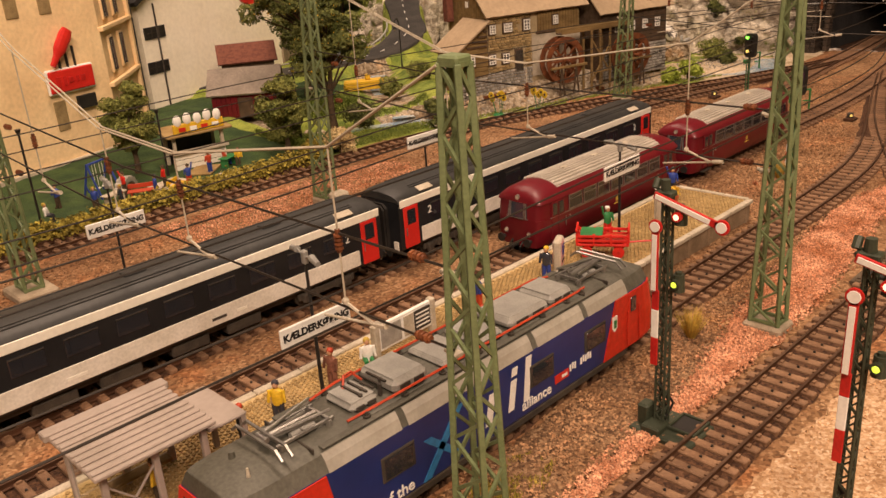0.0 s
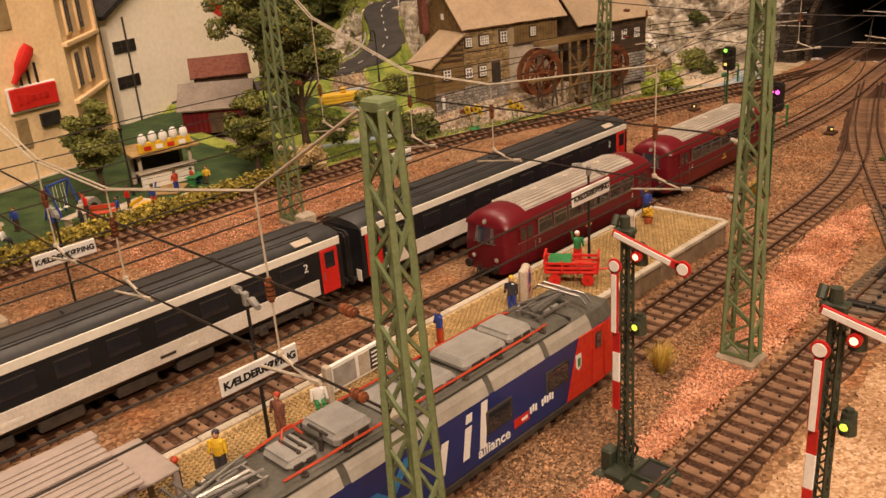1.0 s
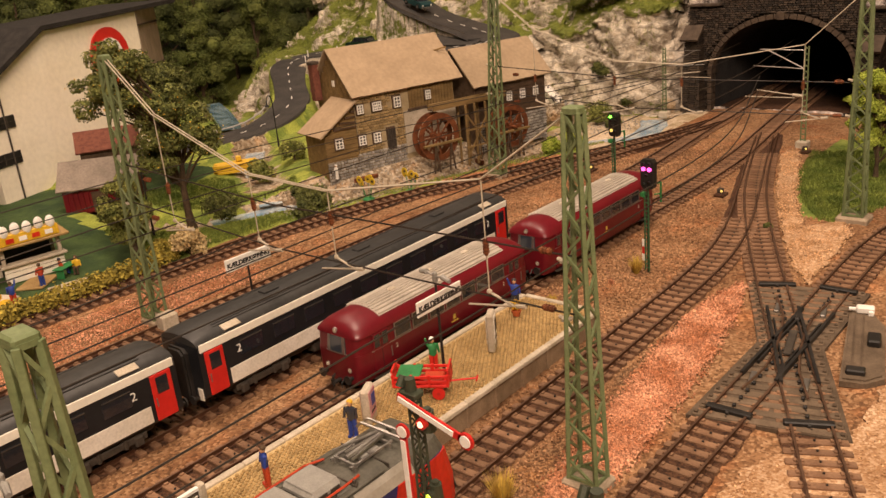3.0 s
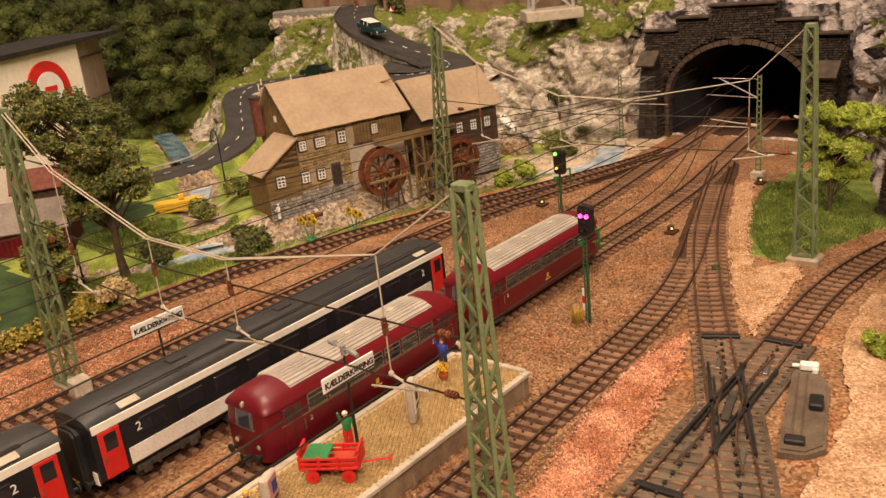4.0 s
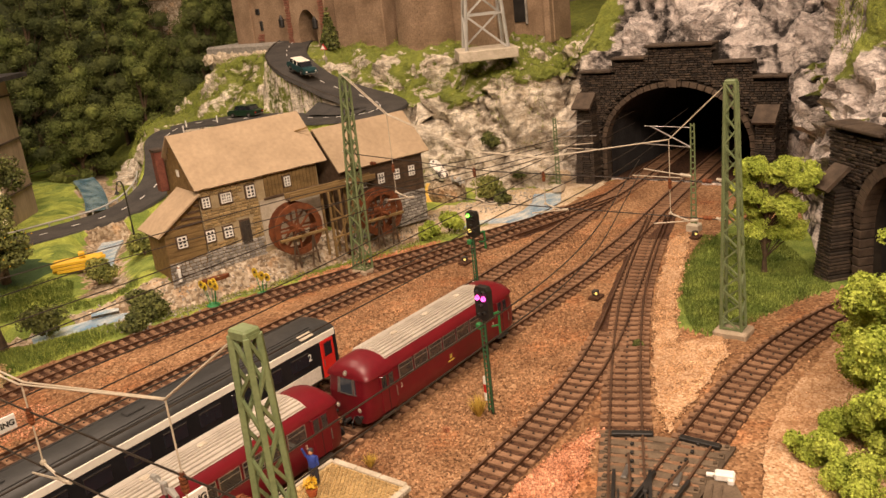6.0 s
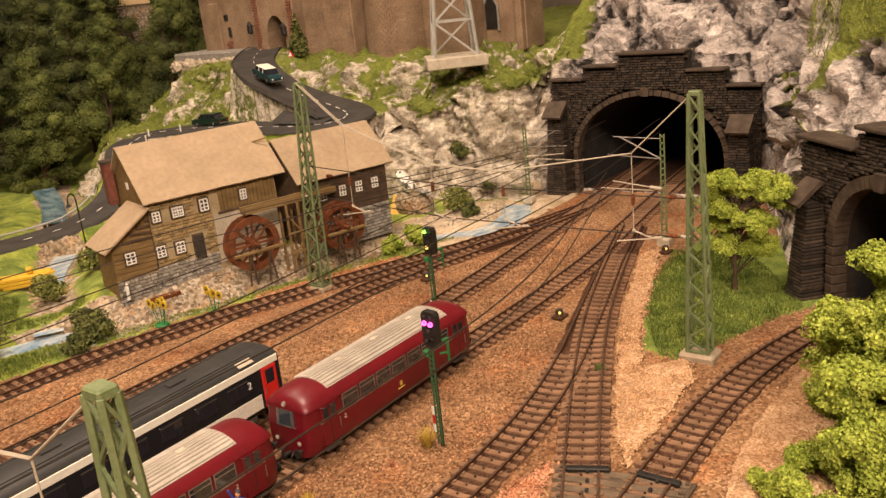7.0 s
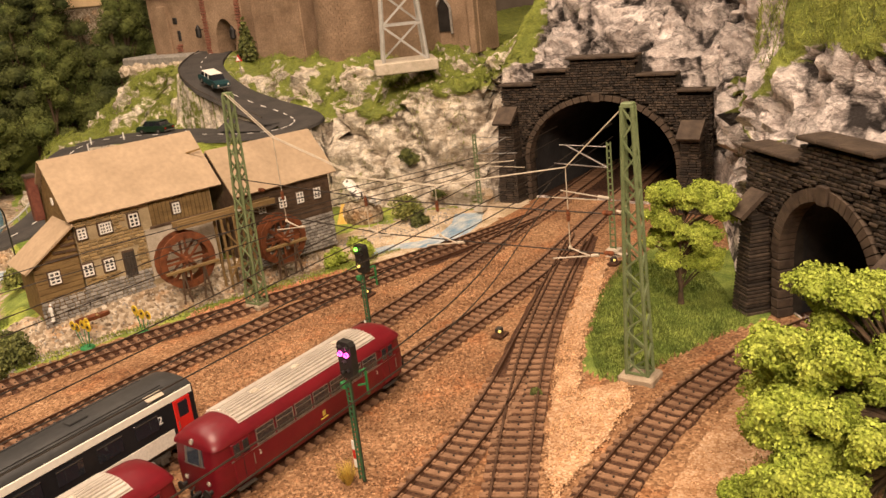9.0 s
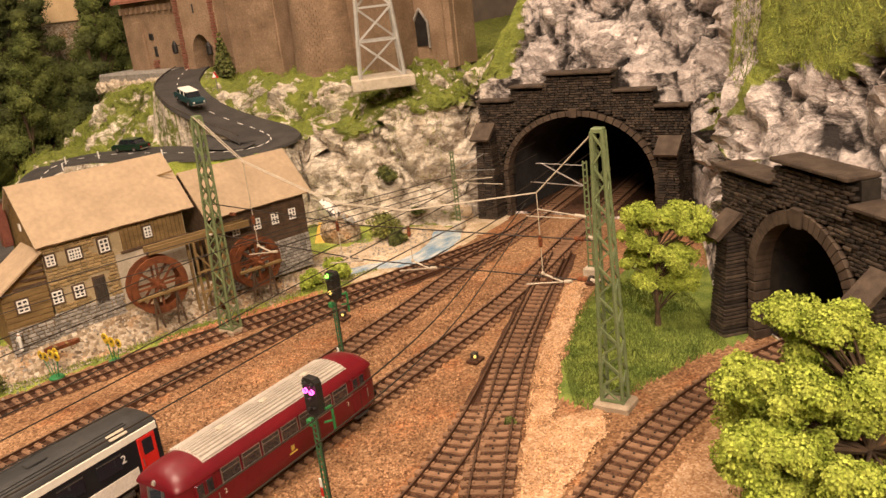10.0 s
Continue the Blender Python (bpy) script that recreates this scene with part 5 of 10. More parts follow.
    for x, y in ((0.095, 0.003), (-0.096, 0.004)):
        G().tube((x, y, zr), (x, y, zr + 0.0042), 0.0014, 0.0010, 8).make("antenna", M_LOCOROOF, roof)
    G().tube((-0.098, -0.008, zr), (-0.098, -0.008, zr + 0.0048), 0.0008, 0.0004, 7).make("horn", M_CONCRETE, roof)
    # red ends with slanted edges, both sides
    for s in (-1, 1):
        for e, out in ((1, [(0.0691, 0.0100), (0.0776, top - 0.0003), (0.0950, top - 0.0003), (0.0952, 0.0100)]), (-1, [(-0.0730, 0.0100), (-0.0775, top - 0.0003), (-0.0970, top - 0.0003), (-0.0972, 0.0100)])):
            G().prism(out, 0.0005, Matrix.Translation((0, s * half + (-0.0005 if s < 0 else 0.0), 0))).make("red_panel", M_LOCORED, t, "bright red slanted end panel")
    for e in (1, -1):
        nose = [(y * 1.012, z) for y, z in side]
        f = G().loft([[(slim((xr if e > 0 else xl) - e * d, z), y * w, z - (0.0004 if z == top else 0.0)) for y, z in nose] for d, w in ((0.0146, 1.0), (0.008, 0.985), (0.003, 0.94), (-0.0006, 0.85))])
        front = f.make("cab_front", M_LOCORED, t)
        for y in (-0.0065, 0.0065):
            pn = G().box((0, 0, 0), (0.0008, 0.0110, 0.0090), bev=0.0003).make("windscreen", M_PANE, front)
            pn.matrix_local = Matrix.Translation((slim((xr if e > 0 else xl) + e * 0.0006, 0.0295), y, 0.0295)) @ pose(0, 0, 0, 0, -e * 13, e * (6 if y > 0 else -6))
        for y in (-0.0105, 0.0105, 0):
            z = 0.0155 if y else 0.0350
            x = slim((xr if e > 0 else xl) - e * (0.0014 if y else 0.0), z)
            G().tube((x, y, z), (x + e * 0.0016, y, z), 0.0013, n=10).make("headlight", M_CONCRETE, front)
        for s in (-1, 1):
            x = 0.0905 if e > 0 else -0.0925
            d = G().box((x, s * (half - 0.0001), 0.0235), (0.0076, 0.0016, 0.0240), bev=0.0004).make("cab_door", M_LOCORED, t)
            G().box((x, s * (half + 0.0009), 0.0300), (0.0040, 0.0006, 0.0070), bev=0.0003).make("door_window", M_PANE, d)
            for dx in (-0.0046, 0.0046):
                G().tube((x + dx, s * (half + 0.0012), 0.012), (x + dx, s * (half + 0.0012), 0.028), 0.00035, n=5).make("hand_rail", M_LOCORED, d)
        buffers(t, (xr if e > 0 else xl) - e * 0.0005, e, 0.0125)
    for s in (-1, 1):
        for x in (-0.0485, 0.0275, 0.0630):
            w = G().box((x, s * (half + 0.0001), 0.0250), (0.0150, 0.0008, 0.0098), bev=0.0004).make("side_window", M_SKIRT, t)
            G().box((x, s * (half + 0.0005), 0.0250), (0.0126, 0.0004, 0.0078), bev=0.0003).make("pane", M_PANE, w)
        G().box((0, s * (half - 0.001), 0.0080), (0.175, 0.002, 0.0032), bev=0.0004).make("sole_bar", M_SKIRT, t)
    y = -half - 0.0002
    on = lambda x, z: Matrix.Translation((x, y, z)) @ NEAR
    letters("alliance", 0.0062, M_WHITE, on(0.0240, 0.0146), t, weight=0.00008)
    letters("of the", 0.0062, M_WHITE, on(-0.0500, 0.0130), t, weight=0.00008)
    # trade marks as plain shapes
    for x in (0.0070, 0.0160):
        G().prism([(x, 0.0160), (x + 0.0032, 0.0160), (x + 0.0055, 0.0348 if x > 0.01 else 0.0285), (x + 0.0022, 0.0348 if x > 0.01 else 0.0285)], 0.0003,
                  Matrix.Translation((0, y, 0))).make("white_bar", M_WHITE, t)
    G().prism([(0.0095, 0.0302), (0.0126, 0.0302), (0.0132, 0.0335), (0.0101, 0.0335)], 0.0003, Matrix.Translation((0, y, 0))).make("white_bar", M_WHITE, t)
    G().prism([(-0.0060, 0.0160), (-0.0025, 0.0160), (0.0005, 0.0285), (-0.0030, 0.0285)], 0.0003, Matrix.Translation((0, y, 0))).make("white_bar", M_WHITE, t)
    for a, b in (((-0.0385, 0.0105), (-0.0205, 0.0325)), ((-0.0370, 0.0265), (-0.0215, 0.0125))):
        w = 0.0040
        G().prism([(a[0], a[1]), (a[0] + w, a[1]), (b[0] + w, b[1]), (b[0], b[1])], 0.0003, Matrix.Translation((0, y, 0))).make("blue_stroke", M_SKYBLUE, t)
    G().box((0.0400, y, 0.0168), (0.0090, 0.0003, 0.0036)).make("red_box", M_LOCORED, t)
    G().box((0.0415, y - 0.0002, 0.0168), (0.0034, 0.0002, 0.0012)).make("white_mark", M_WHITE, t)
    for x, w in ((0.0475, 0.0052), (0.0560, 0.0075)):
        for k in range(5 if w > 0.006 else 3):
            G().box((x - w / 2 + (k + 0.5) * 0.0016, y, 0.0180 + 0.0005 * (k % 2)), (0.0011, 0.0003, 0.0030), bev=0.0001).make("white_mark", M_WHITE, t)
    cr = G().prism([(0.0785, 0.0235), (0.0803, 0.0215), (0.0821, 0.0235), (0.0821, 0.0290), (0.0785, 0.0290)], 0.0004, Matrix.Translation((-0.0035, y - 0.0005, 0))).make("crest", M_WHITE, t, "white and green crest")
    G().box((0.0768, y - 0.0007, 0.0255), (0.0018, 0.0004, 0.0038), bev=0.0002).make("crest_field", M_GREEN, cr)
    for x in (-0.055, 0.055):
        bogie(t, x, 0.030, 0.0128)
    G().box((0, 0, 0.0075), (0.055, 0.026, 0.006), bev=0.001).make("underframe", M_SKIRT, t)
    return t


locomotive(at(-0.3885, -0.0415))

# ---- platform ----
def platform():
    t = tagged(new("platform"), "island platform with ochre fan paving and pale kerb stones", "platform", kind="structure")
    x0, x1, y0, y1, z = -0.95, -0.098, -0.0165, 0.0350, 0.0142
    G().box(((x0 + x1) / 2, (y0 + y1) / 2, (z - 0.001) / 2), (x1 - x0 - 0.001, y1 - y0 - 0.002, z - 0.001)).make("platform_core", M_PAVEJOINT, t)
    rnd = random.Random(5)
    for side, y in ((-1, y0), (1, y1)):
        x = x0
        while x < x1 - 0.001:
            e = min(x1, x + 0.0235)
            G().box(((x + e) / 2, y + side * 0.0004, z - 0.0011), (e - x - 0.0003, 0.0036, 0.0026), bev=0.0004).make("kerb_stone", M_CONCRETE, t)
            G().box(((x + e) / 2, y - side * 0.0006, (z - 0.0024) / 2), (e - x - 0.0010, 0.0022, z - 0.0026), bev=0.0003).make("wall_panel", M_PLATWALL, t)
            G().box((x, y + side * 0.0003, (z - 0.0028) / 2), (0.0022, 0.0024, z - 0.0028), bev=0.0003).make("wall_rib", M_PLATWALL, t)
            x = e
    for k in range(3):
        ya = y0 + 0.0015 + k * 0.0163
        G().box((x1 - 0.0002, ya + 0.008, z - 0.0011), (0.0034, 0.0158, 0.0026), bev=0.0004).make("kerb_stone", M_CONCRETE, t)
        G().box((x1 - 0.0012, ya + 0.008, (z - 0.0026) / 2), (0.0022, 0.0150, z - 0.0028), bev=0.0003).make("wall_panel", M_PLATWALL, t)
    # fan-shaped setts, laid in staggered rows
    g = G()
    pitch = 0.0024
    row = 0
    x = x0 + 0.30
    while x < x1 - 0.0028:
        y = y0 + 0.0030 + (pitch / 2 if row % 2 else 0.0)
        while y < y1 - 0.0030:
            r = 0.00102 * rnd.uniform(0.94, 1.04)
            top, low = [], []
            zt = z - 0.0002 + rnd.uniform(-0.00005, 0.00005)
            for k in range(6):
                a = math.pi * k / 3
                top.append((x + 0.86 * r * math.cos(a), y + 0.9 * r * math.sin(a) * 1.05, zt))
                low.append((x + 1.02 * r * math.cos(a), y + 1.05 * r * math.sin(a), z - 0.0006))
            g.add(top + low, [tuple(range(6))] + [(k, 6 + k, 6 + (k + 1) % 6, (k + 1) % 6) for k in range(6)])
            y += pitch
        x += pitch * 0.78
        row += 1
    g.make("paving_setts", M_PAVE, t, "ochre fan-laid setts")["kind"] = "stuff"
    return t


platform()
PZ = 0.0142


# ---- lattice masts ----
def lattice_mast(m, h, wb, wt, label, pad=0.030, panels=13, lean=(0, 0)):
    t = thing("lattice_mast", m, label, "catenary mast", "catenary masts")
    z0 = 0.0045 if pad else 0.0
    if pad:
        G().box((0, 0, 0.0005), (pad * 0.78, pad * 0.94, 0.008), bev=0.0012).make("foundation", M_PAD, t, "grey-brown concrete foundation block")

    def corner(sx, sy, z):
        f = z / h
        w = wb + (wt - wb) * f
        return Vector((sx * w * 0.36 + lean[0] * f, sy * w * 0.5 + lean[1] * f, z0 + z))

    for sx in (-1, 1):
        for sy in (-1, 1):
            g = G()
            g.beam(corner(sx, sy, 0), corner(sx, sy, h), 0.0018, bev=0.0002)
            g.make("leg", M_MAST, t)
    for s1, s2 in (((-1, -1), (1, -1)), ((1, -1), (1, 1)), ((1, 1), (-1, 1)), ((-1, 1), (-1, -1))):
        g = G()
        n = panels + 4
        for k in range(n):
            a, b = (s1, s2) if k % 2 else (s2, s1)
            g.beam(corner(*a, h * k / n), corner(*b, h * (k + 1) / n), 0.0010)
        for z in (0.001, h * 0.999):
            g.beam(corner(*s1, z), corner(*s2, z), 0.0013)
        g.make("lattice_face", M_MAST, t)
    cap = G()
    cap.box(corner(0, 0, h) + Vector((0, 0, 0.0006)), (wt * 0.92, wt * 1.14, 0.0026), bev=0.0006)
    cap.make("mast_cap", M_MAST, t)
    for z in (h * 0.46, h * 0.62):
        c = corner(0, 1, z)
        b = G().box(c + Vector((0, 0.0018, 0)), (0.004, 0.0035, 0.0016), bev=0.0003)
        b.tube(c + Vector((0, 0.003, 0.0)), c + Vector((0, 0.0055, 0.0006)), 0.0009, n=7)
        b.make("wire_bracket", M_CONCRETE, t, "pale insulator bracket")
    return t


SPANS = [(0.163, (0.165, 0.250), (0.162, -0.086)), (-0.230, (-0.229, 0.250), (-0.231, -0.090)), (-0.440, (-0.441, 0.258), (-0.437, -0.095))]
lattice_mast(at(0.162, -0.0865), 0.163, 0.0134, 0.0062, "green lattice mast on a concrete block in grass", pad=0.024, lean=(0.001, 0.0015))
lattice_mast(at(-0.231, -0.0905), 0.157, 0.0134, 0.0062, "green lattice mast on a concrete block in orange gravel", pad=0.020)
lattice_mast(at(-0.437, -0.0955), 0.154, 0.0134, 0.0062, "green lattice mast beside the blue locomotive", pad=0.020)
lattice_mast(at(-0.229, 0.250), 0.174, 0.0140, 0.0062, "green lattice mast between the outer tracks", pad=0.018, lean=(0, -0.008))
lattice_mast(at(0.166, 0.252), 0.174, 0.0140, 0.0062, "green lattice mast before the water mill", pad=0.018, lean=(0, -0.009))
lattice_mast(at(-0.441, 0.262), 0.170, 0.0140, 0.0062, "green lattice mast near the park hedge")
lattice_mast(at(-0.720, -0.095), 0.160, 0.0134, 0.0062, "green lattice mast at the platform's far part")


# slim ladder poles
def ladder_pole(m, h, label):
    t = thing("catenary_pole", m, label, "catenary pole", "ladder poles")
    G().box((0, 0, 0.003), (0.011, 0.012, 0.008), bev=0.001).make("foundation", M_CONCRETE, t, "pale concrete foot")
    for s in (-1, 1):
        G().beam((0, s * 0.0024, 0.005), (0, s * 0.0016, h), 0.0011).make("upright", M_MAST, t)
    n = 17
    for k in range(n):
        z = 0.008 + (h - 0.010) * k / (n - 1)
        w = 0.0024 - 0.0008 * z / h
        G().box((0, 0, z), (0.0011, 2 * w, 0.0013)).make("batten", M_MAST, t)
    # bracket arms
    g = G()
    y, z = 0.001, h - 0.004
    g.tube((0, y, z), (0, 0.046, z + 0.001), 0.0004, n=5)
    g.tube((0, 0.0015, z - 0.018), (0, 0.040, z + 0.001), 0.0007, n=6)
    g.tube((0, 0.0015, z - 0.018), (0, 0.052, z - 0.0155), 0.0006, n=6)
    g.make("bracket_arm", M_STEEL, t, "bright bracket tubes")
    g = G()
    g.tube((0, 0.0015, 0.052), (0, 0.012, 0.053), 0.0016, n=8)
    g.tube((0, 0.012, 0.053), (0, 0.048, 0.057), 0.0006, n=6)
    g.tube((0, 0.010, 0.050), (0, 0.060, 0.050), 0.0005, n=6)
    g.make("steady_arm", M_CONCRETE, t, "pale steady arm with insulator")
    return t


ladder_pole(at(0.373, 0.0215), 0.101, "slim green ladder pole with bracket before the tunnel")
ladder_pole(at(0.478, 0.224, 0, 180), 0.085, "slim green ladder pole beside the cliff and portal")


# ---- overhead wires ----
def wire_run(name, line, z1, z2, label, first, gap, sag=0.003):
    """Messenger and contact wire with upright droppers between them."""
    t = tagged(new(name), label, "overhead wire", "overhead wires")
    pts = smooth_line(line, 0.012)
    lo = [(p.x, p.y, z1) for p, a in pts]
    hi = [(p.x, p.y, z2 + sag * math.cos((p.x - 0.163) / 0.196 * math.pi) * 0.5) for p, a in pts]
    G().path(lo, 0.00042, 5).make("contact_wire", M_WIRE, t)
    G().path(hi, 0.00042, 5).make("messenger_wire", M_WIRE, t)
    acc = -first
    for a, b in zip(range(len(lo) - 1), range(1, len(lo))):
        if acc <= 0 < acc + 0.012:
            G().tube(lo[b], hi[b], 0.00062, n=5).make("dropper", M_WIRE, t)
        acc += 0.012
        if acc > gap:
            acc -= gap
    return t


def trim(pts, x1):
    return [p for p in pts if p[0] <= x1]


wire_run("overhead_wire", trim(T2, 0.55), 0.0715, 0.0840, "dark overhead wires with droppers along the railbus track", 0.03, 0.057)
wire_run("overhead_wire", trim(T1, 0.55), 0.0690, 0.0810, "dark overhead wires with droppers over the coaches", 0.012, 0.057)
wire_run("overhead_wire", trim(T3, 0.30), 0.0720, 0.0845, "dark overhead wires with droppers beside the platform", 0.02, 0.052)
wire_run("overhead_wire", T0[:-1], 0.0690, 0.0810, "dark overhead wires with droppers over the outer track", 0.04, 0.057)
wire_run("overhead_wire", TM[:-1], 0.0690, 0.0815, "dark overhead wires with droppers in front of the mill", 0.022, 0.060)


def cross_span(x, far, near, zf, zn, ys):
    """Sagging pale span cords between two masts with hangers, cross wires, insulators and steady arms."""
    t = tagged(new("cross_span"), "pale sagging span cords with hangers and brown insulators", "span wire", "cross spans")
    for dx in (-0.0010, 0.0010):
        pts = [(x + dx, far[1] - 0.008, zf), (x + dx, 0.198, 0.1465), (x + dx, 0.115, 0.1180), (x + dx, 0.053, 0.1155), (x + dx * 0.3, -0.0440, 0.1310), (x + dx * 0.3, near[1] + 0.003, zn)]
        G().path(pts, 0.0004, 5).make("span_cord", M_SPAN, t)
    for z, sg in ((0.1040, 0.0), (0.0790, 0.0)):
        g = G()
        g.path([(x, far[1] - 0.006, z + 0.008), (x, 0.10, z - 0.001), (x, near[1] + 0.004, z)], 0.00045, 5)
        g.make("cross_wire", M_WIRE, t)
        for y in (far[1] - 0.03, near[1] + 0.016):
            q = G().tube((x, y - 0.003, z + 0.0004), (x, y + 0.003, z + 0.0004), 0.0011, n=8)
            for k in (-1, 0, 1):
                q.tube((x, y + k * 0.0017 - 0.0004, z + 0.0004), (x, y + k * 0.0017 + 0.0004, z + 0.0004), 0.0016, n=8)
            q.make("insulator", M_WHEEL, t, "red-brown ribbed insulator")
    for y, zt in ys:
        G().tube((x, y, zt), (x, y, 0.0810), 0.00035, n=5).make("hanger", M_SPAN, t)
        q = G()
        for k in range(4):
            q.tube((x, y, 0.0985 + 0.0014 * k), (x, y, 0.0993 + 0.0014 * k), 0.0014, n=8)
        q.tube((x, y, 0.0975), (x, y, 0.105), 0.0009, n=7)
        q.make("insulator", M_WHEEL, t, "red-brown ribbed insulator")
        a = G()
        a.tube((x, y, 0.0805), (x, y - 0.013, 0.0765), 0.0006, n=6)
        a.tube((x, y - 0.013, 0.0765), (x, y + 0.012, 0.0725), 0.0005, n=6)
        a.ball((x, y, 0.0808), 0.0013, 7, 5)
        a.tube((x, y - 0.014, 0.0768), (x, y - 0.019, 0.0776), 0.0011, n=7)
        a.make("steady_arm", M_CONCRETE, t, "pale steady arm")
    return t


NODES = [(0.198, 0.1465), (0.115, 0.1180), (0.053, 0.1155), (-0.0440, 0.1310)]
cross_span(0.163, (0.166, 0.250), (0.162, -0.0855), 0.1800, 0.1670, NODES)
cross_span(-0.230, (-0.229, 0.250), (-0.231, -0.0905), 0.1800, 0.1605, NODES)
cross_span(-0.440, (-0.441, 0.262), (-0.437, -0.0955), 0.1740, 0.1580, NODES)


# ---- semaphore signals ----
def semaphore(m, arm_tilt, label, base):
    t = thing("semaphore_signal", m, label, "semaphore signal", "semaphore signals")
    for sx in (-1, 1):
        for sy in (-1, 1):
            G().beam((sx * 0.0019, sy * 0.0019, 0.003), (sx * 0.0013, sy * 0.0013, 0.097), 0.0008).make("mast_leg", M_MASTDARK, t)
    g = G()
    n = 26
    for a, b in (((-1, -1), (1, -1)), ((1, -1), (1, 1)), ((1, 1), (-1, 1)), ((-1, 1), (-1, -1))):
        for k in range(n):
            z0, z1 = 0.004 + 0.092 * k / n, 0.004 + 0.092 * (k + 1) / n
            w0, w1 = 0.0019 - 0.0006 * k / n, 0.0019 - 0.0006 * (k + 1) / n
            p, q = (a, b) if k % 2 else (b, a)
            g.beam((p[0] * w0, p[1] * w0, z0), (q[0] * w1, q[1] * w1, z1), 0.0005)
    g.make("mast_lattice", M_MASTDARK, t)
    hd = G()
    hd.tube((0, 0.001, 0.097), (0, 0.001, 0.1015), 0.0019, 0.0016, 10)
    hd.tube((-0.001, 0.0045, 0.098), (0.001, 0.0045, 0.1010), 0.0014, n=8)
    hd.box((0, 0.001, 0.0965), (0.0045, 0.0070, 0.0022), bev=0.0005)
    hd.make("mast_head", M_MASTDARK, t)
    # striped board under the hanging wing, facing -x
    x = -0.0030
    for z0, z1, mm, nm in ((0.0520, 0.0600, M_SIGNALRED, "board_red"), (0.0405, 0.0520, M_WHITE, "board_white"), (0.0290, 0.0405, M_SIGNALRED, "board_red")):
        G().box((x, 0.0022, (z0 + z1) / 2), (0.0008, 0.0029, z1 - z0), bev=0.0002).make(nm, mm, t)
    # second wing, hanging down
    w = G().box((x - 0.0012, 0.0022, 0.0725), (0.0008, 0.0029, 0.0250), bev=0.0002)
    w.tube((x - 0.0016, 0.0022, 0.0850), (x - 0.0008, 0.0022, 0.0850), 0.0026, n=20)
    wing = w.make("lower_wing", M_SIGNALRED, t, "red and white wing hanging down")
    f = G().box((x - 0.0018, 0.0022, 0.0712), (0.0004, 0.0018, 0.0215))
    f.tube((x - 0.0020, 0.0022, 0.0850), (x - 0.0015, 0.0022, 0.0850), 0.0019, n=20)
    f.make("wing_face", M_WHITE, wing)
    # upper wing
    c, s = math.cos(radians(arm_tilt)), math.sin(radians(arm_tilt))
    rot = pose(0, 0, 0, arm_tilt, 0, 0)
    a = G().box((x - 0.0006, -0.0092, 0), (0.0008, 0.0255, 0.0028), bev=0.0002)
    a.tube((x - 0.0010, -0.0232, 0), (x - 0.0002, -0.0232, 0), 0.0027, n=20)
    arm = a.make("upper_wing", M_SIGNALRED, t, "red and white upper wing")
    arm.matrix_local = Matrix.Translation((0, 0.0, 0.0955)) @ rot
    f = G().box((x - 0.0012, -0.0080, 0), (0.0004, 0.0215, 0.0017))
    f.tube((x - 0.0014, -0.0232, 0), (x - 0.0009, -0.0232, 0), 0.0019, n=20)
    f.make("wing_face", M_WHITE, arm)
    for z, y, mm in ((0.0900, -0.0058, M_REDLAMP), (0.0645, -0.0058, M_LIMELAMP)):
        l = G().tube((-0.001, y, z - 0.0035), (-0.001, y, z + 0.0030), 0.0024, 0.0020, 12)
        l.tube((-0.001, y, z + 0.0030), (-0.001, y, z + 0.0040), 0.0012, n=8)
        l.beam((0, 0, z - 0.002), (-0.001, y, z - 0.002), 0.0012)
        lamp = l.make("lantern", M_MASTDARK, t, "green lantern")
        G().tube((-0.0046, y, z), (-0.0028, y, z), 0.0018, n=12).make("lens_ring", M_SIGNALRED if mm is M_REDLAMP else M_MASTDARK, lamp)
        G().ball((-0.0042, y, z), 0.0012, 10, 6).make("lens", mm, lamp)
    if base:
        G().box((0.001, -0.004, 0.0010), (0.020, 0.026, 0.0026), bev=0.0006).make("base_plate", M_MASTDARK, t, "dark green base plate")
        # flat black plate paints the dark inside of an open pit
        b = G()
        b.box((0.004, -0.0095, 0.0026), (0.0105, 0.0100, 0.0008))
        b.make("pit_shade", M_BLACK, t, "black plate for the shade inside an open pit")
        for cx, cy, wx, wy in ((-0.0018, -0.0095, 0.0010, 0.0118), (0.0098, -0.0095, 0.0010, 0.0118), (0.004, -0.0041, 0.0106, 0.0010), (0.004, -0.0149, 0.0106, 0.0010)):
            G().box((cx, cy, 0.0031), (wx, wy, 0.0018), bev=0.0003).make("pit_frame", M_MASTDARK, t)
        G().box((-0.002, 0.0055, 0.0065), (0.0060, 0.0048, 0.0090), bev=0.0008).make("motor_box", M_MASTDARK, t, "dark green motor box")
        G().box((-0.0045, 0.0, 0.0034), (0.0085, 0.0080, 0.0030), bev=0.0006).make("plinth", M_MASTDARK, t)
        w = G()
        for k in range(3):
            w.path([(0.001 + k * 0.0012, -0.001, 0.004), (0.0035, -0.003 + 0.002 * k, 0.011), (0.001, 0.002, 0.019)], 0.0006, 5)
        w.make("cable_loop", M_BLACK, t)
    return t


semaphore(at(-0.334, -0.0955), 15, "two-wing semaphore signal on a green base by the track", True)
semaphore(at(-0.352, -0.1700), 13, "two-wing semaphore signal standing in tan gravel", True)


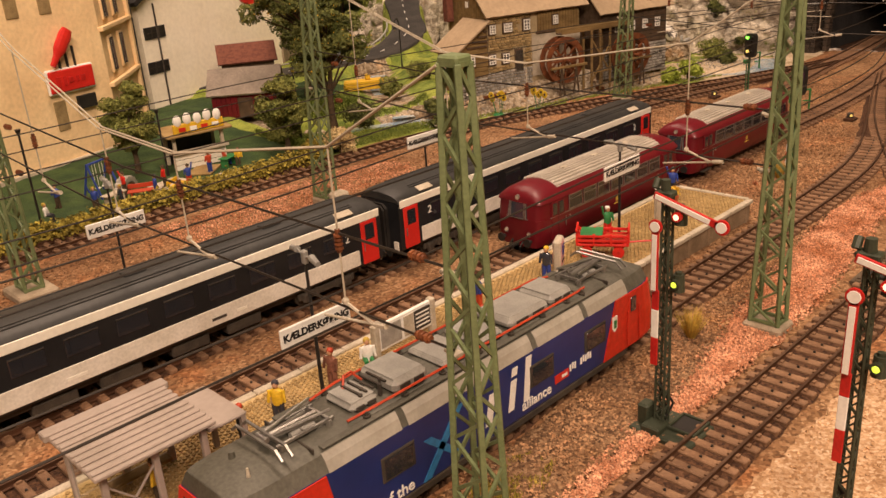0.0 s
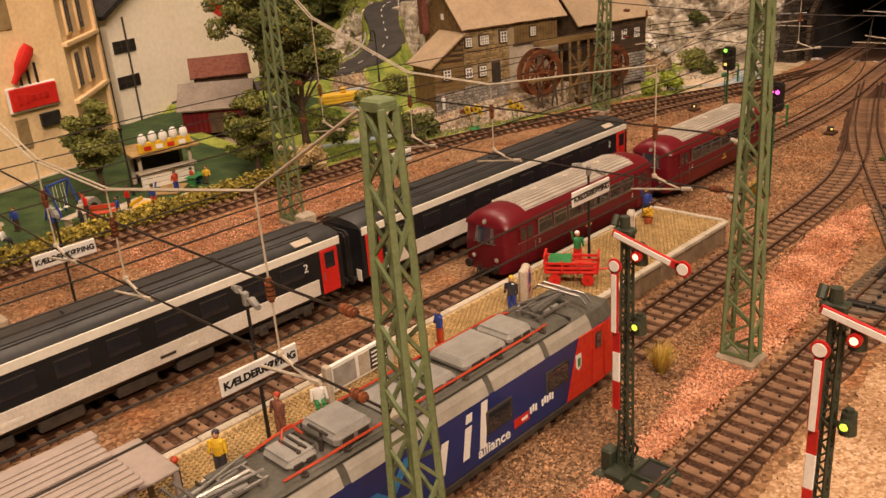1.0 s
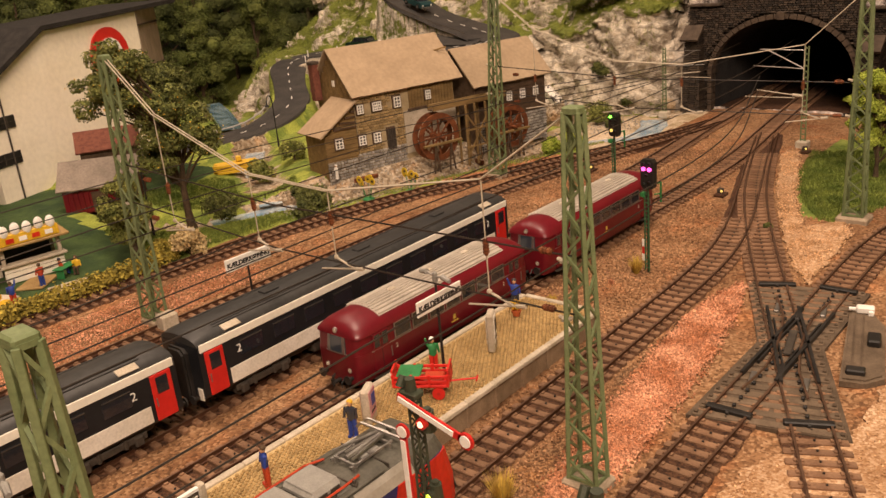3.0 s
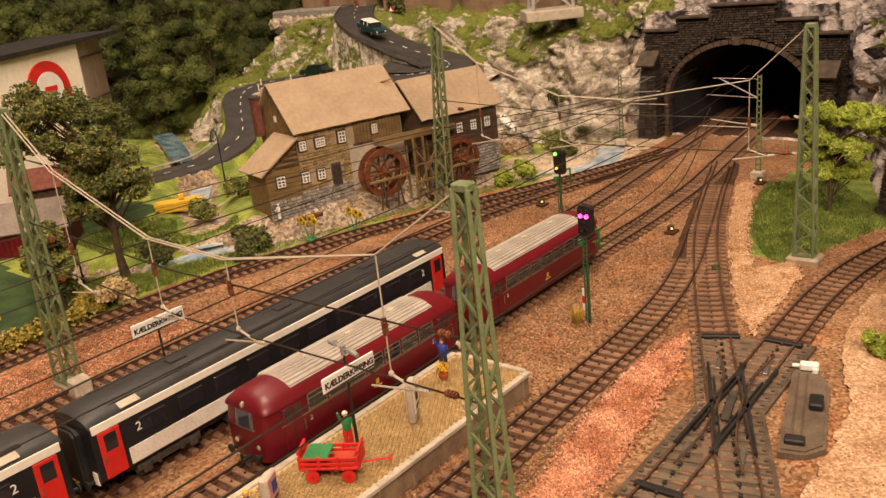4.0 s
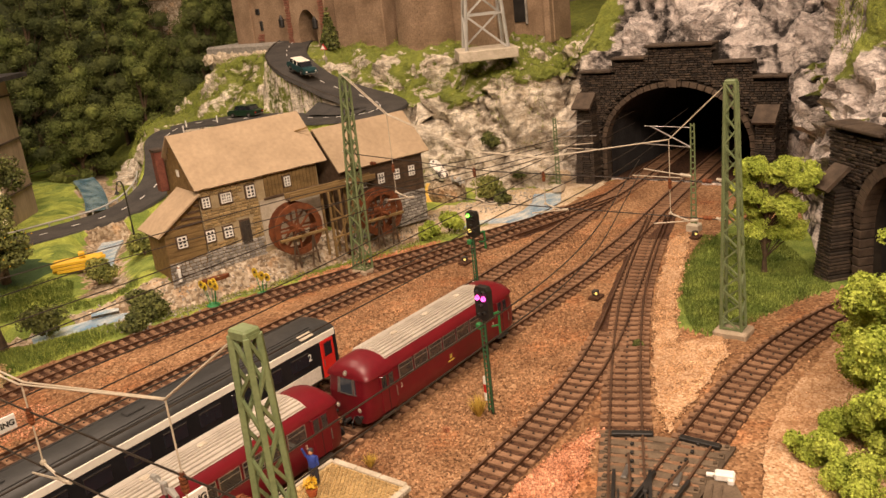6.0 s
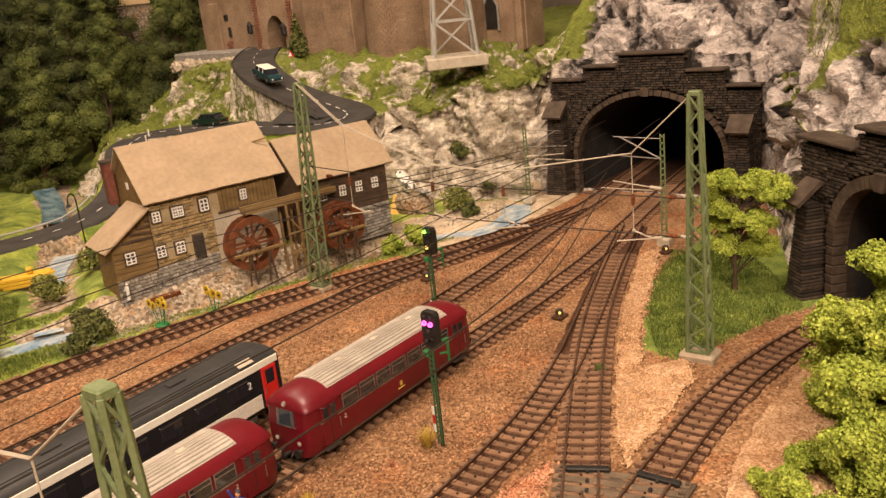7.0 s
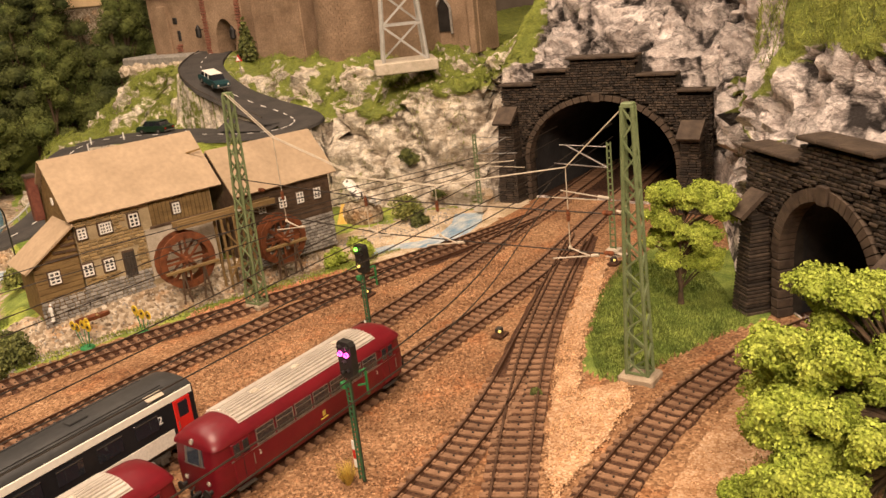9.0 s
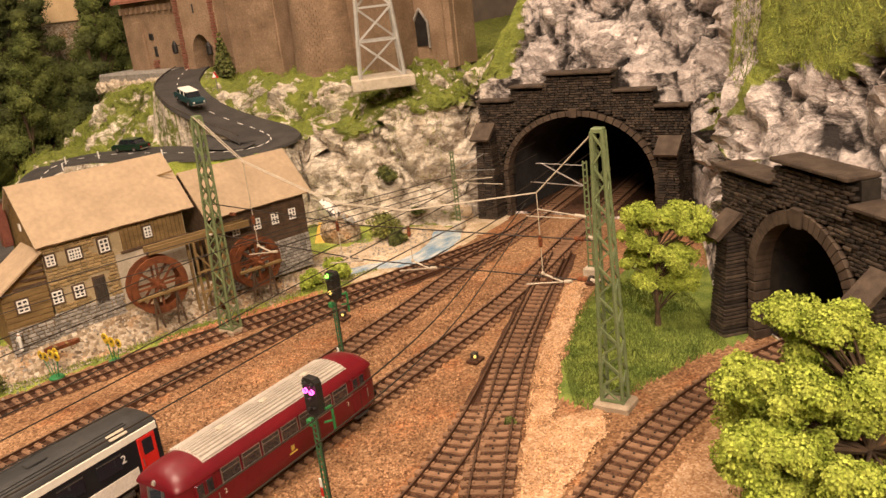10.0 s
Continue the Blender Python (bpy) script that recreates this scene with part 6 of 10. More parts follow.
# ---- colour-light signals ----
def light_signal(m, lamps, label):
    t = thing("light_signal", m, label, "light signal", "light signals")
    G().beam((0, 0, 0), (0, 0, 0.064), 0.0014, 0.0014).make("post", M_MASTDARK, t)
    for y in (-0.0014, 0.0016):
        G().beam((-0.0014, y, 0.002), (-0.0014, y, 0.058), 0.0007).make("ladder_rail", M_LADDER, t)
    g = G()
    for k in range(19):
        z = 0.004 + 0.0029 * k
        g.beam((-0.0014, -0.0014, z), (-0.0014, 0.0016, z), 0.0006)
    g.make("ladder_rungs", M_LADDER, t)
    for z, mm in ((0.022, M_WHITE), (0.0165, M_SIGNALRED), (0.0115, M_WHITE)):
        G().box((-0.0020, 0.0028, z), (0.0005, 0.0017, 0.0052), bev=0.0001).make("mast_plate", mm, t)
    G().box((-0.0012, 0.0030, 0.0560), (0.0034, 0.0034, 0.0036), bev=0.0004).make("cable_box", M_GREEN, t, "green cable box")
    # oblong screen with chamfered corners, facing -x
    w, h = 0.0050, 0.0100
    out = [(-w + 0.0015, -h), (w - 0.0015, -h), (w, -h + 0.002), (w, h - 0.002), (w - 0.0015, h), (-w + 0.0015, h), (-w, h - 0.002), (-w, -h + 0.002)]
    G().prism(out, 0.0040, Matrix.Translation((-0.0010, 0.0, 0.0700)) @ pose(0, 0, 0, 0, 0, -90)).make("signal_screen", M_BLACK, t, "black signal screen")
    for y, z in ((-0.0023, 0.0768), (0.0023, 0.0768), (-0.0023, 0.0735), (0.0023, 0.0735), (0.0, 0.0690), (-0.002, 0.0645), (0.002, 0.0630)):
        hood = G()
        ring = [(y + 0.0013 * math.cos(a), z + 0.0013 * math.sin(a)) for a in [math.pi * k / 8 for k in range(9)]]
        hood.loft([[(xx, yy, zz) for yy, zz in ring] for xx in (-0.0009, -0.0028)], closed=False, caps=False)
        hood.make("lens_hood", M_BLACK, t)
        G().ball((-0.0011, y, z), 0.0009, 8, 5).make("dark_lens", M_PANE, t)
    for y, z, mm in lamps:
        G().ball((-0.0016, y, z), 0.0014, 10, 6).make("lit_lens", mm, t)
    p = G()
    p.beam((0.002, -0.0035, 0.0560), (0.006, -0.0060, 0.0560), 0.0008)
    p.beam((0.006, -0.0060, 0.0500), (0.006, -0.0060, 0.0640), 0.0010)
    p.beam((0.002, -0.0060, 0.0640), (0.006, -0.0060, 0.0640), 0.0010)
    p.make("work_platform", M_GREEN, t, "green work platform rail")
    return t


light_signal(at(0.0, 0.0, 0, -8), [(0.0023, 0.0735, M_PINKLAMP), (-0.0023, 0.0735, M_PINKLAMP)], "black light signal showing two pink-red lights")
light_signal(at(0.131, 0.0985, 0, -8), [(0.0023, 0.0768, M_GREENLAMP), (0.0018, 0.0650, M_YELLOWLAMP)], "black light signal showing green over yellow")


def dwarf_lamp(m):
    t = thing("ground_lamp", m, "small brown turnout lamp box with a lit amber lens", "turnout lamp", "turnout lamps")
    G().box((0, 0, 0.0012), (0.011, 0.009, 0.0024), bev=0.0005).make("base", M_TRACKBED, t)
    G().box((0.001, 0.001, 0.0044), (0.0050, 0.0045, 0.0040), bev=0.0006).make("housing", M_SKIRT, t)
    G().ball((-0.0020, -0.0012, 0.0046), 0.0011, 8, 5).make("lens", M_YELLOWLAMP, t)
    return t


dwarf_lamp(at(0.187, 0.028))
dwarf_lamp(at(0.220, 0.176))
dwarf_lamp(at(0.352, 0.012))


# ---- double slip fittings ----
def slip():
    """Two tracks crossing at 25 degrees on long shared sleepers."""
    t = thing("double_slip", at(-0.066, -0.1180), "dark double-slip crossing with black frog rails on long sleepers", "track crossing")
    half = radians(12.2)
    w = Vector((math.cos(half), math.sin(half), 0))
    u = Vector((-w.y, w.x, 0))
    up = Vector((0, 0, 1))
    reach = lambda a: 0.0150 + abs(a) * 0.218
    ends = (-0.088, -0.060, -0.030, 0.0, 0.030, 0.060, 0.084)
    outline = [w * a + u * (reach(a) + 0.002) for a in ends] + [w * a - u * (reach(a) + 0.002) for a in reversed(ends)]
    n = len(outline)
    G().add([p + up * z for z in (0.0, 0.0019) for p in outline], [tuple(range(n, 2 * n))] + [(k, (k + 1) % n, n + (k + 1) % n, n + k) for k in range(n)]).make("base_plate", M_SLIP, t)
    tie = pose(0, 0, 0, 0, 0, math.degrees(half))
    for k in range(21):
        a = -0.085 + 0.0083 * k
        sl = G().box(w * a + up * 0.0017, (0.0050, 2 * reach(a), 0.0020), tie, bev=0.0003).make("sleeper", M_SLIPTIE, t)
        for v in ((1, 0, 0), (math.cos(2 * half), math.sin(2 * half), 0)):
            c = Vector(v) * a
            G().box(c + up * 0.0036, (0.0022, 0.0018, 0.0016), tie, bev=0.0004).make("stud_block", M_BLACK, sl)
        for sd in (-1, 1):
            G().box(w * a + u * sd * (reach(a) - 0.0016) + up * 0.0030, (0.0024, 0.0018, 0.0012), tie).make("chair", M_SLIP, sl)
    dirs = [Vector((1, 0, 0)), Vector((math.cos(2 * half), math.sin(2 * half), 0))]
    for v in dirs:
        q = Vector((-v.y, v.x, 0))
        for sd in (-1, 1):
            a0, a1 = q * sd * GAUGE / 2 - v * 0.046 + up * 0.0040, q * sd * GAUGE / 2 + v * 0.046 + up * 0.0040
            G().beam(a0, a1, 0.0016, 0.0026).make("stock_rail", M_BLACK, t)
            g = q * sd * (GAUGE / 2 - 0.0024)
            G().beam(g - v * 0.030 + up * 0.0037, g + v * 0.030 + up * 0.0037, 0.0009, 0.0020).make("frog_rail", M_BLACK, t)
    for sd in (-1, 1):
        pts = [u * sd * f + w * a + up * 0.0045 for a, f in ((-0.060, 0.0150), (-0.034, 0.0080), (-0.012, 0.0060), (0.012, 0.0060), (0.034, 0.0080), (0.060, 0.0150))]
        G().path(pts, 0.0007, 5).make("switch_blade", M_RAILTOP, t)
        G().box(w * sd * 0.0365 + up * 0.0042, (0.016, 0.0030, 0.0024), tie, bev=0.0006).make("crossing_nose", M_BLACK, t)
        for e in (-1, 1):
            G().box(w * e * 0.045 + u * sd * 0.0125 + up * 0.0034, (0.012, 0.0030, 0.0016), tie, bev=0.0004).make("slide_plate", M_STEEL, t)
    G().box(up * 0.0038, (0.030, 0.0042, 0.0016), tie, bev=0.0004).make("check_rail", M_SKIRT, t)
    for v in dirs:
        for e in (-1, 1):
            rz = math.degrees(math.atan2(v.y, v.x))
            G().box(v * e * 0.083 + up * 0.0036, (0.0040, 0.022, 0.0024), pose(0, 0, 0, 0, 0, rz), bev=0.0005).make("tie_bar", M_BLACK, t)
    return t


slip()


def point_motor():
    t = thing("point_motor", at(-0.048, -0.1500, 0, 14), "flat brown point motor with a white plug and black caps", "point motor")
    out = [(-0.046, -0.002), (-0.038, -0.0105), (0.024, -0.0105), (0.040, -0.004), (0.040, 0.008), (-0.046, 0.010)]
    G().prism(out, 0.0030, pose(0, 0, 0.0032, -90, 0, 0)).make("housing", M_SLIPTIE, t)
    G().prism([(x * 0.95, y * 0.86) for x, y in out], 0.0007, pose(0, 0, 0.0040, -90, 0, 0)).make("lid", M_SLIPTIE, t)
    for y in (0.0005, 0.0048):
        G().box((0.0, y, 0.0043), (0.066, 0.0008, 0.0006)).make("lid_rib", M_SLIP, t)
    G().box((0.000, -0.0050, 0.0058), (0.012, 0.0066, 0.0040), bev=0.0008).make("black_cap", M_BLACK, t)
    G().box((-0.037, 0.003, 0.0052), (0.006, 0.009, 0.0030), bev=0.0006).make("black_cap", M_BLACK, t)
    p = G().box((0.0385, 0.000, 0.0062), (0.0052, 0.0095, 0.0042), bev=0.0008)
    p.tube((0.0385, 0.0045, 0.006), (0.0385, 0.0085, 0.006), 0.0011, n=8)
    p.box((0.0360, -0.003, 0.005), (0.003, 0.003, 0.003), bev=0.0005)
    p.make("white_plug", M_WHITE, t, "white cable plug")
    return t


point_motor()


# ---- station signs and lamps ----
def station_sign(m, post_h, board_z, lamps, label):
    t = thing("station_sign", m, label, "station sign", "station signs")
    G().tube((0, 0, 0), (0, 0, post_h), 0.00085, 0.0006, 8).make("post", M_BLACK, t)
    G().tube((0, 0, 0), (0, 0, 0.003), 0.0017, 0.0012, 8).make("post_foot", M_BLACK, t)
    b = G().box((0, -0.0014, board_z), (0.0335, 0.0011, 0.0080), bev=0.0003).make("board", M_WHITE, t, "white name board")
    letters("KÆLDERKØBING", 0.0041, M_BLACK, Matrix.Translation((0, -0.0021, board_z - 0.0002)) @ NEAR, b, weight=0.00016)
    if lamps:
        G().box((0, 0, post_h), (0.0024, 0.0024, 0.0055), bev=0.0005).make("lamp_bracket", M_ROOFBOX, t)
        for s in (-1, 1):
            a = G().tube((0, 0, post_h), (s * 0.0012, s * 0.0060, post_h + 0.0015), 0.0005, n=6)
            a.tube((s * 0.0012, s * 0.0060, post_h + 0.0015), (s * 0.0024, s * 0.0115, post_h + 0.0005), 0.0015, 0.0011, 8)
            a.make("lamp_head", M_ROOFBOX, t, "grey lamp head, unlit")
    return t


station_sign(at(-0.418, 0.0080, PZ), 0.0620, 0.0340, True, "white station name sign on a platform lamp post")
station_sign(at(-0.2080, 0.0075, PZ), 0.0560, 0.0445, True, "white station name sign on a slim platform lamp post")
station_sign(at(-0.2125, 0.1560), 0.0590, 0.0570, False, "white station name sign between the coaches and outer track")
station_sign(at(-0.4080, 0.2010), 0.0700, 0.0470, True, "white station name sign beside the outer track")

# ---- road, water ----
def ribbon(name, pts, half, lift, material, label, category, kind="structure", z_of=None):
    p = [Vector(q) for q in pts]
    line = []
    for i in range(len(p) - 1):
        p0, p1, p2, p3 = p[max(0, i - 1)], p[i], p[i + 1], p[min(len(p) - 1, i + 2)]
        for k in range(10):
            t = k / 10
            line.append(0.5 * ((2 * p1) + (p2 - p0) * t + (2 * p0 - 5 * p1 + 4 * p2 - p3) * t * t + (3 * p1 - p0 - 3 * p2 + p3) * t ** 3))
    line.append(p[-1])
    rings = []
    for i, c in enumerate(line):
        d = line[min(i + 1, len(line) - 1)] - line[max(i - 1, 0)]
        s = Vector((-d.y, d.x, 0)).normalized()
        h = half(i / len(line)) if callable(half) else half
        rings.append([c + s * u * h + Vector((0, 0, lift - (0.003 if abs(u) == 1 else 0))) for u in (-1, -0.96, -0.5, 0, 0.5, 0.96, 1)])
    ob = G().loft(rings, closed=False, caps=False).make(name, material, smooth=True)
    tagged(ob, label, category, kind=kind)
    return ob, line


road, ROADLINE = ribbon("road", ROAD, lambda s: ROAD_HALF + road_extra(s), 0.0006, M_ASPHALT, "dark asphalt mountain road with white dashes", "road")
for i in range(3, len(ROADLINE) - 4, 4):
    a, b = ROADLINE[i], ROADLINE[i + 1]
    d = (b - a).normalized()
    G().beam(a + Vector((0, 0, 0.0011)), a + d * 0.009 + Vector((0, 0, 0.0011)), 0.0011, 0.0004).make("road_dash", M_WHITE, road)
for i in (92, 108, 119, 128):
    a, b = ROADLINE[i], ROADLINE[i + 1]
    s = Vector((-(b - a).y, (b - a).x, 0)).normalized()
    G().box(a + s * 0.024 + Vector((0, 0, 0.0053)), (0.0014, 0.0014, 0.0100), bev=0.0002).make("marker_post", M_WHITE, road)
# banked surface that joins the two lanes inside the hairpin
bend = []
for k in range(9):
    y = 0.560 - 0.088 * k / 8
    up = min(ROADLINE[:62], key=lambda q: abs(q.y - y) + (0.5 if q.x < 0.44 else 0))
    lo = min(ROADLINE[62:100], key=lambda q: abs(q.y - y) + (0.5 if q.x > 0.44 else 0))
    bend.append([Vector((lo.x + (up.x - lo.x) * f, y, lo.z + (up.z - lo.z) * f + 0.0009)) for f in (0.10, 0.3, 0.5, 0.7, 0.9)])
G().loft(bend, closed=False, caps=False).make("road_bend", M_ASPHALT, road, smooth=True)
# dark kerb along the drop
kerb = G()
side = [ROADLINE[i] + Vector((-(ROADLINE[i + 1] - ROADLINE[i]).y, (ROADLINE[i + 1] - ROADLINE[i]).x, 0)).normalized() * -0.0305 + Vector((0, 0, 0.001)) for i in range(0, 52)]
kerb.path(side, 0.0012, 5).make("road_kerb", M_SKIRT, road)
# guard rail on the low stretch
rail_pts = [ROADLINE[i] + Vector((0, 0, 0.0052)) + Vector((-(ROADLINE[i + 1] - ROADLINE[i]).y, (ROADLINE[i + 1] - ROADLINE[i]).x, 0)).normalized() * -0.0305 for i in range(146, 188, 3)]
gr = tagged(new("guard_rail"), "grey steel guard rail along the low road", "guard rail")
G().path(rail_pts, 0.0011, 6).make("rail_band", M_GREYSTEEL, gr)
for q in rail_pts:
    G().box(q - Vector((0, 0, 0.003)), (0.0012, 0.0012, 0.007)).make("rail_post", M_GREYSTEEL, gr)

ribbon("mill_pond", [(0.476, 0.238, -0.004), (0.440, 0.219, -0.004), (0.402, 0.211, -0.0043), (0.366, 0.220, -0.0047), (0.347, 0.246, -0.0051), (0.335, 0.268, -0.0055)],
       lambda s: 0.024 if s < 0.35 else 0.024 - 0.018 * (s - 0.35), 0.0, M_WATER, "pale blue brushed resin mill pond", "pond")
ribbon("mill_stream", [(0.045, 0.362, -0.005), (0.0, 0.400, -0.005), (-0.06, 0.425, -0.005)], 0.015, 0.0, M_WATER, "pale blue brushed resin mill stream", "stream")
ribbon("brook", [(0.275, 0.895, 0.024), (0.255, 0.845, 0.018), (0.225, 0.785, 0.012), (0.195, 0.735, 0.010)], 0.015, 0.004, M_BROOK, "blue resin brook with small falls", "brook")
ribbon("brook", [(0.13, 0.60, 0.004), (0.08, 0.54, 0.003), (0.03, 0.46, -0.002), (0.0, 0.41, -0.004)], 0.012, 0.003, M_WATER, "blue resin brook in a sandy bed", "brook")


# ---- plants ----
def leaves(g, c, r, n, size, rnd, squash=0.8, shell=0.55, mi=0, core=False):
    """A ragged clump of flakes round c, each turned loosely outwards; core adds the dense foam inside."""
    if n < 1:
        return
    rg = np.random.default_rng(rnd.randrange(1 << 30))
    ph = rg.uniform(0, 6.28, 4)
    a, u = rg.uniform(0, 2 * math.pi, n), rg.uniform(-1, 1, n)
    w = np.sqrt(1 - u * u)
    lump = 1 + 0.20 * np.sin(3 * a + ph[0]) * w + 0.16 * np.sin(5 * u + ph[1]) + 0.10 * np.sin(7 * a + 4 * u + ph[2])
    rr = r * lump * (shell + (1 - shell) * np.sqrt(rg.random(n)))
    out = np.stack([w * np.cos(a), w * np.sin(a), u], 1)
    p = np.array(tuple(c)) + out * rr[:, None] * np.array([1, 1, squash])
    nrm = 0.75 * out + rg.normal(0, 0.55, (n, 3)) + np.array([0, 0, 0.25])
    nrm /= np.linalg.norm(nrm, axis=1)[:, None]
    t1 = np.cross(nrm, rg.normal(0, 1, (n, 3)))
    t1 /= np.linalg.norm(t1, axis=1)[:, None]
    t2 = np.cross(nrm, t1)
    s = (size * rg.uniform(0.6, 1.3, n))[:, None]
    q = np.stack([p + s * (x * t1 + y * t2 + z * nrm) for x, y, z in ((-1, -0.6, 0), (0.7, -0.8, 0.25), (1, 0.5, 0), (-0.5, 0.8, 0.3))], 1).reshape(-1, 3)
    k = len(g.v)
    g.v.extend(map(tuple, q.tolist()))
    g.f.extend((k + 4 * i, k + 4 * i + 1, k + 4 * i + 2, k + 4 * i + 3) for i in range(n))
    g.m.extend([mi] * n)
    if core:
        b = len(g.v)
        g.ball(c, r * 0.66, 9, 7, (1, 1, squash), mi)
        for i in range(b, len(g.v)):
            d = Vector(g.v[i]) - Vector(c)
            g.v[i] = tuple(Vector(c) + d * (1 + 0.16 * noise.noise(Vector(g.v[i]) * 130)))


def tree(m, h, clumps, material, size, count, label, name="tree", trunk=0.0022, seed=1, lean=0.0, category="tree", fruit=None, core=False):
    """Tapered trunk, limbs to every clump, and a crown of many flakes."""
    rnd = random.Random(seed)
    t = thing(name, m, label, category, "trees")
    tr = G()
    pts, r = [], []
    n = 6
    for k in range(n + 1):
        f = k / n
        pts.append(Vector((lean * f + rnd.uniform(-1, 1) * trunk * 0.4, rnd.uniform(-1, 1) * trunk * 0.4, h * 0.85 * f - 0.002)))
        r.append(trunk * (1.25 - 0.95 * f) * (1.35 if k == 0 else 1))
    for k in range(n):
        tr.tube(pts[k], pts[k + 1], r[k], r[k + 1], 7, caps=False)
    for c, rad in clumps:
        c = Vector(c)
        base = pts[max(1, min(n - 1, int(n * max(0.1, (c.z - rad) / h))))]
        mid = (base + c) / 2 + Vector((0, 0, rad * 0.2))
        tr.tube(base, mid, trunk * 0.45, trunk * 0.3, 5, caps=False)
        tr.tube(mid, c, trunk * 0.3, trunk * 0.12, 5, caps=False)
    tr.make("trunk", M_BARK, t, "brown trunk with limbs")
    g = G()
    total = sum(rad ** 2 for c, rad in clumps)
    for c, rad in clumps:
        leaves(g, c, rad, int(count * rad ** 2 / total), size, rnd, shell=0.70 if core else 0.55, core=core)
    if fruit:
        k0 = len(g.f)
        for c, rad in clumps:
            leaves(g, c, rad * 1.05, int(count * 0.02 * rad ** 2 / total) + 6, size * 0.55, rnd, shell=0.95, mi=1)
    g.make("crown", [material] + ([fruit] if fruit else []), t)
    return t


def clump_ball(rnd, centre, radius, n, squash=0.8, r=(0.35, 0.55)):
    out = []
    for k in range(n):
        a, u = rnd.uniform(0, 6.28), rnd.uniform(-0.9, 1)
        w = math.sqrt(max(0, 1 - u * u))
        d = radius * rnd.uniform(0.35, 0.72)
        out.append(((centre[0] + d * w * math.cos(a), centre[1] + d * w * math.sin(a), centre[2] + d * u * squash), radius * rnd.uniform(*r)))
    return out


rnd = random.Random(11)
# lime-green trees by the tunnels
def tiers(rnd, rows, r, squash=1.0):
    """Clumps gathered on separate boughs; rows hold the bough's middle, reach and number of clumps."""
    out = []
    for c, reach, n in rows:
        for k in range(n):
            a, u = rnd.uniform(0, 6.28), rnd.uniform(-1, 1)
            d = reach * math.sqrt(rnd.random())
            out.append(((c[0] + d * math.cos(a) * 0.7, c[1] + d * math.sin(a), c[2] + reach * 0.42 * u * squash), rnd.uniform(*r)))
    return out


tree(at(0.282, -0.070, 0.004), 0.078, tiers(random.Random(41), [((0.0, 0.008, 0.079), 0.018, 14), ((0.006, -0.022, 0.074), 0.020, 16), ((0.0, 0.016, 0.064), 0.010, 6), ((0.0, -0.018, 0.050), 0.014, 12), ((0.0, 0.014, 0.046), 0.010, 9),
      ((0.004, -0.018, 0.034), 0.012, 10), ((0.0, 0.010, 0.034), 0.009, 7), ((0.0, -0.004, 0.056), 0.012, 8)], (0.0045, 0.0072)),
     M_LEAFLIME, 0.00062, 60000, "lime-green tiered model tree on the grass", seed=4, trunk=0.0015, core=True)
tree(at(0.105, -0.232, 0.0), 0.085, tiers(random.Random(5), [((-0.030, 0.026, 0.074), 0.016, 9), ((0.002, 0.020, 0.086), 0.024, 16), ((-0.046, 0.030, 0.052), 0.020, 13), ((-0.012, 0.034, 0.062), 0.026, 18), ((0.026, 0.020, 0.076), 0.024, 14),
      ((-0.060, 0.026, 0.030), 0.022, 14), ((-0.030, 0.040, 0.034), 0.026, 18), ((0.006, 0.038, 0.042), 0.026, 16), ((-0.070, 0.016, 0.014), 0.020, 10), ((-0.040, 0.030, 0.014), 0.022, 10), ((0.010, -0.010, 0.060), 0.040, 20), ((-0.04, 0.0, 0.045), 0.03, 14)], (0.0045, 0.0105)),
     M_LEAFLIME, 0.00072, 150000, "large lime-green model tree beside the curved track", seed=6, trunk=0.003, core=True)
for k, (x, y, r) in enumerate(((0.030, -0.172, 0.016), (0.008, -0.196, 0.020), (0.055, -0.176, 0.014), (-0.030, -0.205, 0.018))):
    tree(at(x, y, 0.0), r * 1.1, tiers(random.Random(30 + k), [((0, 0, r * 0.55), r * 0.75, 9)], (r * 0.24, r * 0.4)), M_LEAFLIME, 0.0006, 9000, "low lime-green bush at the layout's edge", "bush", 0.0010, seed=20 + k, category="bush", core=True)
# park and stream trees
tree(at(-0.088, 0.415, 0.0), 0.15, tiers(random.Random(8), [((-0.040, 0.0, 0.158), 0.030, 10), ((-0.044, 0.010, 0.132), 0.036, 13), ((-0.020, -0.010, 0.122), 0.026, 9), ((-0.006, -0.006, 0.100), 0.034, 13), ((0.012, 0.0, 0.082), 0.028, 10), ((-0.014, 0.006, 0.078), 0.028, 9)], (0.0060, 0.0115)),
     M_LEAFOLIVE, 0.0011, 26000, "tall olive-green fruit tree with yellow specks", seed=9, trunk=0.003, fruit=M_YELLOW)
tree(at(-0.155, 0.400, 0.0), 0.068, tiers(random.Random(12), [((0, 0, 0.060), 0.016, 7), ((0.004, 0.010, 0.044), 0.022, 9), ((-0.004, -0.012, 0.036), 0.022, 9), ((0, 0.004, 0.024), 0.016, 5)], (0.0055, 0.0095)), M_LEAFMID, 0.0010, 15000, "mid-green park tree behind the hedge", seed=13)
tree(at(-0.275, 0.455, 0.0), 0.075, tiers(random.Random(15), [((0, 0, 0.070), 0.016, 6), ((0.0, 0.008, 0.056), 0.022, 9), ((0.0, -0.010, 0.046), 0.022, 9), ((0, 0.0, 0.034), 0.014, 5)], (0.0055, 0.0095)), M_LEAFMID, 0.0010, 15000, "mid-green tree before the cream building", seed=14)
